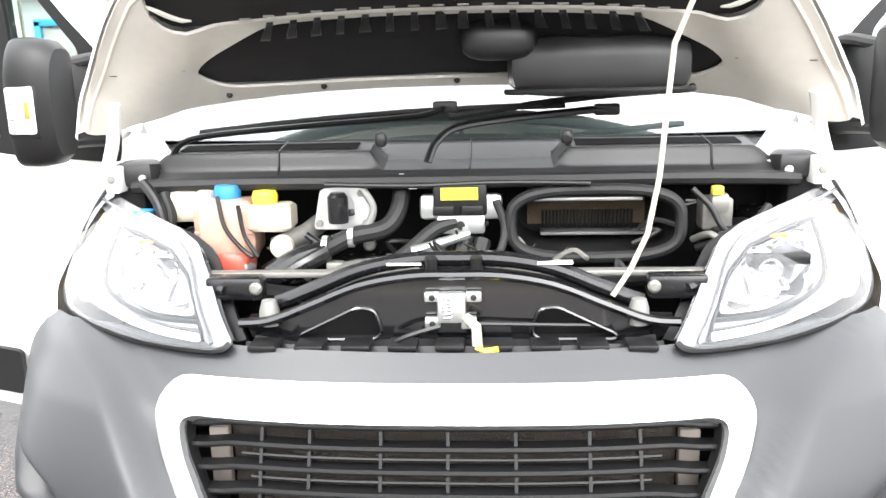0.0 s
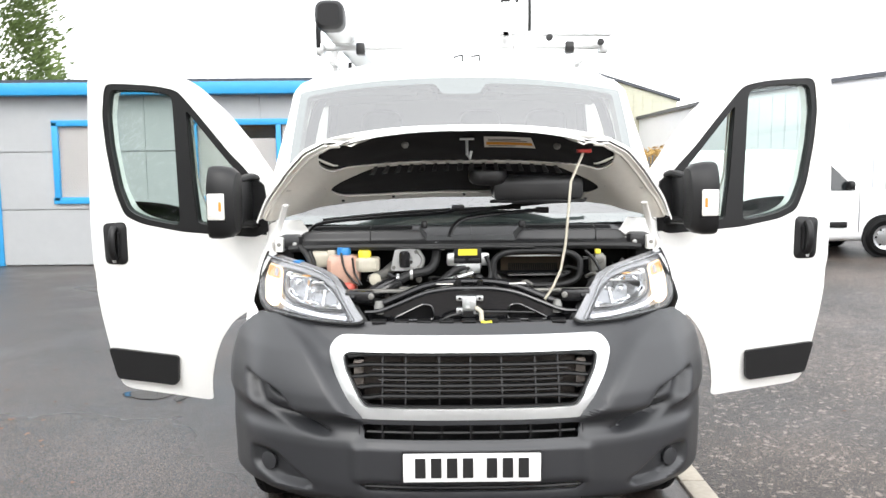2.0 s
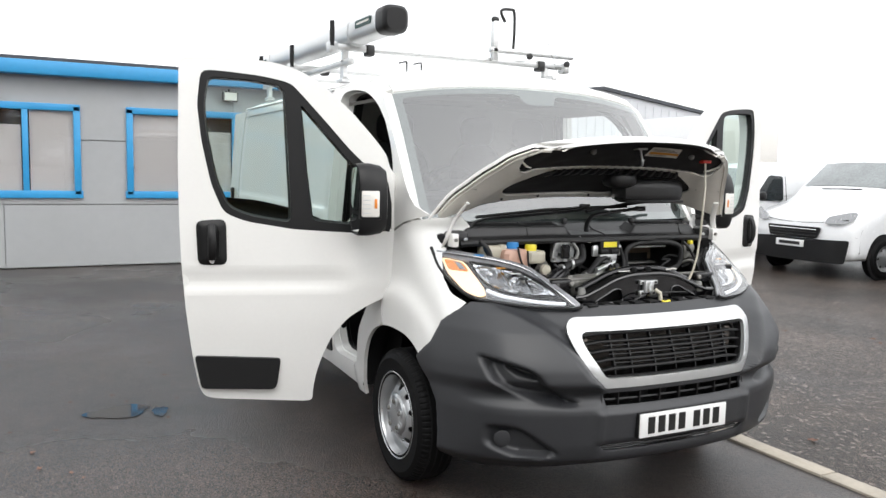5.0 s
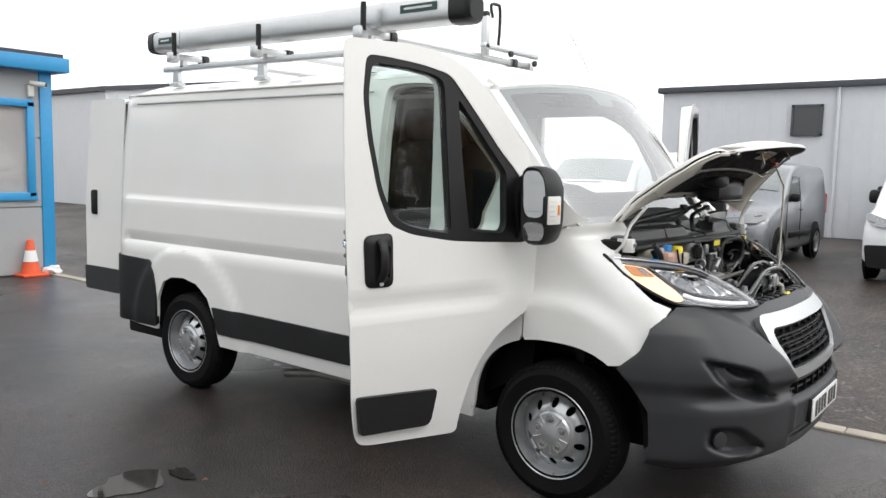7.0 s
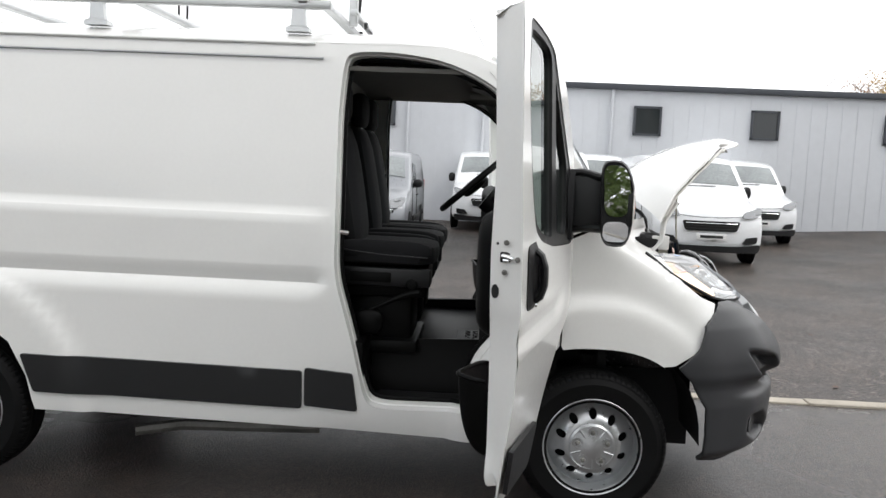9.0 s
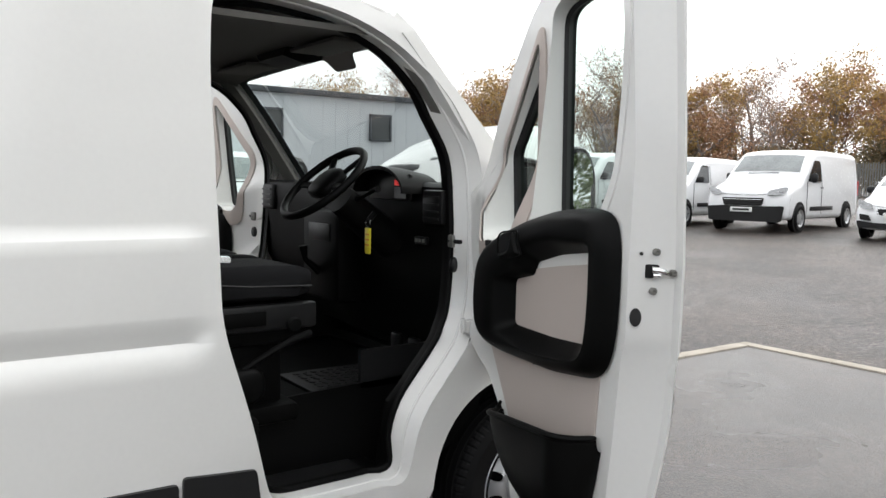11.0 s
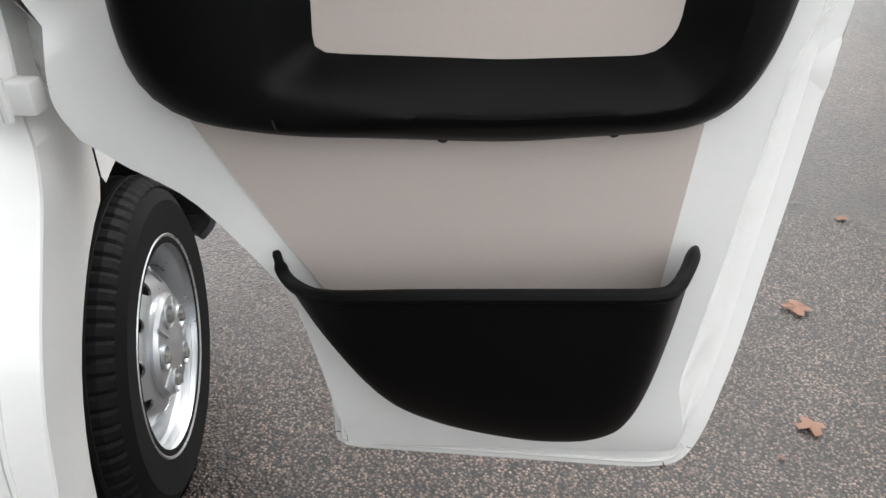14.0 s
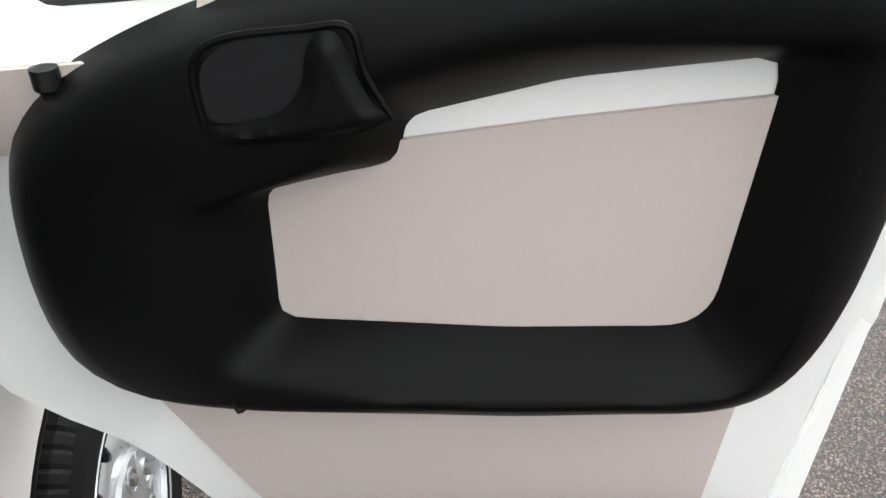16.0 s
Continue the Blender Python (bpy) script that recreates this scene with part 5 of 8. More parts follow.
    rest = put("door_card", loft(rings, caps=False), SOFT_BLACK, d, "soft black moulded door card with armrest", 60)
    top = door_in(1.1) - 0.064
    put("card_seam", tube([(0.372 + 0.012 * t * t, top + 0.001 + 0.034 * smooth01(0.4, 1, t), 1.006 - 0.030 * t) for t in np.linspace(0, 1, 8)], 0.0018, 5), DEEP, rest)
    cup = [(0.397, 1.284), (0.397, 1.328), (0.42, 1.346), (0.475, 1.353), (0.50, 1.352), (0.512, 1.325), (0.50, 1.29), (0.45, 1.288)]
    # flat near-black sheet: the hollow's shade is painted, not modelled
    put("handle_recess", sheet(rounded(cup, 0.014, 3), lambda a, z: (a, top - 0.0006, z), 0.02, 0.0, flip=not fl), DEEP, rest)
    put("recess_rim", tube([(a, top - 0.001, z) for a, z in spline([(0.395, 1.282), (0.394, 1.328), (0.418, 1.348), (0.475, 1.356), (0.507, 1.357), (0.516, 1.325), (0.534, 1.292)], 5)], 0.003, 6), SOFT_BLACK, rest)
    lever = spline([(0.398, 1.283), (0.42, 1.287), (0.453, 1.297), (0.470, 1.316), (0.476, 1.340), (0.485, 1.354), (0.500, 1.353), (0.508, 1.33), (0.520, 1.305), (0.530, 1.292), (0.50, 1.279), (0.45, 1.272), (0.41, 1.27)], 4, closed=True)
    put("inner_handle", sheet(lever, lambda a, z: (a, top - 0.004 - 0.010 * depth_in(lever, a, z, 0.012), z), 0.004, 0.004, flip=not fl), SOFT_BLACK, rest, "black inner release lever", 80)
    put("lock_pin", lathe([(0.006, 1.270), (0.007, 1.292), (0.011, 1.296), (0.011, 1.312), (0.001, 1.315)], 14, "z"), BLACK, d).location = (0.262, ny * (door_in(1.3) - 0.024), 0)
    for a in (0.555, 0.745):
        put("trim_clip", lathe([(0.007, 0.0), (0.007, -0.010), (0.001, -0.011)], 12, "y"), INK, rest).location = (a, ny * (door_in(1) - 0.018), 0.975 + 0.014 * (a > 0.7))
    # door pocket: a deep moulded bin, its rim running from the board out along the lip and back
    fn = door_in(0.7) - 0.003
    rim = spline([(0.335, fn - 0.008, 0.800), (0.350, fn - 0.030, 0.778), (0.385, fn - 0.072, 0.786), (0.43, fn - 0.098, 0.797), (0.52, fn - 0.110, 0.812), (0.64, fn - 0.118, 0.826), (0.75, fn - 0.125, 0.838),
                  (0.800, fn - 0.124, 0.842), (0.822, fn - 0.105, 0.840), (0.842, fn - 0.060, 0.836), (0.858, fn - 0.014, 0.838)], 6)
    foot = spline([(0.340, fn, 0.775), (0.380, fn, 0.705), (0.43, fn, 0.632), (0.492, fn, 0.555), (0.55, fn, 0.526), (0.62, fn, 0.518), (0.70, fn, 0.520), (0.76, fn, 0.533), (0.80, fn, 0.57), (0.835, fn, 0.68), (0.862, fn, 0.80)], 6)
    rings = []
    for t in np.linspace(0, 1, 15):
        ring_ = []
        for p, q in zip(rim, foot):
            out = 0.55 + 0.30 * smooth01(0.45, 0.75, p[0])
            c1 = (p[0] * 0.75 + q[0] * 0.25, fn + (p[1] - fn) * 0.97, p[2] * 0.55 + q[2] * 0.45)
            c2 = (p[0] * 0.15 + q[0] * 0.85, fn + (p[1] - fn) * out, p[2] * 0.02 + q[2] * 0.98 - 0.004)
            w0, w1, w2, w3 = (1 - t) ** 3, 3 * t * (1 - t) ** 2, 3 * t * t * (1 - t), t ** 3
            ring_.append(tuple(e * w0 + f * w1 + g * w2 + h * w3 for e, f, g, h in zip(p, c1, c2, q)))
        rings.append(ring_)
    po = put("door_pocket", loft(rings, closed=False), SOFT_BLACK, d, "black plastic door pocket", 60)
    put("pocket_rim", tube(rim, [0.004] + [0.006] * 3 + [0.009] * (len(rim) - 7) + [0.008, 0.006, 0.004], 10), SOFT_BLACK, po)
    mouth = rim[14:-14]
    put("pocket_lining", loft([[(a, n + 0.006, z - 0.004) for a, n, z in mouth], [(0.62 + 0.75 * (a - 0.62), fn - 0.5 * (fn - n), z - 0.12) for a, n, z in mouth], [(0.62 + 0.75 * (a - 0.62), fn - 0.003, z - 0.13) for a, n, z in mouth]], closed=False), DEEP, po)
    put("hem_bead", tube([(skin_a(a), door_n(z, a) - 0.010, z) for a, z in inset(D_OUT, 0.014) if z < 0.46], 0.003, 6), WHITE, d)
    # latch, bolts and drain on the sloping jamb
    la = put("latch", box(0.966, 0.984, -0.030, 0.008, 1.272, 1.306, 0.004), DEEP, d, "steel door latch")
    put("latch_claw", tube([(0.985, -0.022, 1.293), (0.992, -0.005, 1.292), (0.998, 0.016, 1.286)], 0.008, 8), CHROME, la)
    put("latch_claw", tube([(0.984, -0.018, 1.279), (0.99, 0.0, 1.279)], 0.006, 8), CHROME, la)
    for s0, n0, z0 in ((0.984, -0.010, 1.337), (0.999, 0.031, 1.285), (0.980, -0.013, 1.24)):
        put("latch_bolt", lathe([(0.009, -0.004), (0.009, 0.007), (0.004, 0.008), (0.001, 0.004)], 12, "x"), ALU_ENGINE, la).location = (s0, ny * n0, z0)
    put("latch_bolt", lathe([(0.0045, 0.0), (0.0045, 0.004), (0.001, 0.0045)], 10, "x"), INK, la).location = (0.966, ny * -0.042, 1.332)
    plug = lathe([(0.0145, -0.006), (0.0145, 0.003), (0.001, 0.0035)], 20, "x")
    moved(plug, Matrix.Translation((0.956, -0.044, 1.172)) @ Matrix.Rotation(radians(-24), 4, "Z") @ Matrix.Diagonal((1, 1, 1.6, 1)))
    put("drain_plug", plug, INK, d)
    for z in (0.985,):
        hg = put("hinge", box(0.004, 0.044, -0.046, -0.012, z - 0.022, z + 0.022, 0.006), WHITE, d, "white painted door hinge")
        put("hinge_arm", box(-0.010, 0.012, -0.052, -0.036, z - 0.012, z + 0.012, 0.005), WHITE, hg)
        put("hinge_pin", tube([(0.006, -0.048, z - 0.027), (0.006, -0.048, z + 0.027)], 0.0075, 10), WHITE, hg)
    put("check_strap", tube([(-0.06, -0.075, 1.285), (0.0, -0.06, 1.285)], 0.008, 6), DEEP, d)
    put("strap_plate", box(-0.07, -0.03, -0.08, -0.065, 1.262, 1.308, 0.006), ALU_ENGINE, d)
    put("grommet", blob((-0.045, -0.065, 1.20), 0.02, 0.012, 0.028), INK, d, "black rubber cable grommet")
    # mirror on its arms
    NC, NW = 0.318, 0.068

    def ring(a, w, h, zc, nc):
        pts = []
        for i in range(24):
            t = 2 * math.pi * i / 24
            n = nc + w * math.copysign(abs(math.cos(t)) ** 0.6, math.cos(t))
            z = zc + h * math.copysign(abs(math.sin(t)) ** 0.65, math.sin(t))
            pts.append((a - 0.24 * (n - NC) * smooth01(0.05, 0.18, a), n - 0.02 * smooth01(1.50, 1.65, z), z))
        return pts

    mi = put("door_mirror", loft([ring(0.040, 0.030, 0.10, 1.45, NC), ring(0.046, 0.050, 0.145, 1.45, NC), ring(0.075, NW - 0.006, 0.168, 1.45, NC), ring(0.13, NW, 0.178, 1.45, NC), ring(0.180, NW, 0.178, 1.45, NC), ring(0.196, NW - 0.006, 0.171, 1.45, NC), ring(0.189, NW - 0.012, 0.165, 1.45, NC)]), BLACK, d, "large black door mirror")
    put("mirror_glass", loft([ring(0.1915, NW - 0.015, 0.105, 1.502, NC), ring(0.1935, NW - 0.015, 0.105, 1.502, NC)]), MIRROR, mi, "main mirror glass")
    put("mirror_glass", loft([ring(0.1915, NW - 0.017, 0.042, 1.335, NC), ring(0.1935, NW - 0.017, 0.042, 1.335, NC)]), MIRROR, mi, "wide-angle mirror glass")
    put("indicator_bezel", box(0.078, 0.184, 0.352, 0.3845, 1.352, 1.500, 0.012), BLACK, mi)
    si = put("side_indicator", box(0.086, 0.177, 0.355, 0.390, 1.366, 1.496, 0.010), PAPER, mi, "clear and amber side indicator")
    for i in range(5):
        put("indicator_rib", box(0.132, 0.170, 0.3895, 0.3915, 1.385 + 0.021 * i, 1.390 + 0.021 * i, 0.0008), ALU, si)
    put("indicator_lens", box(0.100, 0.114, 0.3895, 0.392, 1.410, 1.455, 0.0008), AMBER, si)
    for z0, z1, r in ((1.572, 1.552, 0.024), (1.335, 1.335, 0.028)):
        put("mirror_arm", tube(spline([(0.035, 0.10, z0 - 0.015), (0.045, 0.16, z0), (0.075, 0.24, z1 + 0.004), (0.105, 0.285, z1)], 4), r, 10, flat=0.75), BLACK, mi)
    put("mirror_recess", box(0.052, 0.075, 0.12, 0.262, 1.345, 1.555, 0.006), STRIP, mi, "dark recess between the mirror arms")
    put("mirror_base", loft([[(a, n, z) for a, z in ((-0.03, 1.275), (0.085, 1.285), (0.10, 1.50), (0.06, 1.585), (-0.01, 1.53), (-0.03, 1.42))] for n in (0.085, 0.135)]), BLACK, mi)


for sgn in (-1, 1):
    hang_door(sgn)

# ---- open bonnet ----
def bonnet(u, v, lift=0.0):
    """u from -1 to 1 across, v from 0 at the windscreen to 1 at the lip."""
    w = np.interp(v, [0, 0.15, 0.4, 0.7, 0.9, 1.0], [0.955, 0.905, 0.785, 0.64, 0.55, 0.50])
    yc = np.interp(v, [0, 0.2, 0.4, 0.6, 0.8, 1.0], [0.80, 0.68, 0.53, 0.38, 0.26, 0.16])
    zc = np.interp(v, [0, 0.2, 0.4, 0.6, 0.8, 1.0], [1.475, 1.585, 1.67, 1.735, 1.768, 1.752])
    e = abs(u) ** 2.5
    y = yc + np.interp(v, [0, 0.5, 1], [-0.08, 0.03, 0.19]) * e
    z = zc - np.interp(v, [0, 0.3, 0.6, 1], [0.115, 0.09, 0.06, 0.045]) * e
    return (u * w, y + lift * 0.5, z + lift)


def under(u, v, lift=0.0):
    """The inner panel of the bonnet, which stays nearly straight to the lip."""
    w = np.interp(v, [0, 0.15, 0.4, 0.7, 0.9, 1.0], [0.95, 0.895, 0.775, 0.645, 0.565, 0.525])
    e = abs(u) ** 2.5
    y = 0.78 - 0.50 * v + np.interp(v, [0, 0.5, 1], [-0.08, 0.0, 0.07]) * e
    z = 1.478 + np.interp(v, [0, 0.5, 1.0], [0, 0.155, 0.292]) - np.interp(v, [0, 0.3, 0.6, 1], [0.10, 0.08, 0.055, 0.05]) * e
    p = Vector((u * w, y + lift * 0.5, z + lift))
    k = smooth01(0.80, 1.0, abs(u))
    return tuple(p.lerp(Vector(bonnet(u, v, lift - 0.006)), k))


US, VS = np.linspace(-1, 1, 49), np.linspace(0, 1, 25)
bon = part("bonnet", loft([[bonnet(u, v, 0.016) for u in US] for v in VS], closed=False), WHITE, van, "raised white bonnet propped on a rod", 60)
side_run = [(-1.0, v) for v in VS] + [(u, 1.0) for u in US[1:-1]] + [(1.0, v) for v in VS[::-1]]
part("bonnet_edge", loft([[bonnet(u, v, 0.016) for u, v in side_run], [tuple(Vector(bonnet(u * 1.002, v, 0.009)) + Vector((0, -0.003 * (v == 1.0), 0))) for u, v in side_run], [bonnet(u * 0.995, v, 0.001) for u, v in side_run]], closed=False), WHITE, bon)
part("bonnet_lip_liner", loft([[bonnet(u, 1.0, 0.006) for u in US[3:-3]], [tuple(Vector(bonnet(u, 1.0, 0.0)).lerp(Vector(under(u, 0.965)), 0.5) + Vector((0, 0, -0.004))) for u in US[3:-3]], [under(u, 0.955, -0.002) for u in US[3:-3]]], closed=False), SOFT_BLACK, bon, "black lining of the bonnet lip")
for sgn in (-1, 1):
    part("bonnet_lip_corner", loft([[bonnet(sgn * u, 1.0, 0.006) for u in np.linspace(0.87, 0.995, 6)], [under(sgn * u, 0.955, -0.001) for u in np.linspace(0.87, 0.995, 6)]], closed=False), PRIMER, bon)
V1 = rounded([(-0.72, 0.27), (-0.70, 0.34), (-0.62, 0.43), (-0.54, 0.505), (0.54, 0.505), (0.62, 0.43), (0.70, 0.34), (0.72, 0.27), (0.68, 0.20), (0.60, 0.115), (0.45, 0.085), (0.2, 0.075), (-0.2, 0.075), (-0.45, 0.085), (-0.60, 0.115), (-0.68, 0.20)], 0.04, 3)
V2 = rounded([(-0.94, 0.66), (-0.88, 0.565), (-0.6, 0.535), (0.0, 0.53), (0.6, 0.535), (0.88, 0.565), (0.94, 0.66), (0.955, 0.80), (0.93, 0.975), (-0.93, 0.975), (-0.955, 0.80)], 0.04, 3)
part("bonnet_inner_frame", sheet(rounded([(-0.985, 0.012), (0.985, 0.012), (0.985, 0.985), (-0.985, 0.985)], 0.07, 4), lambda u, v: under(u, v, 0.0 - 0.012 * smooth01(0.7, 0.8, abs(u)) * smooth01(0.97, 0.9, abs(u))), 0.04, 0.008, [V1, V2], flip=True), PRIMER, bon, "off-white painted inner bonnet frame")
for poly, h in ((V1, 0.012), (V2, 0.006)):
    part("sound_liner", sheet(inset(poly, -0.012), lambda u, v: under(u, v, h - 0.006 * noise.noise((u * 6, v * 9, 0))), 0.03, 0.004, flip=True), LINER_FELT, bon, "black sound-deadening liner")
for i in range(16):
    u = -0.54 + i * 0.072
    part("liner_tab", sheet([(u - 0.012, 0.435), (u + 0.012, 0.435), (u + 0.010, 0.545), (u - 0.010, 0.545)], lambda a, b: under(a, b, -0.014 + 0.008 * smooth01(0.47, 0.43, b)), 0.03, 0.010, flip=True), BAY_PLASTIC, bon)
for i in range(18):
    u = -0.62 + i * 0.073
    part("liner_stitch", box(-0.012, 0.012, -0.003, 0.003, -0.002, 0.002), ALU_ENGINE, bon).location = Vector(under(u, 0.572, -0.010))
for sgn in (-1, 1):
    for v in (0.16, 0.27, 0.38, 0.50, 0.62):
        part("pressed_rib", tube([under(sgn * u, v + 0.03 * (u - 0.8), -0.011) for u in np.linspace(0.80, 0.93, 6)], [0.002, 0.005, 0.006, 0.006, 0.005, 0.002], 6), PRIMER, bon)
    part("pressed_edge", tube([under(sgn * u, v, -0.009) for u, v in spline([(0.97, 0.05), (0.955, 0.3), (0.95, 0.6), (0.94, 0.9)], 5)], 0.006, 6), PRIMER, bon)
    for u, v, r in ((0.93, 0.285, 0.011), (0.945, 0.70, 0.011), (0.79, 0.31, 0.006), (0.76, 0.315, 0.006)):
        part("frame_hole", lathe([(r, 0.0), (r, -0.0015), (0.001, -0.002)], 14, "z"), INK, bon).location = Vector(under(sgn * u, v, -0.012))
for u, v in ((-0.86, 0.36), (0.86, 0.36), (-0.9, 0.6), (0.9, 0.6), (-0.9, 0.24), (0.9, 0.24), (-0.80, 0.28), (0.80, 0.28), (-0.35, 0.06), (0.0, 0.06), (0.35, 0.06), (-0.6, 0.07), (0.6, 0.07)):
    b = bmesh.new()
    bmesh.ops.create_uvsphere(b, u_segments=10, v_segments=6, radius=0.008)
    part("bonnet_bolt", b, INK, bon).location = Vector(under(u, v, -0.008))
for u in (-0.42, 0.62):
    b = bmesh.new()
    bmesh.ops.create_uvsphere(b, u_segments=12, v_segments=6, radius=0.016)
    part("liner_clip", b, FENCE, bon).location = Vector(under(u, 0.80, -0.002))
lab = part("warning_label", sheet([(0.12, 0.745), (0.46, 0.745), (0.46, 0.895), (0.12, 0.895)], lambda u, v: under(u, v, -0.004), 0.05, 0.001, flip=True), PAPER, bon, "white and orange under-bonnet label with plain bars")
part("label_band", sheet([(0.135, 0.79), (0.45, 0.79), (0.45, 0.825), (0.135, 0.825)], lambda u, v: under(u, v, -0.0065), 0.05, 0.001, flip=True), ORANGE, lab)
for v, u1 in ((0.86, 0.38), (0.84, 0.42), (0.77, 0.33)):
    part("label_bar", sheet([(0.15, v), (u1, v), (u1, v + 0.008), (0.15, v + 0.008)], lambda u, v: under(u, v, -0.0065), 0.05, 0.001, flip=True), FENCE, lab)
part("bonnet_hook", tube([under(0, 0.86, -0.002), tuple(Vector(under(0, 0.84, -0.06))), tuple(Vector(under(0.02, 0.80, -0.07))), under(0.03, 0.83, -0.045)], 0.006, 8), ALU, bon, "steel latch hook")
part("hook_plate", box(-0.03, 0.03, -0.02, 0.02, -0.005, 0.005, 0.003), ALU, bon).location = Vector(under(0, 0.86, -0.004))
part("rod_socket", box(-0.03, 0.03, -0.015, 0.015, -0.008, 0.008, 0.004), RED_PAINT, bon, "red rod socket").location = Vector(under(0.80, 0.78, -0.004))
# moulded air intake on the underside
part("air_intake", blob((0.325, 0.66, 1.515), 0.205, 0.09, 0.068, 4.5), BAY_PLASTIC, bon, "moulded black air intake box")
part("air_intake_neck", blob((0.10, 0.62, 1.575), 0.085, 0.07, 0.045, 3.2), BAY_PLASTIC, bon)
part("intake_rim", tube([(0.325 + 0.208 * math.copysign(abs(math.cos(t)) ** 0.4, math.cos(t)), 0.62 + 0.05 * math.sin(t), 1.46) for t in np.linspace(0, 2 * math.pi, 30)[:-1]], 0.007, 6, closed=True), BAY_PLASTIC, bon)
rod = part("bonnet_prop", tube([under(0.80, 0.78, -0.004), (0.425, 0.335, 1.55), (0.405, 0.33, 1.30), (0.385, 0.325, 1.19), (0.352, 0.315, 1.12), (0.318, 0.31, 1.068)], 0.0055, 10), CREAM, van, "thin cream bonnet prop rod")
both("bonnet_hinge", lambda: tube(spline([(-0.80, 0.62, 1.45), (-0.84, 0.68, 1.36), (-0.87, 0.70, 1.27), (-0.86, 0.78, 1.20)], 4), 0.016, 8, flat=0.5), WHITE)

# ---- scuttle, seal and wipers ----
def cowl(x, t):
    """The plastic scuttle under the windscreen; t from 0 at the seal to 1 at the glass."""
    e = (abs(x) / 0.85) ** 2.4
    y = 0.615 + 0.215 * t + (0.10 + 0.03 * t) * e
    z = np.interp(t, [0, 0.12, 0.3, 0.55, 0.8, 1.0], [1.262, 1.285, 1.292, 1.30, 1.33, 1.352]) - 0.012 * e
    z += 0.042 * smooth01(0.12, 0.20, t) * smooth01(0.70, 0.58, t) * (smooth01(-0.175, -0.205, x) * smooth01(-0.80, -0.72, x) + smooth01(0.225, 0.255, x) * smooth01(0.78, 0.70, x))
    return (x, y, z)


part("scuttle_panel", sheet([(-0.85, 0.0), (0.85, 0.0), (0.87, 1.0), (-0.87, 1.0)], cowl, 0.016, 0.02), BAY_PLASTIC, van, "black plastic scuttle panel")
part("bonnet_seal", tube([(x, 0.600 + 0.10 * (abs(x) / 0.85) ** 2.4, 1.262 - 0.02 * (abs(x) / 0.85) ** 4) for x in np.linspace(-0.80, 0.80, 41)], 0.017, 8), RUBBER, van, "black rubber bonnet seal")
for x in (-0.43, 0.03, 0.60):
    part("scuttle_seam", tube([tuple(Vector(cowl(x, t)) + Vector((0, -0.001, 0.002))) for t in np.linspace(0.02, 0.95, 22)], 0.0028, 5), INK, van)
for x0, x1 in ((-0.70, -0.24), (0.28, 0.68)):
    for k in range(4):
        part("scuttle_slot", tube([tuple(Vector(cowl(x, 0.30 + 0.07 * k)) + Vector((0, 0, 0.001))) for x in np.linspace(x0, x1, 12)], 0.0035, 5), DEEP, van)
for sgn in (-1, 1):
    part("scuttle_end", blob((sgn * 0.80, 0.735, 1.275), 0.055, 0.05, 0.035, 4, 10), BAY_PLASTIC, van, "moulded end of the scuttle panel")
    part("scuttle_screw", lathe([(0.010, 0), (0.010, -0.006), (0.001, -0.007)], 12, "y"), ALU, van).location = (sgn * 0.775, 0.683, 1.268)
    part("hinge_plate", box(sgn * 0.842 - 0.018, sgn * 0.842 + 0.018, 0.655, 0.735, 1.235, 1.30, 0.006), WHITE, van, "white painted hinge plate")
    part("hinge_bolt", lathe([(0.010, 0), (0.010, -0.007), (0.001, -0.008)], 6, "y"), ALU_ENGINE, van).location = (sgn * 0.842, 0.655, 1.27)
for x in (-0.185, 0.26):
    part("washer_jet", blob((x, 0.70, 1.352), 0.015, 0.014, 0.018, 3, 8), BAY_PLASTIC, van)
for pts, bl in ((((-0.07, 0.66, 1.30), (-0.045, 0.68, 1.35), (0.03, 0.70, 1.385), (0.30, 0.735, 1.41), (0.36, 0.745, 1.412)), ((-0.02, 0.735, 1.40), (0.62, 0.83, 1.455))),
                (((-0.72, 0.74, 1.315), (-0.66, 0.735, 1.36), (-0.40, 0.715, 1.385), (-0.10, 0.72, 1.405), (-0.03, 0.735, 1.425)), ((-0.66, 0.79, 1.37), (0.26, 0.745, 1.425)))):
    w = part("wiper", tube(spline(pts, 5), 0.013, 8, flat=0.6), BLACK, van, "black windscreen wiper arm")
    a, b = Vector(bl[0]), Vector(bl[1])
    part("wiper_blade", tube([tuple(a.lerp(b, t) + Vector((0, -0.02 * math.sin(t * 3.14), 0.012 * math.sin(t * 3.14)))) for t in np.linspace(0, 1, 12)], 0.009, 6), RUBBER, w)
    part("blade_clip", box(-0.03, 0.03, -0.012, 0.012, -0.014, 0.014, 0.005), BLACK, w).location = Vector(pts[-1])

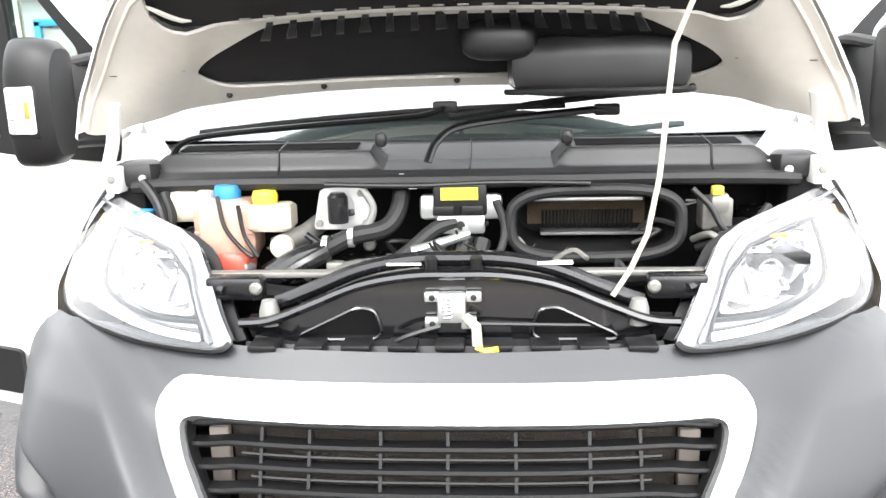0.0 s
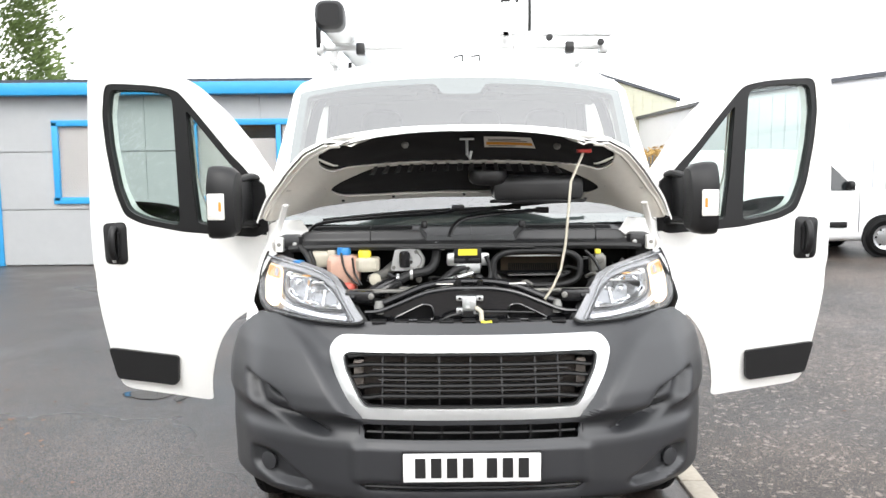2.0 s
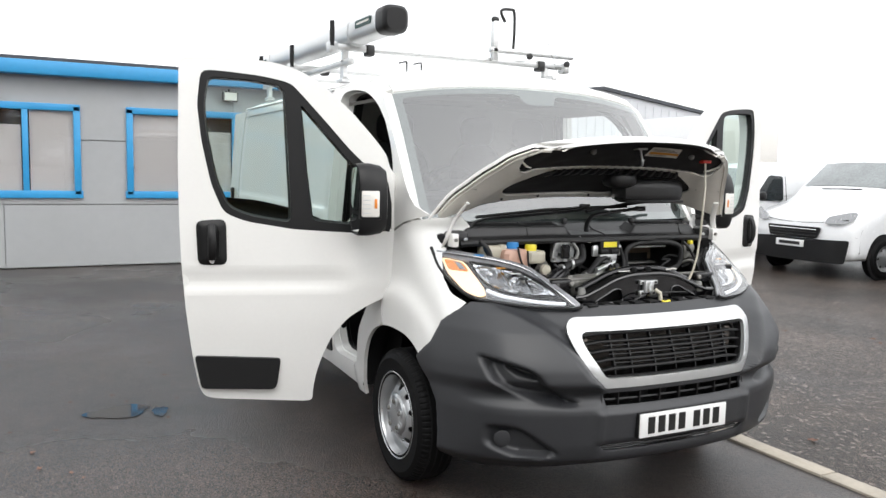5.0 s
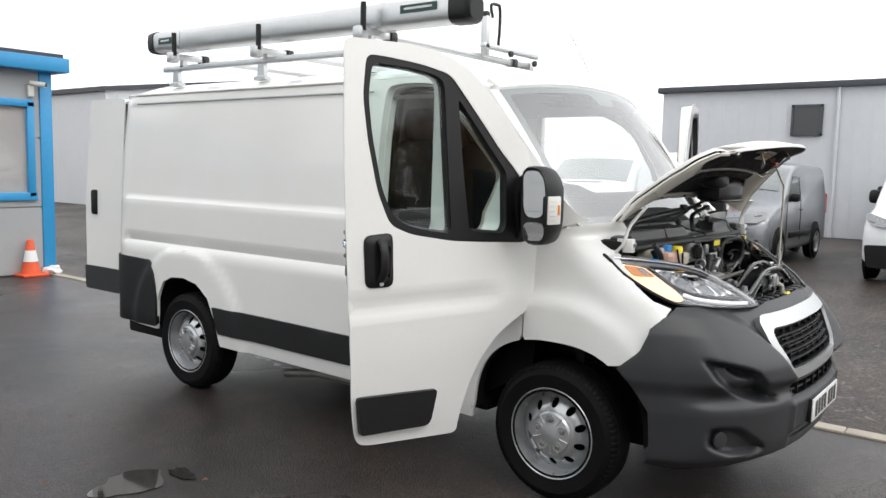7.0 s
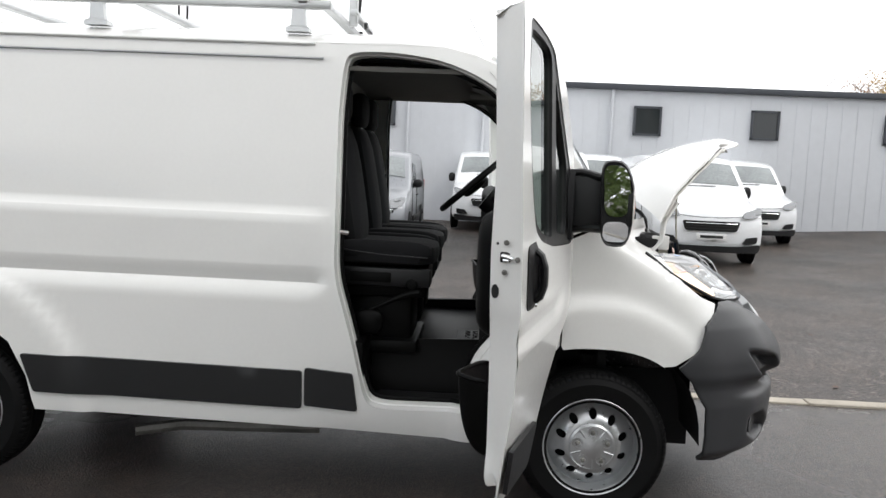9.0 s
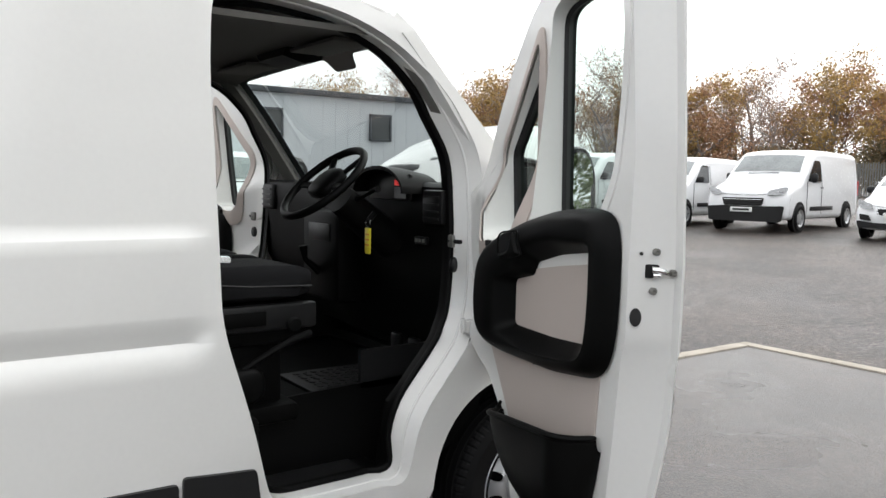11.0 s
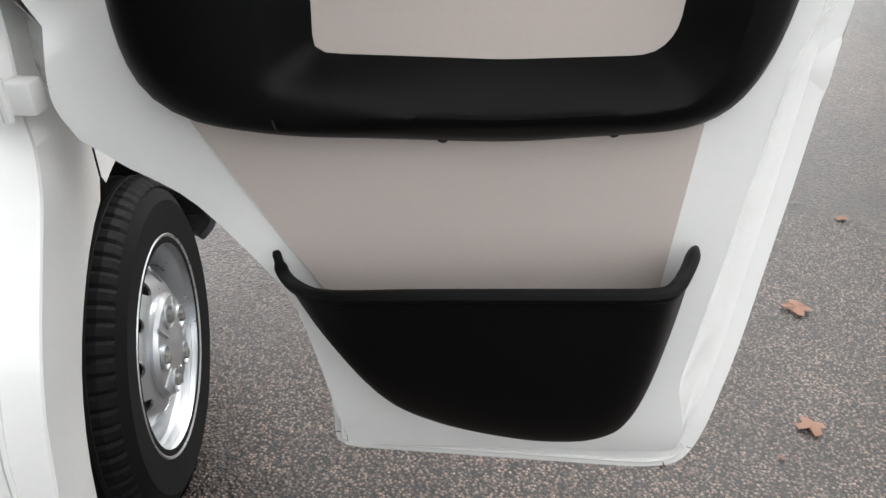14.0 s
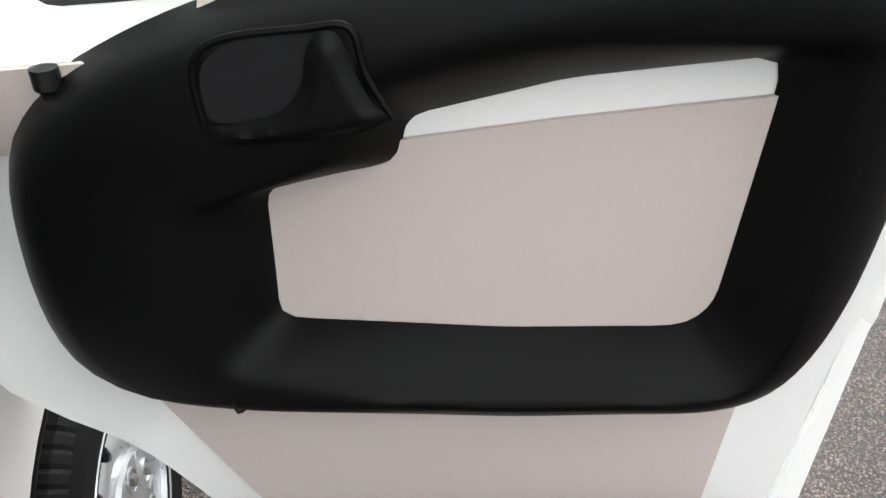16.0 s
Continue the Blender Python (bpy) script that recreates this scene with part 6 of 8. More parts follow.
# ---- roof rack and pipe tube ----
rack = thing("roof_rack", "aluminium roof rack with cross bars and black end stops", "roof rack")
for sgn in (-1, 1):
    part("side_rail", box(sgn * 0.79 - 0.02, sgn * 0.79 + 0.02, 2.25, 4.45, 2.265, 2.305, 0.005), ALU, rack)
    for y in (2.4, 3.35, 4.3):
        part("roof_foot", loft([[(sgn * 0.79 + dx * w, y + dy * l, z) for dx, dy in ((-1, -1), (1, -1), (1, 1), (-1, 1))] for z, w, l in ((2.160, 0.030, 0.055), (2.178, 0.030, 0.055), (2.190, 0.016, 0.035), (2.268, 0.016, 0.030))]), ALU, rack)
for y, z in ((2.38, 2.385), (3.3, 2.34), (4.22, 2.36)):
    part("cross_bar", box(-0.90, 0.98, y - 0.025, y + 0.025, z - 0.02, z + 0.02, 0.006), ALU, rack)
    for x in (-0.88, -0.62, 0.74, 0.96):
        part("bar_clamp", box(x - 0.028, x + 0.028, y - 0.04, y + 0.04, z - 0.045, z + 0.03, 0.01), INK if x in (-0.62, 0.74) else ALU, rack)
    part("bar_stand", box(-0.81, -0.77, y - 0.02, y + 0.02, 2.29, z), ALU, rack)
    part("bar_stand", box(0.77, 0.81, y - 0.02, y + 0.02, 2.29, z), ALU, rack)
    part("stop_post", tube([(-0.89, y - 0.03, z), (-0.89, y - 0.03, z + 0.16)], 0.017, 8), BLACK, rack, "black rubber end stop")
part("clamp_rail", box(0.28, 1.0, 2.31, 2.35, 2.44, 2.475, 0.006), ALU, rack)
part("clamp_post", box(0.30, 0.345, 2.31, 2.36, 2.38, 2.66, 0.006), ALU, rack)
part("clamp_knob", blob((0.32, 2.33, 2.67), 0.03, 0.02, 0.022, 2.5, 10), INK, rack)
part("clamp_hook", tube(spline([(0.40, 2.33, 2.66), (0.36, 2.32, 2.735), (0.44, 2.32, 2.75), (0.47, 2.32, 2.73), (0.475, 2.32, 2.6), (0.475, 2.33, 2.46)], 4), 0.011, 8), INK, rack, "black ladder clamp hook")
for x in (0.06, 0.19):
    part("ladder_stop", tube(spline([(x - 0.06, 3.3, 2.44), (x, 3.3, 2.455), (x + 0.01, 3.3, 2.44), (x + 0.01, 3.3, 2.33)], 4), 0.007, 6), INK, rack)
for x in (0.60, 0.93):
    part("clamp_bolt", lathe([(0.022, 0.0), (0.022, -0.02), (0.001, -0.022)], 14, "y"), INK, rack).location = (x, 2.31, 2.43 if x < 0.8 else 2.40)
pipe = thing("pipe_carrier", "long aluminium pipe tube with black end caps on the rack", "pipe carrier")


def pipe_ring(y, k=1.0):
    z0 = 2.475 + 0.008 * (y - 2)
    return [(-0.73 + 0.078 * k * math.copysign(abs(math.cos(t)) ** 0.6, math.cos(t)), y, z0 + 0.078 * k * math.copysign(abs(math.sin(t)) ** 0.6, math.sin(t))) for t in (2 * math.pi * i / 24 for i in range(24))]


part("tube_body", loft([pipe_ring(y) for y in (1.80, 2.6, 3.6, 4.58)]), ALU, pipe)
part("end_cap", loft([pipe_ring(1.80, 1.07), pipe_ring(1.70, 1.07), pipe_ring(1.68, 1.0), pipe_ring(1.665, 0.8)]), BLACK, pipe, "black plastic end cap")
part("end_cap", loft([pipe_ring(4.665, 0.8), pipe_ring(4.65, 1.0), pipe_ring(4.58, 1.07)]), BLACK, pipe, "black plastic end cap")
for y in (2.30, 4.26):
    part("tube_collar", loft([pipe_ring(y - 0.02, 1.06), pipe_ring(y + 0.02, 1.06)]), ALU, pipe)
for y0, y1 in ((1.88, 2.14), (4.34, 4.50)):
    lb = part("tube_label", box(-0.813, -0.8085, y0, y1, 2.47, 2.515), mat("dark_green_label", (0.02, 0.06, 0.055), 0.5), pipe, "small dark label with a plain bar")
    part("label_bar", box(-0.8145, -0.813, y0 + 0.03, y1 - 0.03, 2.488, 2.500), PAPER, lb)
part("aerial", tube([(0.3, 1.5, 2.2), (0.3, 1.66, 2.48)], 0.0018, 6), FENCE, van)

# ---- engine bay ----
# floor and firewall are near black to give the bay its depth of shade
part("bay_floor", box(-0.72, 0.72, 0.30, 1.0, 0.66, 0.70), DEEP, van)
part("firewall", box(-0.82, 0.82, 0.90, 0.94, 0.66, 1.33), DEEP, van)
both("inner_wing", lambda: box(-0.80, -0.70, 0.58, 0.92, 0.66, 1.10, 0.03), ENGINE_BLACK)
both("wing_ledge", lambda: box(-0.86, -0.70, 0.68, 0.86, 1.10, 1.16, 0.02), ENGINE_BLACK)
both("hinge_bracket", lambda: box(-0.87, -0.78, 0.70, 0.86, 1.12, 1.29, 0.02), DEEP)
part("engine_block", blob((-0.03, 0.68, 0.92), 0.30, 0.16, 0.15, 4), ALU_ENGINE, van, "dull cast engine block")
part("engine_cover", blob((-0.12, 0.60, 1.03), 0.20, 0.10, 0.06, 4), ENGINE_BLACK, van)
part("gearbox", blob((-0.18, 0.50, 1.04), 0.11, 0.06, 0.06, 3), ALU_ENGINE, van)
# coolant tank, fluid reservoir, filler
tank = part("coolant_tank", blob((-0.545, 0.62, 1.155), 0.072, 0.06, 0.072, 7), PINK, van, "pinkish coolant tank with blue cap")
part("tank_foot", blob((-0.53, 0.60, 1.075), 0.045, 0.05, 0.04, 3), mat("coolant_red", (0.55, 0.10, 0.07), 0.35, vary=0.2, big=8), tank)
part("tank_rib", box(-0.615, -0.475, 0.565, 0.575, 1.148, 1.156, 0.003), PINK, tank)
part("cap", lathe([(0.030, 1.222), (0.032, 1.245), (0.028, 1.258), (0.001, 1.26)], 20, "z"), BLUE_CAP, tank, "blue screw cap").location = (-0.545, 0.62, 0)
part("filler_block", blob((-0.65, 0.66, 1.205), 0.05, 0.05, 0.036, 7), CREAM, van)
part("filler_block", blob((-0.60, 0.64, 1.222), 0.022, 0.03, 0.024, 7), CREAM, van)
part("washer_cap", lathe([(0.024, 0), (0.026, 0.018), (0.001, 0.022)], 18, "z"), BLUE_CAP, van, "dark blue washer cap").location = (-0.745, 0.60, 1.185)
res = part("brake_reservoir", blob((-0.435, 0.60, 1.185), 0.052, 0.045, 0.032, 8), CREAM, van, "cream brake-fluid reservoir with yellow cap")
part("cap", lathe([(0.028, 1.215), (0.030, 1.235), (0.026, 1.246), (0.001, 1.248)], 20, "z"), YELLOW, res, "yellow cap").location = (-0.45, 0.60, 0)
part("master_cylinder", tube([(-0.42, 0.56, 1.12), (-0.36, 0.62, 1.14), (-0.30, 0.80, 1.18)], 0.024, 12), ALU_ENGINE, van)
part("pump_cap", lathe([(0.026, 0), (0.026, -0.02), (0.001, -0.024)], 18, "y"), CREAM, van).location = (-0.40, 0.55, 1.125)
part("pump_bracket", box(-0.30, -0.235, 0.60, 0.66, 1.17, 1.25, 0.01), ALU, van)
part("pump_bracket", box(-0.315, -0.22, 0.59, 0.605, 1.165, 1.20, 0.005), ENGINE_BLACK, van)
# control unit with yellow label
ecu = part("control_unit", box(-0.052, 0.07, 0.555, 0.62, 1.188, 1.262, 0.006), BLACK, van, "black control unit with yellow label")
part("unit_label", box(-0.034, 0.05, 0.5535, 0.5555, 1.225, 1.253), YELLOW, ecu, "blank yellow label")
for x in (-0.03, 0.035):
    part("connector", box(x - 0.022, x + 0.026, 0.548, 0.558, 1.190, 1.212, 0.003), BLACK, ecu)
part("unit_bracket", box(-0.085, 0.105, 0.575, 0.60, 1.175, 1.235, 0.012), ALU, van, "bare alloy bracket")
part("unit_bracket", box(-0.045, 0.065, 0.565, 0.575, 1.145, 1.192, 0.006), ALU, van)
part("bracket_bolt", lathe([(0.010, 0), (0.010, -0.006), (0.001, -0.007)], 12, "y"), INK, van).location = (0.01, 0.565, 1.165)
# oval air duct
def oval(cx, cz, a, b, y, n=40, p=3.2):
    return [(cx + a * math.copysign(abs(math.cos(t)) ** (2 / p), math.cos(t)), y, cz + b * math.copysign(abs(math.sin(t)) ** (2 / p), math.sin(t))) for t in (2 * math.pi * i / n for i in range(n))]


duct = part("air_filter_box", loft([oval(0.315, 1.165, 0.185, 0.072, 0.575), oval(0.315, 1.165, 0.178, 0.068, 0.62), oval(0.315, 1.165, 0.17, 0.064, 0.78)], caps=False), BLACK, van, "oval air filter duct with rubber rim")
part("duct_rim", tube(oval(0.315, 1.165, 0.192, 0.078, 0.57), 0.014, 10, closed=True), RUBBER, duct, "thick grey-black rubber rim")
part("filter_element", box(0.17, 0.46, 0.76, 0.775, 1.13, 1.225), mat("filter_paper", (0.10, 0.075, 0.05), 0.9, bump=0.9, scale=200, vary=0.4, fine=0.003), duct, "dirty brown filter element")
part("duct_bar", box(0.165, 0.425, 0.60, 0.61, 1.212, 1.221, 0.002), ALU, duct)
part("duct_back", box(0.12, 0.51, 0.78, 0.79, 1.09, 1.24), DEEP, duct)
# hoses and pipes
for pts, r, mt in ((((-0.42, 0.50, 1.065), (-0.36, 0.52, 1.10), (-0.30, 0.54, 1.115)), 0.026, ENGINE_BLACK),
                   (((-0.30, 0.545, 1.115), (-0.24, 0.55, 1.145), (-0.165, 0.57, 1.16), (-0.135, 0.60, 1.20), (-0.13, 0.64, 1.26)), 0.021, RUBBER),
                   (((-0.19, 0.54, 1.06), (-0.12, 0.55, 1.10), (-0.05, 0.57, 1.155), (0.0, 0.58, 1.17)), 0.018, RUBBER),
                   (((-0.10, 0.52, 1.115), (-0.04, 0.53, 1.13), (0.03, 0.545, 1.15)), 0.011, ALU),
                   (((0.0, 0.54, 1.04), (0.005, 0.55, 1.09), (0.02, 0.57, 1.14)), 0.02, RUBBER),
                   (((0.045, 0.54, 1.04), (0.05, 0.55, 1.09), (0.06, 0.57, 1.13)), 0.02, RUBBER),
                   (((-0.55, 0.56, 1.24), (-0.535, 0.55, 1.17), (-0.50, 0.55, 1.12), (-0.47, 0.54, 1.10)), 0.005, INK),
                   (((-0.50, 0.55, 1.22), (-0.49, 0.55, 1.15), (-0.46, 0.545, 1.10)), 0.005, INK),
                   (((-0.60, 0.52, 1.08), (-0.50, 0.47, 1.05), (-0.42, 0.46, 1.04), (-0.30, 0.48, 1.02)), 0.018, RUBBER),
                   (((0.10, 0.46, 1.05), (0.3, 0.45, 1.06), (0.5, 0.47, 1.07), (0.6, 0.52, 1.10)), 0.014, RUBBER),
                   (((0.54, 0.60, 1.12), (0.57, 0.56, 1.14), (0.60, 0.55, 1.11), (0.62, 0.58, 1.06)), 0.008, ALU_ENGINE),
                   (((-0.74, 0.60, 1.27), (-0.70, 0.58, 1.22), (-0.68, 0.57, 1.14), (-0.64, 0.55, 1.06)), 0.012, INK),
                   (((0.30, 0.55, 1.26), (0.10, 0.56, 1.263), (-0.10, 0.56, 1.258), (-0.3, 0.57, 1.262)), 0.006, INK)):
    part("hose", tube(spline(pts, 5), r, 10), mt, van)
for p, d in (((-0.30, 0.545, 1.117), 0.029), ((-0.24, 0.55, 1.146), 0.025), ((-0.13, 0.635, 1.25), 0.026), ((-0.155, 0.545, 1.08), 0.022), ((0.02, 0.57, 1.14), 0.024)):
    part("hose_clamp", lathe([(d, -0.006), (d + 0.002, -0.006), (d + 0.002, 0.006), (d, 0.006)], 16, "x"), ALU, van).location = p
# thin looms, unions and brackets across the bay
rng = random.Random(3)
for i in range(22):
    x = rng.uniform(-0.66, 0.60)
    z = rng.uniform(1.03, 1.15)
    y = rng.uniform(0.52, 0.62)
    pts = [(x, y, z)]
    for _ in range(4):
        q = pts[-1]
        pts.append((q[0] + rng.uniform(-0.05, 0.07), min(0.66, max(0.48, q[1] + rng.uniform(-0.03, 0.03))), min(1.2, max(1.0, q[2] + rng.uniform(-0.05, 0.05)))))
    part("wiring_loom", tube(spline(pts, 4), rng.choice((0.003, 0.0045, 0.006)), 6), rng.choice((INK, RUBBER, INK, ALU_ENGINE)), van)
for i in range(16):
    x, y, z = rng.uniform(-0.50, 0.12), rng.uniform(0.54, 0.64), rng.uniform(1.02, 1.13)
    r = rng.uniform(0.008, 0.02)
    part("union", moved(lathe([(r * 0.7, -r), (r, -r * 0.8), (r, r * 0.5), (r * 0.6, r * 0.7), (r * 0.6, r * 1.4), (0.001, r * 1.5)], 10, "y"), Matrix.Translation((x, y, z)) @ Matrix.Rotation(rng.uniform(-1, 1), 4, "Z")), rng.choice((ALU_ENGINE, ALU_ENGINE, INK, ALU)), van)
for i in range(9):
    x, z = -0.28 + i * 0.05 + rng.uniform(-0.02, 0.02), rng.uniform(1.0, 1.08)
    part("casting_rib", box(x, x + rng.uniform(0.02, 0.05), 0.50, 0.53, z, z + rng.uniform(0.02, 0.05), 0.006), ALU_ENGINE, van)
for i in range(10):
    x = -0.74 + i * 0.16
    part("seal_clip", box(x - 0.009, x + 0.009, 0.588 + 0.10 * (abs(x) / 0.85) ** 2.4, 0.60 + 0.10 * (abs(x) / 0.85) ** 2.4, 1.246, 1.258, 0.002), PAPER if i % 3 == 1 else INK, van)
# pumps, pipes and brackets between the tanks and the duct
bracket = part("alloy_bracket", sheet(rounded([(-0.335, 1.155), (-0.205, 1.155), (-0.195, 1.215), (-0.225, 1.255), (-0.315, 1.25)], 0.012, 3), lambda x, z: (x, 0.585, z), 0.03, 0.012, [rounded([(-0.30, 1.185), (-0.235, 1.185), (-0.24, 1.23), (-0.29, 1.23)], 0.01, 3)]), ALU, van, "bare alloy bracket with a window")
for x, z in ((-0.32, 1.17), (-0.21, 1.17), (-0.22, 1.24)):
    part("bolt_head", lathe([(0.009, 0), (0.009, -0.007), (0.001, -0.008)], 6, "y"), FENCE, bracket).location = (x, 0.584, z)
part("coil", lathe([(0.022, -0.03), (0.024, -0.02), (0.024, 0.03), (0.016, 0.04)], 18, "z"), ENGINE_BLACK, van).location = (-0.27, 0.56, 1.205)
for pts, r, mt in ((((-0.215, 0.575, 1.25), (-0.19, 0.565, 1.21), (-0.205, 0.56, 1.17), (-0.25, 0.56, 1.15)), 0.009, FENCE),
                   (((-0.345, 0.55, 1.15), (-0.31, 0.545, 1.13), (-0.28, 0.54, 1.145)), 0.008, ENGINE_BLACK),
                   (((-0.46, 0.54, 1.04), (-0.40, 0.50, 1.06), (-0.34, 0.50, 1.09), (-0.29, 0.52, 1.115)), 0.020, ENGINE_BLACK),
                   (((-0.16, 0.52, 1.03), (-0.09, 0.53, 1.08), (-0.03, 0.55, 1.13)), 0.014, ALU_ENGINE),
                   (((0.07, 0.53, 1.07), (0.10, 0.55, 1.11), (0.11, 0.57, 1.16), (0.09, 0.58, 1.22)), 0.010, RUBBER),
                   (((0.53, 0.58, 1.24), (0.57, 0.57, 1.20), (0.60, 0.56, 1.15), (0.66, 0.55, 1.12)), 0.007, INK),
                   (((0.55, 0.60, 1.10), (0.60, 0.57, 1.13), (0.66, 0.56, 1.16), (0.70, 0.58, 1.20)), 0.010, RUBBER),
                   (((-0.70, 0.62, 1.24), (-0.68, 0.60, 1.18), (-0.70, 0.58, 1.12)), 0.014, RUBBER)):
    part("hose", tube(spline(pts, 5), r, 10), mt, van)
for k in range(7):
    a = k / 6
    part("hose_fitting", lathe([(0.017, -0.003), (0.019, 0), (0.017, 0.003)], 14, "x"), ALU, van).location = (-0.12 + 0.05 * a, 0.53 + 0.01 * a, 1.07 + 0.035 * a)
for k in range(26):
    part("filter_tooth", box(0.205 + k * 0.0088, 0.210 + k * 0.0088, 0.752, 0.760, 1.128 - 0.010 * (k % 3), 1.165, 0.0), DEEP, duct)
part("duct_ledge", box(0.20, 0.45, 0.70, 0.76, 1.112, 1.120, 0.002), FENCE, duct)
part("valve_block", box(0.56, 0.63, 0.60, 0.66, 1.14, 1.215, 0.008), ALU_ENGINE, van)
# fuse box side
part("fuse_box", box(0.58, 0.70, 0.55, 0.72, 1.05, 1.15, 0.01), BLACK, van)
part("sensor", blob((0.595, 0.60, 1.205), 0.022, 0.022, 0.022, 5, 8), ALU_ENGINE, van)
part("sensor_plug", box(0.575, 0.60, 0.575, 0.60, 1.225, 1.245, 0.004), YELLOW, van)
part("battery_cover", box(0.62, 0.74, 0.42, 0.54, 1.10, 1.125, 0.006), BLACK, van)
for sgn in (-1, 1):
    part("lamp_sticker", box(sgn * 0.63 - 0.03, sgn * 0.63 + 0.03, 0.43, 0.49, 1.126, 1.129), PAPER, van, "small white sticker")
    part("lamp_sticker", box(sgn * 0.69 - 0.018, sgn * 0.69 + 0.018, 0.47, 0.50, 1.15, 1.153), ORANGE, van, "small orange sticker")
    part("lamp_bracket", box(sgn * 0.45 - 0.06, sgn * 0.45 + 0.06, 0.325, 0.37, 1.055, 1.105, 0.01), ENGINE_BLACK, van)
    part("bracket_bolt", lathe([(0.013, 0), (0.013, -0.008), (0.008, -0.012), (0.001, -0.012)], 12, "y"), ALU_ENGINE, van).location = (sgn * 0.40, 0.322, 1.085)
    part("lamp_bracket", tube([(sgn * 0.46, 0.33, 1.08), (sgn * 0.56, 0.40, 1.10), (sgn * 0.64, 0.46, 1.12)], 0.02, 8, flat=0.6), ENGINE_BLACK, van)
    part("buffer", lathe([(0.022, 1.02), (0.020, 1.05), (0.014, 1.07), (0.001, 1.072)], 16, "z"), FENCE, van, "grey rubber bonnet buffer").location = (sgn * 0.365, 0.285, 0)
part("slam_support", box(-0.62, 0.62, 0.40, 0.43, 1.085, 1.098, 0.004), ALU_ENGINE, van)
# arched front cross member
ARCH_T = spline([(-0.42, 1.025), (-0.36, 1.03), (-0.28, 1.06), (-0.18, 1.10), (-0.08, 1.118), (0.01, 1.12), (0.10, 1.118), (0.20, 1.10), (0.30, 1.06), (0.38, 1.03), (0.44, 1.025)], 4)
ARCH_B = [(0.42, 0.975), (-0.40, 0.975)]
tri_l = rounded([(-0.30, 0.995), (-0.15, 0.995), (-0.135, 1.01), (-0.15, 1.055), (-0.185, 1.06), (-0.30, 1.005)], 0.012, 3)
tri_r = rounded([(0.32, 0.995), (0.17, 0.995), (0.155, 1.01), (0.17, 1.055), (0.205, 1.06), (0.32, 1.005)], 0.012, 3)
cross = part("cross_member", sheet([(x, z) for x, z in ARCH_T] + ARCH_B, lambda x, z: (x, 0.265 + 0.03 * smooth01(0.3, 0.42, abs(x)), z), 0.03, 0.02, [tri_l, tri_r]), mat("gloss_black_paint", (0.006, 0.006, 0.007), 0.14, coat=0.7, vary=0.2), van, "gloss black arched front cross member")
part("cross_flange", tube([(x, 0.262, z + 0.004) for x, z in ARCH_T], 0.010, 8), cross.data.materials[0], cross)
part("cross_tube", tube([(x, 0.33, z + 0.022) for x, z in ARCH_T[4:-4]], 0.016, 10), ENGINE_BLACK, van)
# dark sheet added behind the openings in place of the shade there
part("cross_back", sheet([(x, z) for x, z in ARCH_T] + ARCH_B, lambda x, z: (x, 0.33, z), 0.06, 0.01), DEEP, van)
for pl in (tri_l, tri_r):
    part("opening_rim", tube([(x, 0.262, z) for x, z in pl], 0.004, 6, closed=True), cross.data.materials[0], cross)
for x in (-0.13, 0.17):
    part("tape_mark", box(x, x + 0.07, 0.312, 0.33, 1.132, 1.137), PAPER, van)
for x in (-0.04, 0.05):
    part("top_clip", tube([(x, 0.31, 1.12), (x, 0.305, 1.15)], 0.012, 8), INK, van)
latch = part("bonnet_latch", box(-0.025, 0.03, 0.235, 0.262, 1.035, 1.095, 0.006), ALU, van, "zinc bonnet latch with yellow release tag")
for x0, x1, z0, z1 in ((-0.05, -0.02, 1.075, 1.095), (0.03, 0.06, 1.075, 1.095), (-0.05, -0.02, 1.02, 1.045), (0.02, 0.05, 1.02, 1.045)):
    part("latch_plate", box(x0, x1, 0.245, 0.26, z0, z1, 0.003), ALU, latch)
    part("latch_bolt", lathe([(0.006, 0), (0.006, -0.005), (0.001, -0.006)], 10, "y"), INK, latch).location = ((x0 + x1) / 2, 0.245, (z0 + z1) / 2)
part("latch_spring", tube([(-0.005 + 0.008 * math.cos(t), 0.228 + 0.006 * math.sin(t), 1.045 + t * 0.0012) for t in np.linspace(0, 36, 90)], 0.002, 5), ALU, latch)
part("release_lever", tube([(0.03, 0.23, 1.05), (0.05, 0.215, 1.035), (0.052, 0.21, 1.0)], 0.010, 8), CREAM, latch)
part("release_tag", tube([(0.052, 0.205, 0.998), (0.07, 0.195, 0.994), (0.09, 0.19, 1.0)], 0.010, 8, flat=0.6), YELLOW, latch, "yellow release tag")
part("release_cable", tube(spline([(-0.02, 0.235, 1.03), (-0.07, 0.22, 1.02), (-0.11, 0.225, 1.0), (-0.12, 0.24, 0.97)], 4), 0.005, 6), INK, van)
part("release_cable", tube([(0.05, 0.245, 1.032), (0.18, 0.25, 1.028), (0.30, 0.27, 1.02)], 0.004, 6), INK, van)
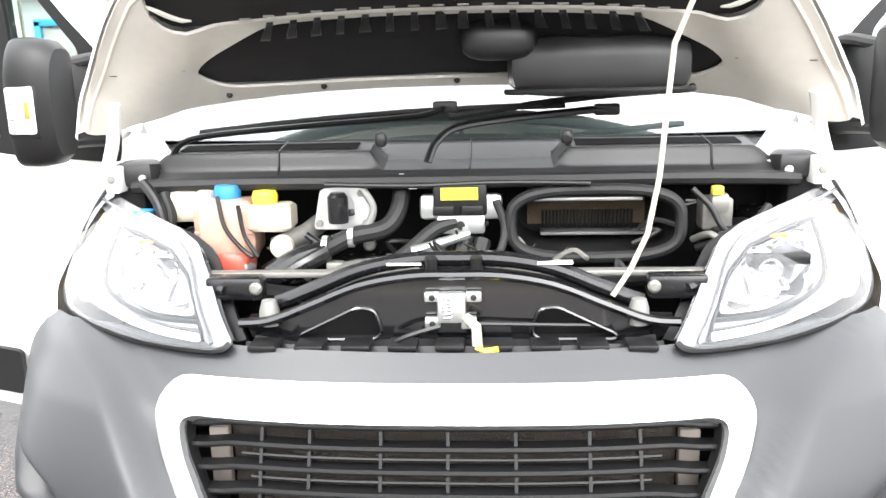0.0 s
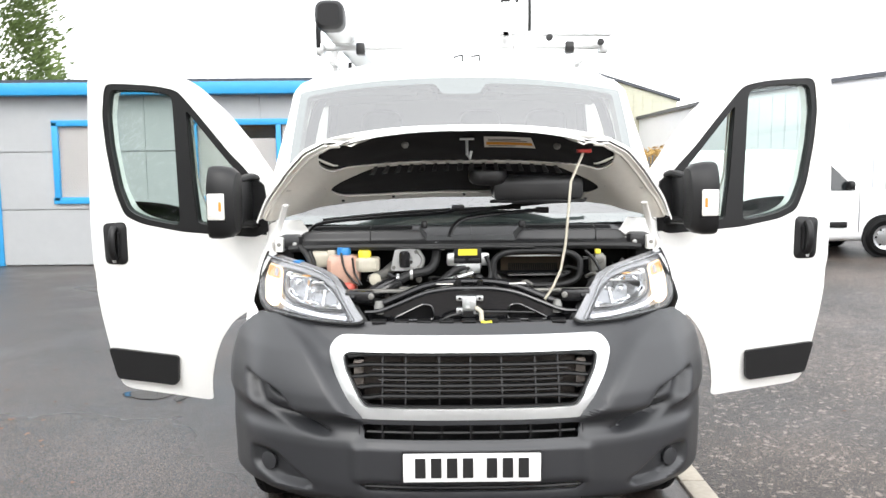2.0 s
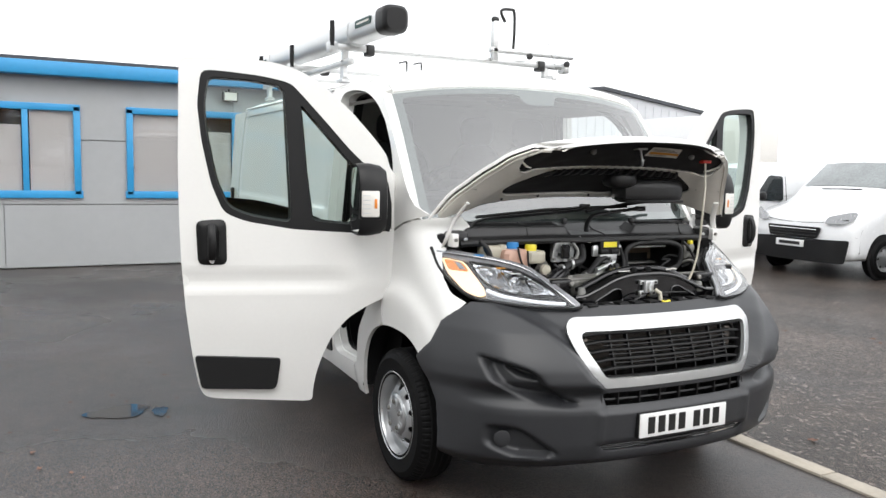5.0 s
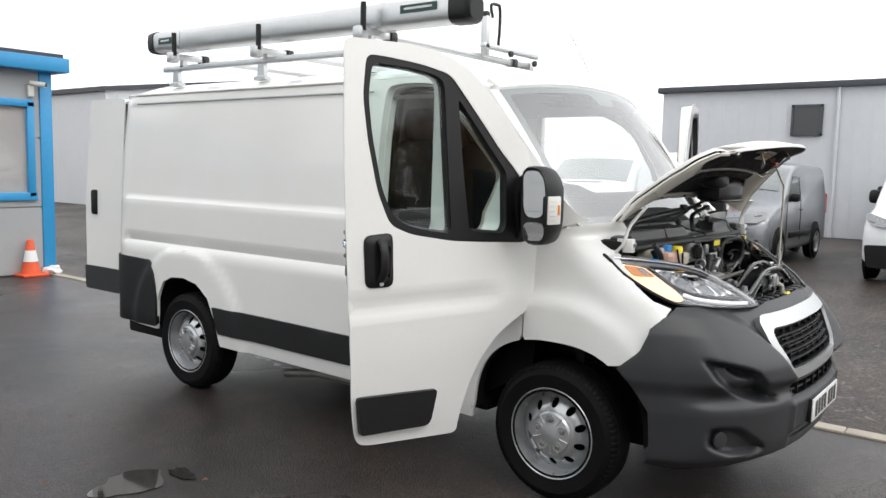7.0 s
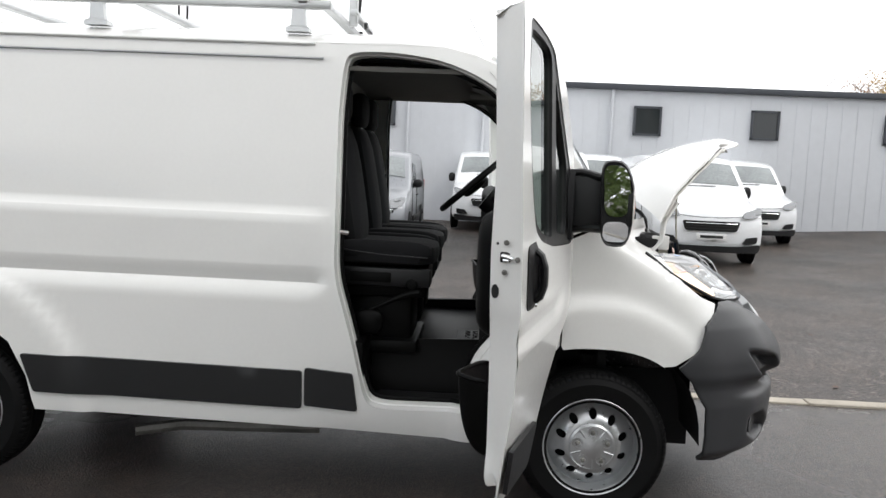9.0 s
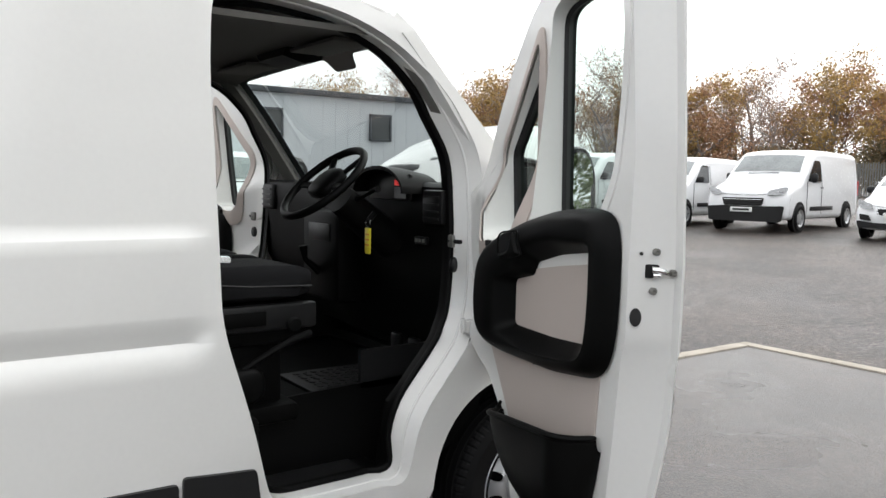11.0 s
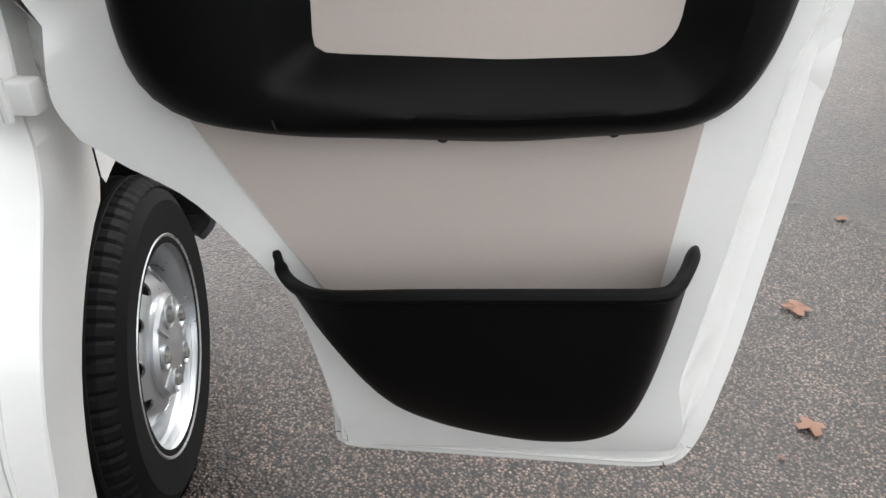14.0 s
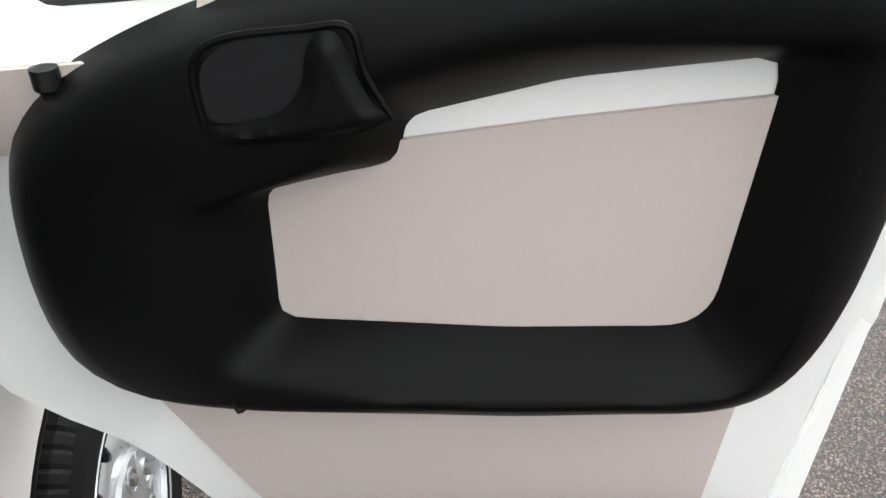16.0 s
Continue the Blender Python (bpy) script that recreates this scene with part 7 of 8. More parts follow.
# slam panel behind the grille top
part("slam_panel", sheet(rounded([(-0.40, 0.985), (-0.36, 0.97), (0.36, 0.97), (0.40, 0.985), (0.40, 1.0), (-0.40, 1.0)], 0.006, 2), lambda x, z: (x, 0.215 + (z - 0.97) * 2.0 + 0.05 * (x / 0.46) ** 4, z), 0.04, 0.02), BLACK, van)
for i in range(9):
    x = -0.36 + i * 0.09
    part("slam_tab", box(x - 0.028, x + 0.028, 0.195, 0.25, 0.992, 1.004, 0.003), BLACK, van)
part("grille_top_fill", sheet([(-0.41, 0.95), (0.41, 0.95), (0.41, 0.992), (-0.41, 0.992)], lambda x, z: (x, 0.205 + 0.6 * (z - 0.95) + 0.05 * (x / 0.46) ** 4, z), 0.06, 0.01), BLACK, van)

# ---- cab ----
part("cab_floor", box(-0.62, 0.94, 1.0, 2.3, 0.60, 0.655, 0.01), SOFT_BLACK, van)
both("step_well", lambda: box(-0.93, -0.60, 1.50, 2.06, 0.40, 0.45, 0.01), SOFT_BLACK, "black plastic entry step")
both("step_wall", lambda: sheet([(1.30, 0.42), (2.12, 0.42), (2.12, 0.70), (1.30, 0.73)], lambda y, z: (-0.62 - 0.05 * smooth01(0.7, 0.45, z), y, z), 0.08, 0.02, flip=True), SOFT_BLACK)
both("step_end", lambda: box(-0.93, -0.60, 2.03, 2.12, 0.42, 0.75, 0.02), SOFT_BLACK)
both("step_end", lambda: loft([[(x, y, z) for y, z in ((1.22, 0.98), (1.50, 0.70), (1.545, 0.44), (1.48, 0.40), (1.15, 0.6), (1.1, 0.98))] for x in (-0.90, -0.80)]), SOFT_BLACK)
part("step_tread", box(-0.90, -0.66, 1.58, 1.98, 0.449, 0.456, 0.003), RUBBER, van)
part("floor_mat", box(-0.62, -0.12, 1.12, 1.62, 0.655, 0.668, 0.004), RUBBER, van, "black rubber floor mat with raised studs")
studs = bmesh.new()
for i in range(12):
    for j in range(11):
        own = box(-0.014, 0.014, -0.005, 0.005, 0, 0.005)
        moved(own, Matrix.Translation((-0.59 + i * 0.038, 1.16 + j * 0.04, 0.667)) @ Matrix.Rotation(0.785 if (i + j) % 2 else -0.785, 4, "Z"))
        join(studs, own)
tagged(part("mat_studs", studs, RUBBER, van, "", 0), kind="stuff")
part("bulkhead", box(-0.84, 0.84, 2.30, 2.33, 0.4, 2.08), LINER, van, "grey cab bulkhead")
part("headliner", sheet([(-0.84, 1.44), (0.84, 1.44), (0.84, 2.30), (-0.84, 2.30)], lambda x, y: (x, y, 2.060 - 0.05 * (abs(x) / 0.84) ** 3 - 0.03 * smooth01(1.6, 1.4, y)), 0.1, 0.02), LINER, van, "grey moulded headliner")
for x in (-0.42, 0.42):
    part("sun_visor", box(x - 0.19, x + 0.19, 1.45, 1.62, 2.000, 2.016, 0.007), LINER, van)
part("roof_console", loft([[(x, y, z) for x, z in ((-0.16, 2.035), (0.16, 2.035), (0.12, 2.035 - h), (-0.12, 2.035 - h))] for y, h in ((1.42, 0.035), (1.50, 0.055), (1.60, 0.03))]), SOFT_BLACK, van, "black roof console")
both("pillar_trim", lambda: loft([[tuple(Vector(ws(-0.985, v)) + Vector(o)) for o in ((0.02, 0.03, -0.005), (0.05, 0.06, -0.02), (0.03, 0.11, -0.03), (0.0, 0.10, -0.02))] for v in np.linspace(0.0, 1.0, 10)]), LINER, "grey pillar trim")


def dash(x, t):
    """The dashboard's skin; t runs from the glass over the top and down the face."""
    y = np.interp(t, [0, 0.2, 0.4, 0.5, 0.56, 0.62, 0.75, 1.0], [0.84, 0.98, 1.16, 1.24, 1.275, 1.27, 1.25, 1.12])
    z = np.interp(t, [0, 0.2, 0.4, 0.5, 0.56, 0.62, 0.75, 1.0], [1.345, 1.42, 1.482, 1.490, 1.468, 1.36, 1.10, 0.80])
    hood = math.exp(-((x + 0.45) / 0.17) ** 4) * math.exp(-((t - 0.40) / 0.13) ** 2)
    return (x, y + 0.06 * hood + 0.10 * (abs(x) / 0.86) ** 4 * (t < 0.3) + 0.04 * math.exp(-(x / 0.2) ** 2) * smooth01(0.5, 0.7, t), z + 0.055 * hood)


part("dashboard", sheet([(-0.86, 0), (0.86, 0), (0.86, 1), (-0.86, 1)], dash, 0.035, 0.02, flip=False), SOFT_BLACK, van, "black moulded dashboard")
part("instrument_panel", box(-0.64, -0.32, 1.285, 1.30, 1.42, 1.525, 0.01), INK, van, "instrument panel with red lit display")
part("display", box(-0.60, -0.53, 1.300, 1.304, 1.478, 1.500), lamp_mat("red_display_glow", (0.7, 0.03, 0.03), 0.35), van, "small red lit display")
part("display", box(-0.61, -0.53, 1.300, 1.304, 1.428, 1.472), LAMP_EDGE, van, "pale dial face")
part("instrument_hood", loft([[(-0.48 + 0.20 * math.cos(a), y, 1.448 + h * math.sin(a)) for a in np.linspace(0, math.pi, 14)] + [(-0.48 + 0.188 * math.cos(a), y, 1.448 + (h - 0.014) * math.sin(a)) for a in np.linspace(math.pi, 0, 14)] for y, h in ((1.18, 0.085), (1.27, 0.102), (1.36, 0.108))]), SOFT_BLACK, van)
for k in range(4):
    part("air_vent_slat", tube([(x, 1.02 + k * 0.035 + 0.02 * (abs(x) / 0.86) ** 4, 1.452 + 0.012 * k) for x in np.linspace(-0.84, -0.50, 9)], 0.006, 6), BLACK, van)
for sgn in (-1, 1):
    vent = part("air_vent", box(sgn * 0.775 - 0.065, sgn * 0.775 + 0.065, 1.25, 1.292, 1.335, 1.465, 0.012), BLACK, van, "black side air vent")
    for k in range(4):
        part("air_vent_slat", box(sgn * 0.775 - 0.052, sgn * 0.775 + 0.052, 1.285, 1.298, 1.353 + k * 0.027, 1.361 + k * 0.027), INK, vent)
switch = part("switch_panel", box(-0.74, -0.66, 1.272, 1.292, 1.255, 1.285, 0.004), BLACK, van, "small switch panel")
for k in range(3):
    part("switch_mark", box(-0.733 + k * 0.024, -0.716 + k * 0.024, 1.2915, 1.2935, 1.263, 1.277), FENCE, switch)
part("centre_console", box(-0.16, 0.20, 1.20, 1.36, 0.95, 1.36, 0.03), SOFT_BLACK, van, "black centre console with radio")
part("radio", box(-0.09, 0.12, 1.358, 1.366, 1.22, 1.30, 0.004), INK, van)
part("gear_lever", tube([(0.02, 1.36, 1.08), (0.02, 1.43, 1.14), (0.02, 1.44, 1.20)], [0.02, 0.012, 0.022], 10), SOFT_BLACK, van)
sw_m = Matrix.Translation((-0.45, 1.575, 1.485)) @ Matrix.Rotation(radians(-42), 4, "X")
sw = part("steering_wheel", tube([(0.19 * math.cos(t), 0.19 * math.sin(t), 0) for t in np.linspace(0, 2 * math.pi, 49)[:-1]], 0.0155, 12, closed=True), SOFT_BLACK, van, "black steering wheel with plain hub")
sw.matrix_world = sw_m
part("wheel_hub", blob((0, -0.01, -0.012), 0.085, 0.075, 0.03, 3), SOFT_BLACK, sw)
for a in (0.1, math.pi - 0.1, -0.9, math.pi + 0.9):
    part("wheel_spoke", tube([(0.06 * math.cos(a), 0.06 * math.sin(a), -0.012), (0.185 * math.cos(a), 0.185 * math.sin(a), 0)], 0.018, 8, flat=0.5), SOFT_BLACK, sw)
part("steering_column", tube([(-0.45, 1.50, 1.42), (-0.45, 1.26, 1.24)], [0.06, 0.075], 14), SOFT_BLACK, van)
for sgn in (-1, 1):
    part("column_stalk", tube([(-0.45 + sgn * 0.05, 1.46, 1.42), (-0.45 + sgn * 0.17, 1.45, 1.46), (-0.45 + sgn * 0.2, 1.45, 1.465)], [0.01, 0.009, 0.013], 8), SOFT_BLACK, van)
key = thing("key_fob", "yellow key tag hanging from the ignition", "key tag")
part("key_ring", tube([(-0.585 + 0.016 * math.cos(t), 1.455, 1.335 + 0.016 * math.sin(t)) for t in np.linspace(0, 6.28, 17)[:-1]], 0.002, 6, closed=True), CHROME, key)
part("key_blade", tube([(-0.575, 1.42, 1.37), (-0.585, 1.45, 1.345)], 0.012, 8), SOFT_BLACK, key)
tag = part("tag", box(-0.607, -0.565, 1.452, 1.458, 1.215, 1.315, 0.004), YELLOW, key, "yellow plastic key tag")
for z in (1.29, 1.27, 1.25):
    part("tag_bar", box(-0.600, -0.573, 1.4575, 1.4592, z - 0.003, z + 0.003), ORANGE, tag)


def seat(x0, x1, y0):
    """A cab seat: base, cushion with bolsters, backrest, headrest."""
    w = (x1 - x0) / 2
    c = (x0 + x1) / 2
    s = thing("driver_seat" if x0 < -0.4 else "passenger_seat", "black fabric cab seat with tall backrest and headrest", "seat", group="cab seats")
    part("seat_base", box(x0 + 0.03, x1 - 0.03, y0 + 0.03, y0 + 0.46, 0.93, 1.075, 0.02), SOFT_BLACK, s)
    part("seat_frame", box(x0 + 0.08, x1 - 0.08, y0 + 0.10, y0 + 0.42, 0.66, 0.94, 0.03), SOFT_BLACK, s)
    part("seat_skirt", box(x0 - 0.004, x0 + 0.035, y0 + 0.01, y0 + 0.47, 0.985, 1.075, 0.012), BLACK, s)
    part("tray_front", box(x0 - 0.008, x0 - 0.002, y0 + 0.20, y0 + 0.40, 1.005, 1.055, 0.004), SOFT_BLACK, s)
    part("cushion", blob((c, y0 + 0.25, 1.135), w, 0.26, 0.058, 5), FABRIC, s)
    part("bolster", blob((x0 + 0.05, y0 + 0.26, 1.155), 0.05, 0.245, 0.050, 3.5), FABRIC, s)
    part("bolster", blob((x1 - 0.05, y0 + 0.26, 1.155), 0.05, 0.245, 0.050, 3.5), FABRIC, s)
    part("cushion_piping", tube([(x0 + 0.003, y0 + 0.03, 1.13), (x0 + 0.001, y0 + 0.25, 1.138), (x0 + 0.003, y0 + 0.48, 1.16)], 0.004, 6), BLACK, s)
    bk = blob((0, 0, 0.33), w * 0.96, 0.075, 0.34, 3.5)
    moved(bk, Matrix.Translation((c, y0 + 0.42, 1.12)) @ Matrix.Rotation(radians(-10), 4, "X"))
    part("backrest", bk, FABRIC, s)
    hr = part("headrest", blob((c, y0 + 0.51, 1.87), 0.13, 0.045, 0.10, 3.5), FABRIC, s)
    for d in (-0.04, 0.04):
        part("headrest_post", tube([(c + d, y0 + 0.49, 1.70), (c + d, y0 + 0.505, 1.85)], 0.007, 8), CHROME, hr)
    part("adjuster_knob", lathe([(0.026, 0.0), (0.028, -0.010), (0.022, -0.016), (0.001, -0.018)], 18), SOFT_BLACK, s).location = (x0 - 0.004, y0 + 0.10, 1.00)


seat(-0.74, -0.22, 1.735)
seat(-0.06, 0.36, 1.74)
seat(0.36, 0.78, 1.74)
part("handbrake", tube(spline([(-0.785, 2.06, 0.86), (-0.785, 1.95, 0.915), (-0.785, 1.86, 0.955), (-0.785, 1.79, 0.972)], 4), [0.011] * 5 + [0.012] * 3 + [0.014] * 5, 10), SOFT_BLACK, van, "black handbrake lever beside the seat")
part("handbrake_gaiter", blob((-0.785, 2.03, 0.82), 0.035, 0.07, 0.06, 3, 10), SOFT_BLACK, van)
part("seat_pedestal", box(-0.72, -0.20, 1.80, 2.2, 0.65, 0.72, 0.02), SOFT_BLACK, van)
for x in (-0.62, -0.48, -0.34):
    part("pedal", box(x - 0.03, x + 0.03, 1.15, 1.18, 0.76, 0.84, 0.006), BLACK, van)

# ---- parked vehicles ----
PROFILES = {
    "large": [(0.02, 0.28), (-0.02, 0.55), (0.0, 0.80), (0.10, 0.98), (0.45, 1.10), (0.95, 1.20), (1.30, 1.52), (1.68, 1.86), (1.95, 1.95), (2.6, 1.985), (4.80, 1.95), (4.93, 1.80), (4.97, 0.40), (4.80, 0.27)],
    "small": [(0.02, 0.25), (-0.02, 0.50), (0.0, 0.76), (0.10, 0.92), (0.45, 1.03), (0.98, 1.12), (1.35, 1.42), (1.75, 1.72), (2.05, 1.79), (2.6, 1.82), (4.25, 1.80), (4.37, 1.65), (4.40, 0.40), (4.25, 0.25)],
    "hatch": [(0.02, 0.22), (-0.02, 0.45), (0.02, 0.62), (0.12, 0.74), (0.50, 0.85), (1.05, 0.95), (1.45, 1.20), (1.85, 1.41), (2.3, 1.47), (2.8, 1.46), (3.45, 1.32), (3.85, 1.0), (3.98, 0.85), (4.0, 0.40), (3.85, 0.24)],
}


def parked(name, kind, label, paint, m, bumper_mat=None, group=""):
    """A parked vehicle, nose at y = 0 and facing -y."""
    prof = dense(rounded(PROFILES[kind], 0.14, 3), 0.3)
    W = {"large": 0.98, "small": 0.92, "hatch": 0.86}[kind]
    H = max(z for _, z in prof)
    v = thing(name, label, "car" if kind == "hatch" else "van", group=group)
    rings = []
    for x, d in ((-1.0, 0.16), (-0.985, 0.07), (-0.93, 0.02), (-0.6, -0.015), (0, -0.03), (0.6, -0.015), (0.93, 0.02), (0.985, 0.07), (1.0, 0.16)):
        ring = []
        for (y, z), (yi, zi) in zip(prof, inset(prof, d)):
            nose_in = 0.14 * (x * x) * smooth01(1.2, 0.0, y)
            tumble = 1 - 0.10 * smooth01(1.0 if kind != "hatch" else 0.85, H, zi)
            ring.append((x * W * tumble, yi + nose_in, zi))
        rings.append(ring)
    body = part("body", loft(rings), paint, v, smooth=50)
    # glass
    gl = {"large": ((1.22, 1.46), (1.66, 1.85)), "small": ((1.22, 1.31), (1.72, 1.70)), "hatch": ((1.28, 1.09), (1.80, 1.39))}[kind]
    (y0, z0), (y1, z1) = gl
    ws_ = bmesh.new()
    low, high = (y0 - 0.10, z0 - 0.12), (y1 + 0.02, z1 + 0.01)
    run = [(y, z) for y, z in prof if low[0] <= y <= high[0] and z >= low[1]]
    run.sort()
    up = Vector((0, -(z1 - z0), (y1 - y0))).normalized() * 0.014
    rows_ = []
    for y, z in run:
        row = []
        for u in np.linspace(-0.9, 0.9, 11):
            dd = np.interp(abs(u), [0, 0.6, 0.93], [-0.03, -0.015, 0.02])
            tum = 1 - 0.10 * smooth01(1.0 if kind != "hatch" else 0.85, H, z)
            row.append((u * W * tum * (0.97 - 0.03 * smooth01(low[1], high[1], z)), y + up.y * (1 - dd / 0.014) + 0.14 * u * u * smooth01(1.2, 0.0, y), z + up.z * (1 - dd / 0.014)))
        rows_.append(row)
    loft(rows_, ws_, closed=False)
    part("windscreen", ws_, VAN_SCREEN, v)
    side = {"large": [(1.38, 1.20), (2.20, 1.20), (2.22, 1.70), (1.86, 1.72)], "small": [(1.35, 1.13), (2.15, 1.13), (2.18, 1.58), (1.82, 1.60)], "hatch": [(1.35, 0.95), (3.1, 0.98), (2.85, 1.26), (2.3, 1.34), (1.86, 1.32)]}[kind]
    for sgn in (-1, 1):
        part("side_window", sheet(rounded(side, 0.06, 3), lambda y, z: (sgn * (W * (1 - 0.10 * smooth01(1.0 if kind != "hatch" else 0.85, H, z)) - 0.0 + 0.006), y, z), 0.2, 0.02, flip=sgn < 0), DARK_GLASS, v)
        mz, my = side[0][1] + 0.09, 1.50 if kind != "hatch" else 1.50
        part("door_mirror", blob((sgn * (W + 0.075), my, mz), 0.085, 0.055, 0.115 if kind == "large" else 0.08, 3, 8), BLACK, v)
        part("mirror_arm", box(sgn * (W - 0.04) - 0.05, sgn * (W - 0.04) + 0.05, my - 0.03, my + 0.04, mz - 0.09, mz - 0.03, 0.012), BLACK, v)
        # headlamp, indicator strip, handle, moulding
        hz = {"large": 0.92, "small": 0.86, "hatch": 0.70}[kind]
        hp = [(0.56, hz - 0.05), (0.84, hz - 0.05), (0.95, hz + 0.02), (0.975, hz + 0.13), (0.90, hz + 0.14), (0.60, hz + 0.05)]
        part("headlamp", sheet(rounded(hp, 0.03, 3), lambda x, z: (sgn * x * W, -0.055 + 0.14 * x * x + 0.32 * max(0, z - hz + 0.06) + 0.42 * max(0, x - 0.72), z), 0.06, 0.03, flip=sgn < 0), LAMP_SILVER, v, "clear headlamp")
        fl = [(0.58, 0.40), (0.86, 0.42), (0.88, 0.54), (0.66, 0.52)]
        part("fog_surround", sheet(rounded(fl, 0.03, 2), lambda x, z: (sgn * x * W, -0.078 + 0.15 * x * x + 0.30 * max(0, x - 0.75), z), 0.08, 0.03, flip=sgn < 0), BLACK, v)
        if kind != "hatch":
            part("side_moulding", box(sgn * (W + 0.006) - 0.012, sgn * (W + 0.006) + 0.012, 1.5, 3.0, 0.50, 0.60, 0.008), BLACK, v)
        for gy in ((1.30, 2.24) if kind != "hatch" else (1.32, 2.35)):
            part("door_gap", tube([(sgn * (W * (1 - 0.10 * smooth01(1.0 if kind != "hatch" else 0.85, H, z)) + 0.001), gy, z) for z in np.linspace(0.42, side[0][1] + (0.0 if gy < 2 else 0.45), 7)], 0.006, 4), DEEP, v)
        part("door_handle", box(sgn * (W + 0.01) - 0.015, sgn * (W + 0.01) + 0.015, 2.15, 2.30, side[0][1] - 0.16, side[0][1] - 0.13, 0.006), BLACK, v)
        part("tail_lamp", box(sgn * W * 0.93 - 0.05, sgn * W * 0.93 + 0.05, prof_len(kind) - 0.06, prof_len(kind) + 0.015, 0.85, 1.25 if kind != "hatch" else 1.02, 0.02), RED, v)
    part("grille", sheet(rounded([(-0.46, 0.62), (0.46, 0.62), (0.52, 0.80), (-0.52, 0.80)] if kind != "hatch" else [(-0.4, 0.52), (0.4, 0.52), (0.46, 0.66), (-0.46, 0.66)], 0.04, 3), lambda x, z: (x * W, -0.068 + 0.14 * x * x, z), 0.08, 0.03), BLACK, v)
    for k in range(3):
        z = (0.66 if kind != "hatch" else 0.55) + 0.05 * k
        part("grille_bar", tube([(x * W, -0.078 + 0.14 * x * x, z) for x in np.linspace(-0.46, 0.46, 7)], 0.008, 6), CHROME if k == 2 else BLACK, v)
    low = sheet(rounded([(-0.9, 0.25), (0.9, 0.25), (0.95, 0.40 if not bumper_mat else 0.62), (0.5, 0.36 if not bumper_mat else 0.61), (-0.5, 0.36 if not bumper_mat else 0.61), (-0.95, 0.40 if not bumper_mat else 0.58)], 0.04, 2), lambda x, z: (x * W, -0.085 + 0.14 * x * x + 0.3 * max(0, abs(x) - 0.75), z), 0.1, 0.05)
    part("front_bumper", low, bumper_mat or BLACK, v)
    pl = part("number_plate", box(-0.26, 0.26, -0.105, -0.08, 0.47, 0.58, 0.004), PLATE_W, v)
    part("plate_mark", box(-0.20, 0.20, -0.108, -0.1045, 0.50, 0.55), INK, pl)
    part("bonnet_gap", tube([(x * W, -0.012 + 0.14 * x * x + 0.02, (0.86 if kind != "hatch" else 0.68) + 0.10 * x * x) for x in np.linspace(-0.9, 0.9, 13)], 0.005, 4), DEEP, v)
    part("wiper", tube([(-0.4, y0 - 0.13 + 0.03, z0 - 0.07), (0.35, y0 - 0.10, z0 - 0.055)], 0.01, 6), BLACK, v)
    R = 0.33 if kind != "hatch" else 0.30
    L = prof_len(kind)
    for wy in (0.86, L - 0.95):
        for sgn in (-1, 1):
            # near-black disc paints the shaded arch opening round the tyre
            part("arch_gap", lathe([(0.02, -0.012), (R + 0.05, -0.012), (R + 0.05, 0.012), (0.02, 0.012)], 28), DEEP, v).location = (sgn * (W - 0.002), wy, R + 0.01)
            w = part("wheel", lathe([(0.19, -0.09), (0.28, -0.1), (R - 0.01, -0.075), (R, -0.03), (R, 0.03), (R - 0.01, 0.075), (0.28, 0.1), (0.19, 0.09)], 28), TYRE, v)
            w.location = (sgn * (W - 0.06), wy, R)
            part("rim", lathe([(0.2, -0.095), (0.205, -0.1), (0.19, -0.09), (0.15, -0.07), (0.08, -0.085), (0.02, -0.088)] if sgn < 0 else [(0.2, 0.095), (0.205, 0.1), (0.19, 0.09), (0.15, 0.07), (0.08, 0.085), (0.02, 0.088)], 28), STEEL, w)
            for i in range(6):
                a = i * math.pi / 3
                part("rim_slot", lathe([(0.02, sgn * 0.078), (0.021, sgn * 0.082), (0.001, sgn * 0.0825)], 8), DEEP, w).location = (0, 0.145 * math.cos(a), 0.145 * math.sin(a))
    v.matrix_world = m
    return v


def prof_len(kind):
    return max(y for y, _ in PROFILES[kind])


G1, G2 = "vehicles parked along the warehouse", "vehicles parked across the yard"
parked("small_van", "small", "small white van with black lower bumper, parked", WHITE_FAR, pose(7.65, 8.65, 0, 0, 0, -90), BLACK, G1)
parked("small_van", "small", "white small van parked beside the office", WHITE_FAR, pose(8.3, 11.5, 0, 0, 0, 90), None, G1)
medium_van = parked("medium_van", "large", "white medium van with black bumper, parked", WHITE_FAR, pose(9.1, 0.45, 0, 0, 0, -90), BLACK, G1)
copy_thing(medium_van, pose(8.4, 6.3, 0, 0, 0, -90))
parked("small_van", "small", "silver-grey small van, parked", SILVER_PAINT, pose(9.15, 3.75, 0, 0, 0, -90), None, G1)
big_van = parked("medium_van", "large", "white medium van with dark grille, parked", WHITE_FAR, pose(9.85, -2.55, 0, 0, 0, -90), None, G1)
for x, y, a in ((15.2, 1.3, -90), (14.6, 4.4, 90), (14.4, -4.9, -90), (13.0, -0.9, -94), (16.7, -12.1, 188), (13.9, -12.65, 189), (19.9, -12.2, 188), (23.1, -11.8, 187)):
    copy_thing(big_van, pose(x, y, rise(x, y), 0, 0, a))
parked("small_van", "small", "dark grey small van, parked", DARK_PAINT, pose(21.2, 23.0, 0, 0, 0, -25), None, G1)
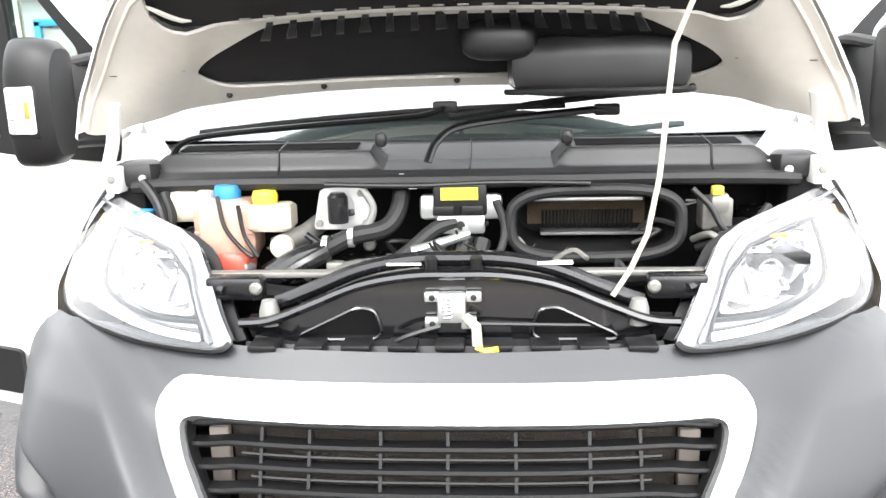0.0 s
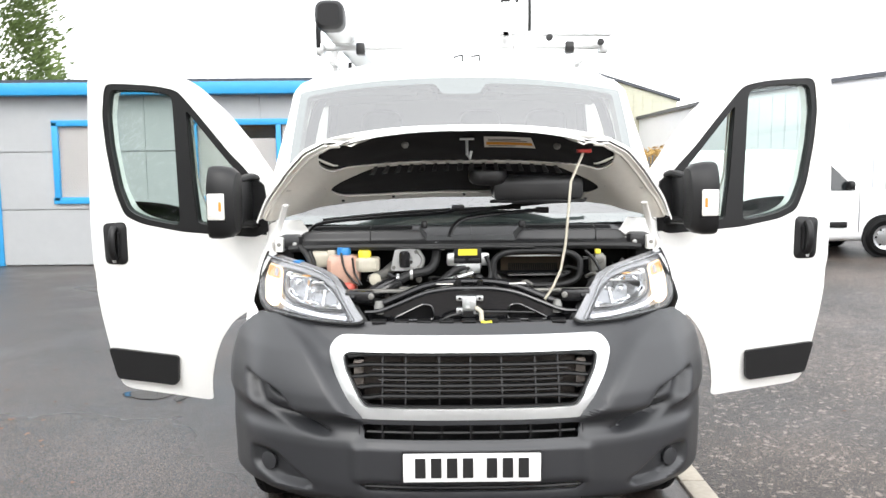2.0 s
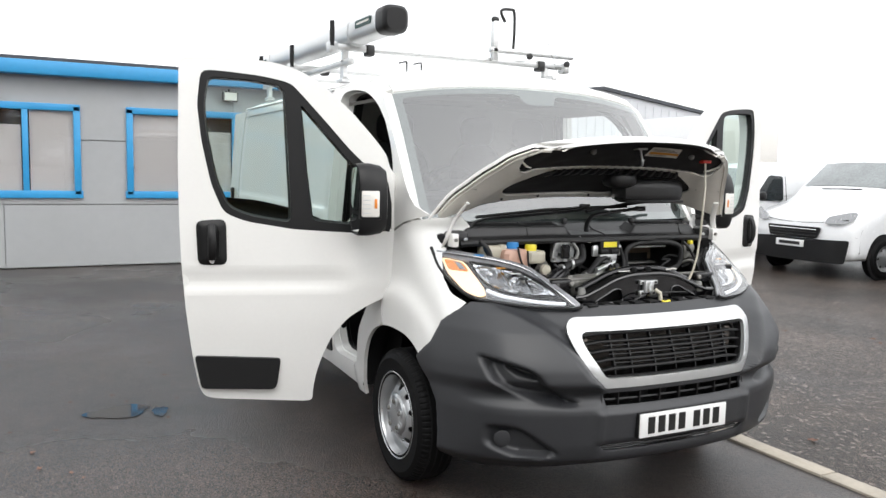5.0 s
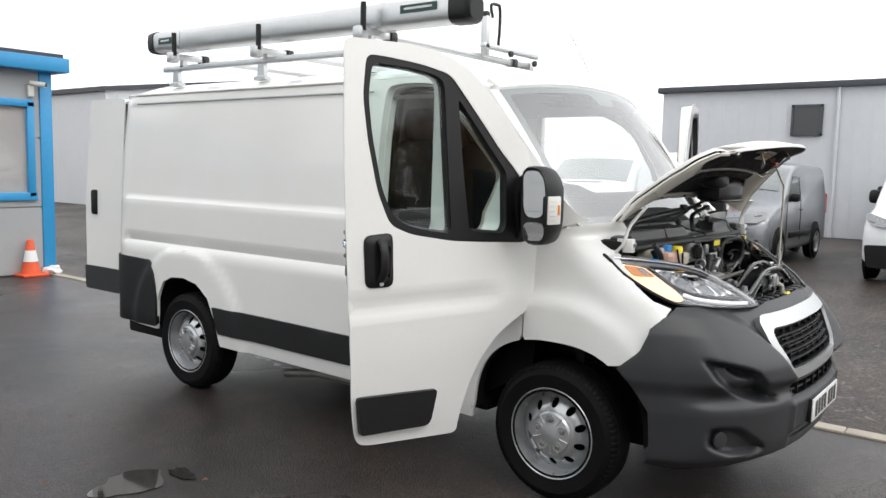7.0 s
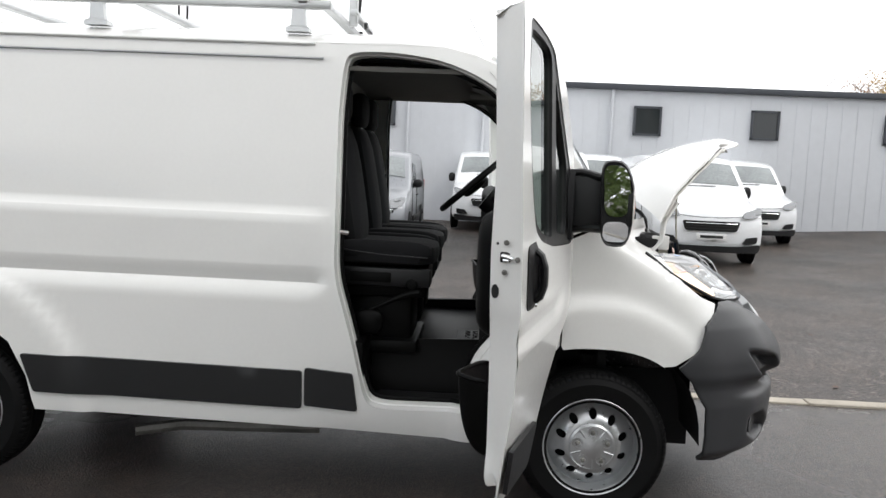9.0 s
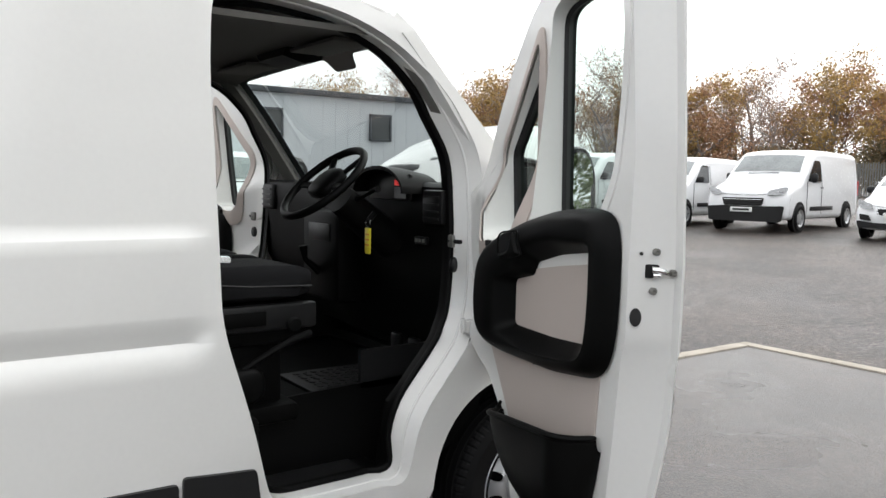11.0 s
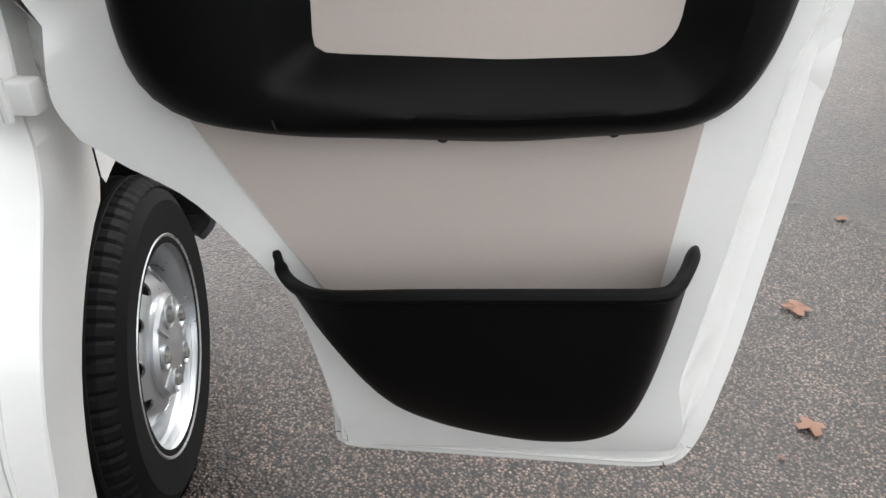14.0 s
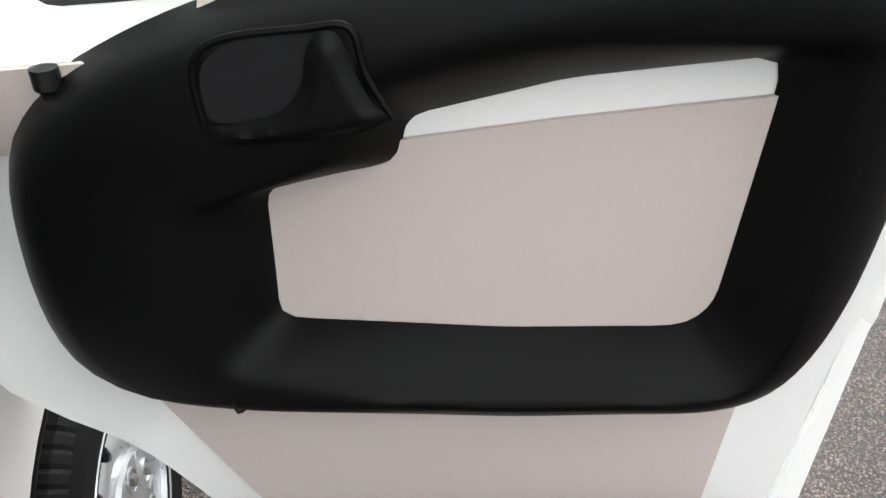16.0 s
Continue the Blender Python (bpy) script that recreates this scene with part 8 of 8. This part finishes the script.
parked("small_van", "small", "white small van with a black grille, parked", WHITE_FAR, pose(10.75, -13.0, rise(10.75, -13.0), 0, 0, 190), None, G2)
copy_thing(medium_van, pose(8.1, -13.7, rise(8.3, -13.7), 0, 0, 190))
parked("hatchback", "hatch", "small white hatchback van, parked", WHITE_FAR, pose(4.65, -13.9, rise(5, -13.8), 0, 0, 192), None, G2)
for x, y, a in ((4.9, -36.6, 180), (-1.4, -41.0, 182), (-5.6, -40.0, 184)):
    copy_thing(big_van, pose(x, y, rise(x, y), 0, 0, a))
parked("medium_van", "large", "dark grey medium van parked by the fence", DARK_PAINT, pose(1.2, -40.5, rise(1, -40), 0, 0, 180), None, G2)


def box_truck(m):
    t = thing("box_truck", "white box truck parked by the fence", "truck", group=G2)
    part("cargo_box", box(-1.05, 1.05, 0, 4.2, 0.85, 3.1, 0.03), WHITE_FAR, t)
    part("rear_door", box(-0.98, 0.98, -0.02, 0.02, 0.95, 3.0, 0.01), PAPER, t)
    part("underrun_bar", box(-0.95, 0.95, -0.02, 0.06, 0.45, 0.58, 0.01), DEEP, t)
    part("chassis", box(-0.9, 0.9, 0.1, 6.0, 0.55, 0.85, 0.02), DEEP, t)
    part("cab", box(-0.95, 0.95, 4.3, 6.1, 0.5, 2.1, 0.2), WHITE_FAR, t)
    for sgn in (-1, 1):
        part("tail_lamp", box(sgn * 0.85 - 0.09, sgn * 0.85 + 0.09, -0.03, 0.02, 0.66, 0.80, 0.01), RED, t)
        for y in (0.9, 5.2):
            part("wheel", lathe([(0.2, -0.12), (0.36, -0.12), (0.38, 0), (0.36, 0.12), (0.2, 0.12)], 24), TYRE, t).location = (sgn * 0.82, y, 0.38)
    t.matrix_world = m


box_truck(pose(8.4, -39.0, rise(8.5, -39), 0, 0, 194))
box_truck(pose(19.6, -17.4, rise(17, -19), 0, 0, -90))
box_truck(pose(-7.6, -45.0, rise(-7.6, -45), 0, 0, 180))
box_truck(pose(14.0, 12.4, 0, 0, 0, 0))

# ---- trees ----
def tree(name, label, seed, h, spread, leaf, density, size, trunk_r=0.16):
    """A tapered trunk with forked limbs and twigs, and a ragged crown of many small leaf clumps."""
    rng = random.Random(seed)
    t = thing(name, label, "tree", group="trees behind the yard")
    wood, tips = bmesh.new(), []

    def limb(p, d, length, r, depth):
        pts, q = [p], p
        n = 4 if depth < 3 else 3
        for i in range(n):
            d = (d + Vector((rng.uniform(-0.22, 0.22), rng.uniform(-0.22, 0.22), rng.uniform(-0.05, 0.16)))).normalized()
            q = q + d * length / n
            pts.append(q)
        own = tube([tuple(a) for a in pts], [max(0.008, r * (1 - 0.6 * i / n)) for i in range(n + 1)], 5 if depth < 2 else 3)
        join(wood, own)
        for i in range(1, n + 1):
            if depth < 3:
                for _ in range(2 if depth < 2 else 2):
                    a = rng.uniform(0, 6.28)
                    side = Vector((math.cos(a) * spread, math.sin(a) * spread, rng.uniform(0.25, 0.9)))
                    if depth == 0 and i < 1:
                        continue
                    limb(pts[i], side.normalized(), length * rng.uniform(0.38, 0.58), r * 0.5 * (1 - 0.15 * i), depth + 1)
            else:
                tips.append(pts[i])
        if depth >= 2:
            tips.extend(pts[2:])

    limb(Vector((0, 0, -0.05)), Vector((0, 0, 1)), h * 0.62, trunk_r, 0)
    part("trunk", wood, BARK, t)
    if density > 0:
        vs, fs = [], []
        for p in tips:
            for _ in range(density):
                c = p + Vector((rng.gauss(0, 0.28), rng.gauss(0, 0.28), rng.gauss(0, 0.22)))
                a, b = Vector((rng.gauss(0, 1), rng.gauss(0, 1), rng.gauss(0, 1))).normalized(), Vector((rng.gauss(0, 1), rng.gauss(0, 1), rng.gauss(0, 1))).normalized()
                s = size * rng.uniform(0.5, 1.3)
                k = len(vs)
                vs += [c - a * s, c + b * s * 0.6, c + a * s, c - b * s * 0.6]
                fs.append((k, k + 1, k + 2, k + 3))
        me = bpy.data.meshes.new("crown")
        me.from_pydata([tuple(q) for q in vs], [], fs)
        me.materials.append(leaf)
        crown = new("crown", me)
        crown.parent = t
    return t


kinds = [tree("autumn_tree", "tall tree with thin russet autumn leaves", 1, 8.5, 0.9, LEAF_RUST, 2, 0.11),
         tree("autumn_tree", "half-bare tree with scattered golden leaves", 2, 9.0, 0.8, LEAF_GOLD, 2, 0.09),
         tree("bare_tree", "bare winter tree with fine twigs", 3, 9.5, 0.7, LEAF_RUST, 1, 0.06),
         tree("autumn_tree", "broad tree with dense orange-brown leaves", 4, 7.0, 1.1, LEAF_RUST, 3, 0.12)]
rng = random.Random(8)
first = set()
for i in range(96):
    x = -30 + (i % 48) * 2.0 + rng.uniform(-0.9, 0.9)
    y = -52 - rng.uniform(0, 4) - 6 * (i // 48) + 0.52 * max(0, x - 16)
    k = rng.choice([2, 1, 2, 1, 2, 0] if x > 21 else [0, 2, 1, 2, 3, 1, 2])
    mm = pose(x, y, 0.85, 0, 0, rng.uniform(0, 360)) @ Matrix.Scale(rng.uniform(1.0, 1.45) * (0.86 if x > 21 else 0.88), 4)
    if k in first:
        c = copy_thing(kinds[k], mm)
        c.scale = (mm.to_scale())
    else:
        first.add(k)
        kinds[k].matrix_world = mm
for k, ob in enumerate(kinds):
    if k not in first:
        ob.matrix_world = pose(30 + 4 * k, -70, 0)
# low scrub under the trees, and bushes by the far shed
vs, fs = [], []
rng = random.Random(5)


def scrub(x0, x1, y0, y1, h, n, s):
    for _ in range(n):
        x, y = rng.uniform(x0, x1), rng.uniform(y0, y1)
        top = h * (0.55 + 0.45 * noise.noise((x * 0.25, y * 0.25, 3)))
        c = Vector((x, y, max(0.02, top * math.sqrt(rng.random()))))
        a, b = Vector((rng.gauss(0, 1), rng.gauss(0, 1), rng.gauss(0, 1))).normalized(), Vector((rng.gauss(0, 1), rng.gauss(0, 1), rng.gauss(0, 1))).normalized()
        q = s * rng.uniform(0.5, 1.4)
        k = len(vs)
        vs.extend([c - a * q, c + b * q * 0.6, c + a * q, c - b * q * 0.6])
        fs.append((k, k + 1, k + 2, k + 3))


scrub(-35, 18, -52, -48.0, 5.0, 36000, 0.14)
scrub(-35, 18, -62, -54, 5.4, 16000, 0.22)
for i in range(12):
    x = 18 + i * 4.0
    y = -50 + 0.52 * (x - 16)
    scrub(x, x + 4.2, y - 6, y - 1, 4.8, 3600, 0.15)
vs = [q + Vector((0, 0, 0.8)) for q in vs]
me = bpy.data.meshes.new("scrub")
me.from_pydata([tuple(q) for q in vs], [], fs)
me.materials.append(SCRUB)
tagged(new("scrub", me), "tangled brown and green autumn scrub along the fence", "bushes", kind="stuff")
vs, fs = [], []
scrub(4.5, 13.5, 34, 38.5, 3.4, 16000, 0.10)
me = bpy.data.meshes.new("bushes")
me.from_pydata([tuple(q) for q in vs], [], fs)
me.materials.append(LEAF_GOLD)
tagged(new("bushes", me), "yellowing bushes behind the palisade fence", "bushes", kind="stuff")

# dense green conifer behind the office
con = thing("conifer", "dense green conifer tree at the edge of the yard", "tree", pose(-12.6, 19.0, 0))
part("trunk", tube([(0, 0, 0), (0, 0, 4), (0.1, 0, 9.5)], [0.22, 0.16, 0.03], 8), BARK, con)
vs, fs = [], []
rng = random.Random(11)
for i in range(26000):
    z = rng.uniform(0.6, 10)
    r = 2.75 * (1 - (z / 11.5) ** 2.6) * (0.80 + 0.25 * noise.noise((math.cos(i) * 2, z * 1.3, math.sin(i) * 2)))
    a = rng.uniform(0, 6.28)
    r *= (1 + 0.14 * math.sin(a * 5 + z * 2.2)) * rng.uniform(0.72, 1.05)
    c = Vector((r * math.cos(a), r * math.sin(a), z))
    u = Vector((math.cos(a), math.sin(a), rng.uniform(0.2, 0.9))).normalized()
    w = Vector((rng.gauss(0, 1), rng.gauss(0, 1), rng.gauss(0, 1))).normalized()
    s = rng.uniform(0.06, 0.16)
    k = len(vs)
    vs += [c - u * s * 0.4, c + w * s * 0.35, c + u * s * 1.3, c - w * s * 0.35]
    fs.append((k, k + 1, k + 2, k + 3))
me = bpy.data.meshes.new("crown")
me.from_pydata([tuple(q) for q in vs], [], fs)
me.materials.append(LEAF_GREEN)
new("crown", me).parent = con
for x, y, a in ((-15.0, -5.5, 40), (-16.5, -9.5, 130), (-17.0, -1.5, 220), (-14.0, -13.0, 300)):
    copy_thing(con, pose(x, y, 0, 0, 0, a))

# ---- puddles, fallen leaves, drain ----
def puddle(x, y, a, b, seed):
    rng = random.Random(seed)
    ph = [rng.uniform(0, 6.28) for _ in range(4)]
    pts = [(x + a * math.cos(t) * (1 + 0.2 * math.sin(2 * t + ph[0]) + 0.13 * math.sin(5 * t + ph[1])), y + b * math.sin(t) * (1 + 0.2 * math.sin(3 * t + ph[2]) + 0.1 * math.sin(7 * t + ph[3]))) for t in np.linspace(0, 6.283, 41)[:-1]]
    p = part("puddle", sheet(pts, lambda u, v: (u, v, 0.0045), 0.2), WATER)
    tagged(p, "shallow rain puddle on the asphalt", "puddle", kind="structure")


WATER = mat("rain_water", (0.035, 0.032, 0.03), 0.04, vary=0.2, rough_vary=0.03, scale=4)
for args in ((-2.2, 2.68, 0.17, 0.14, 1), (-1.95, 2.6, 0.05, 0.10, 2)):
    puddle(*args)
rng = random.Random(21)
spots = [(-2.574, 0.527, 0.055), (-2.402, 0.976, 0.045), (-2.369, -0.554, 0.05), (-2.2, 0.75, 0.028), (-2.66, 1.35, 0.03), (-2.95, 0.05, 0.03), (-2.4, -0.75, 0.04), (-2.75, -0.5, 0.035), (1.9, -0.2, 0.05), (1.6, 0.5, 0.045),
         (-3.4, 1.5, 0.04), (-2.9, 2.1, 0.035)]
spots += [(rng.uniform(-3.5, -1.8), rng.uniform(1.5, 4.2), rng.uniform(0.01, 0.03)) for _ in range(26)]
spots += [(rng.uniform(1.4, 5.5), rng.uniform(-4, 4), rng.uniform(0.02, 0.045)) for _ in range(30)]
spots += [(rng.uniform(-4.5, -1.5), rng.uniform(-3, 1.2), rng.uniform(0.006, 0.02)) for _ in range(30)]
for x, y, r in spots:
    r *= 0.8
    lf = bmesh.new()
    n = 12
    a0 = rng.uniform(0, 6.28)
    g = 0.004 if x < 1.1 and y > -3.6 else -0.008
    cv = lf.verts.new((0, 0, 0.004 + r * 0.15))
    ring = [lf.verts.new((r * (1 if j % 3 else 0.55) * math.cos(2 * math.pi * j / n), r * (1 if j % 3 else 0.55) * 0.8 * math.sin(2 * math.pi * j / n), 0.001 + rng.uniform(0, r * 0.3))) for j in range(n)]
    for j in range(n):
        lf.faces.new((cv, ring[j], ring[(j + 1) % n]))
    lo = part("fallen_leaf", lf, FALLEN)
    lo.matrix_world = pose(x, y, g + rise(x, y), 0, 0, math.degrees(a0))
    tagged(lo, "curled brown fallen leaf on the damp ground", "leaf", "fallen leaves")
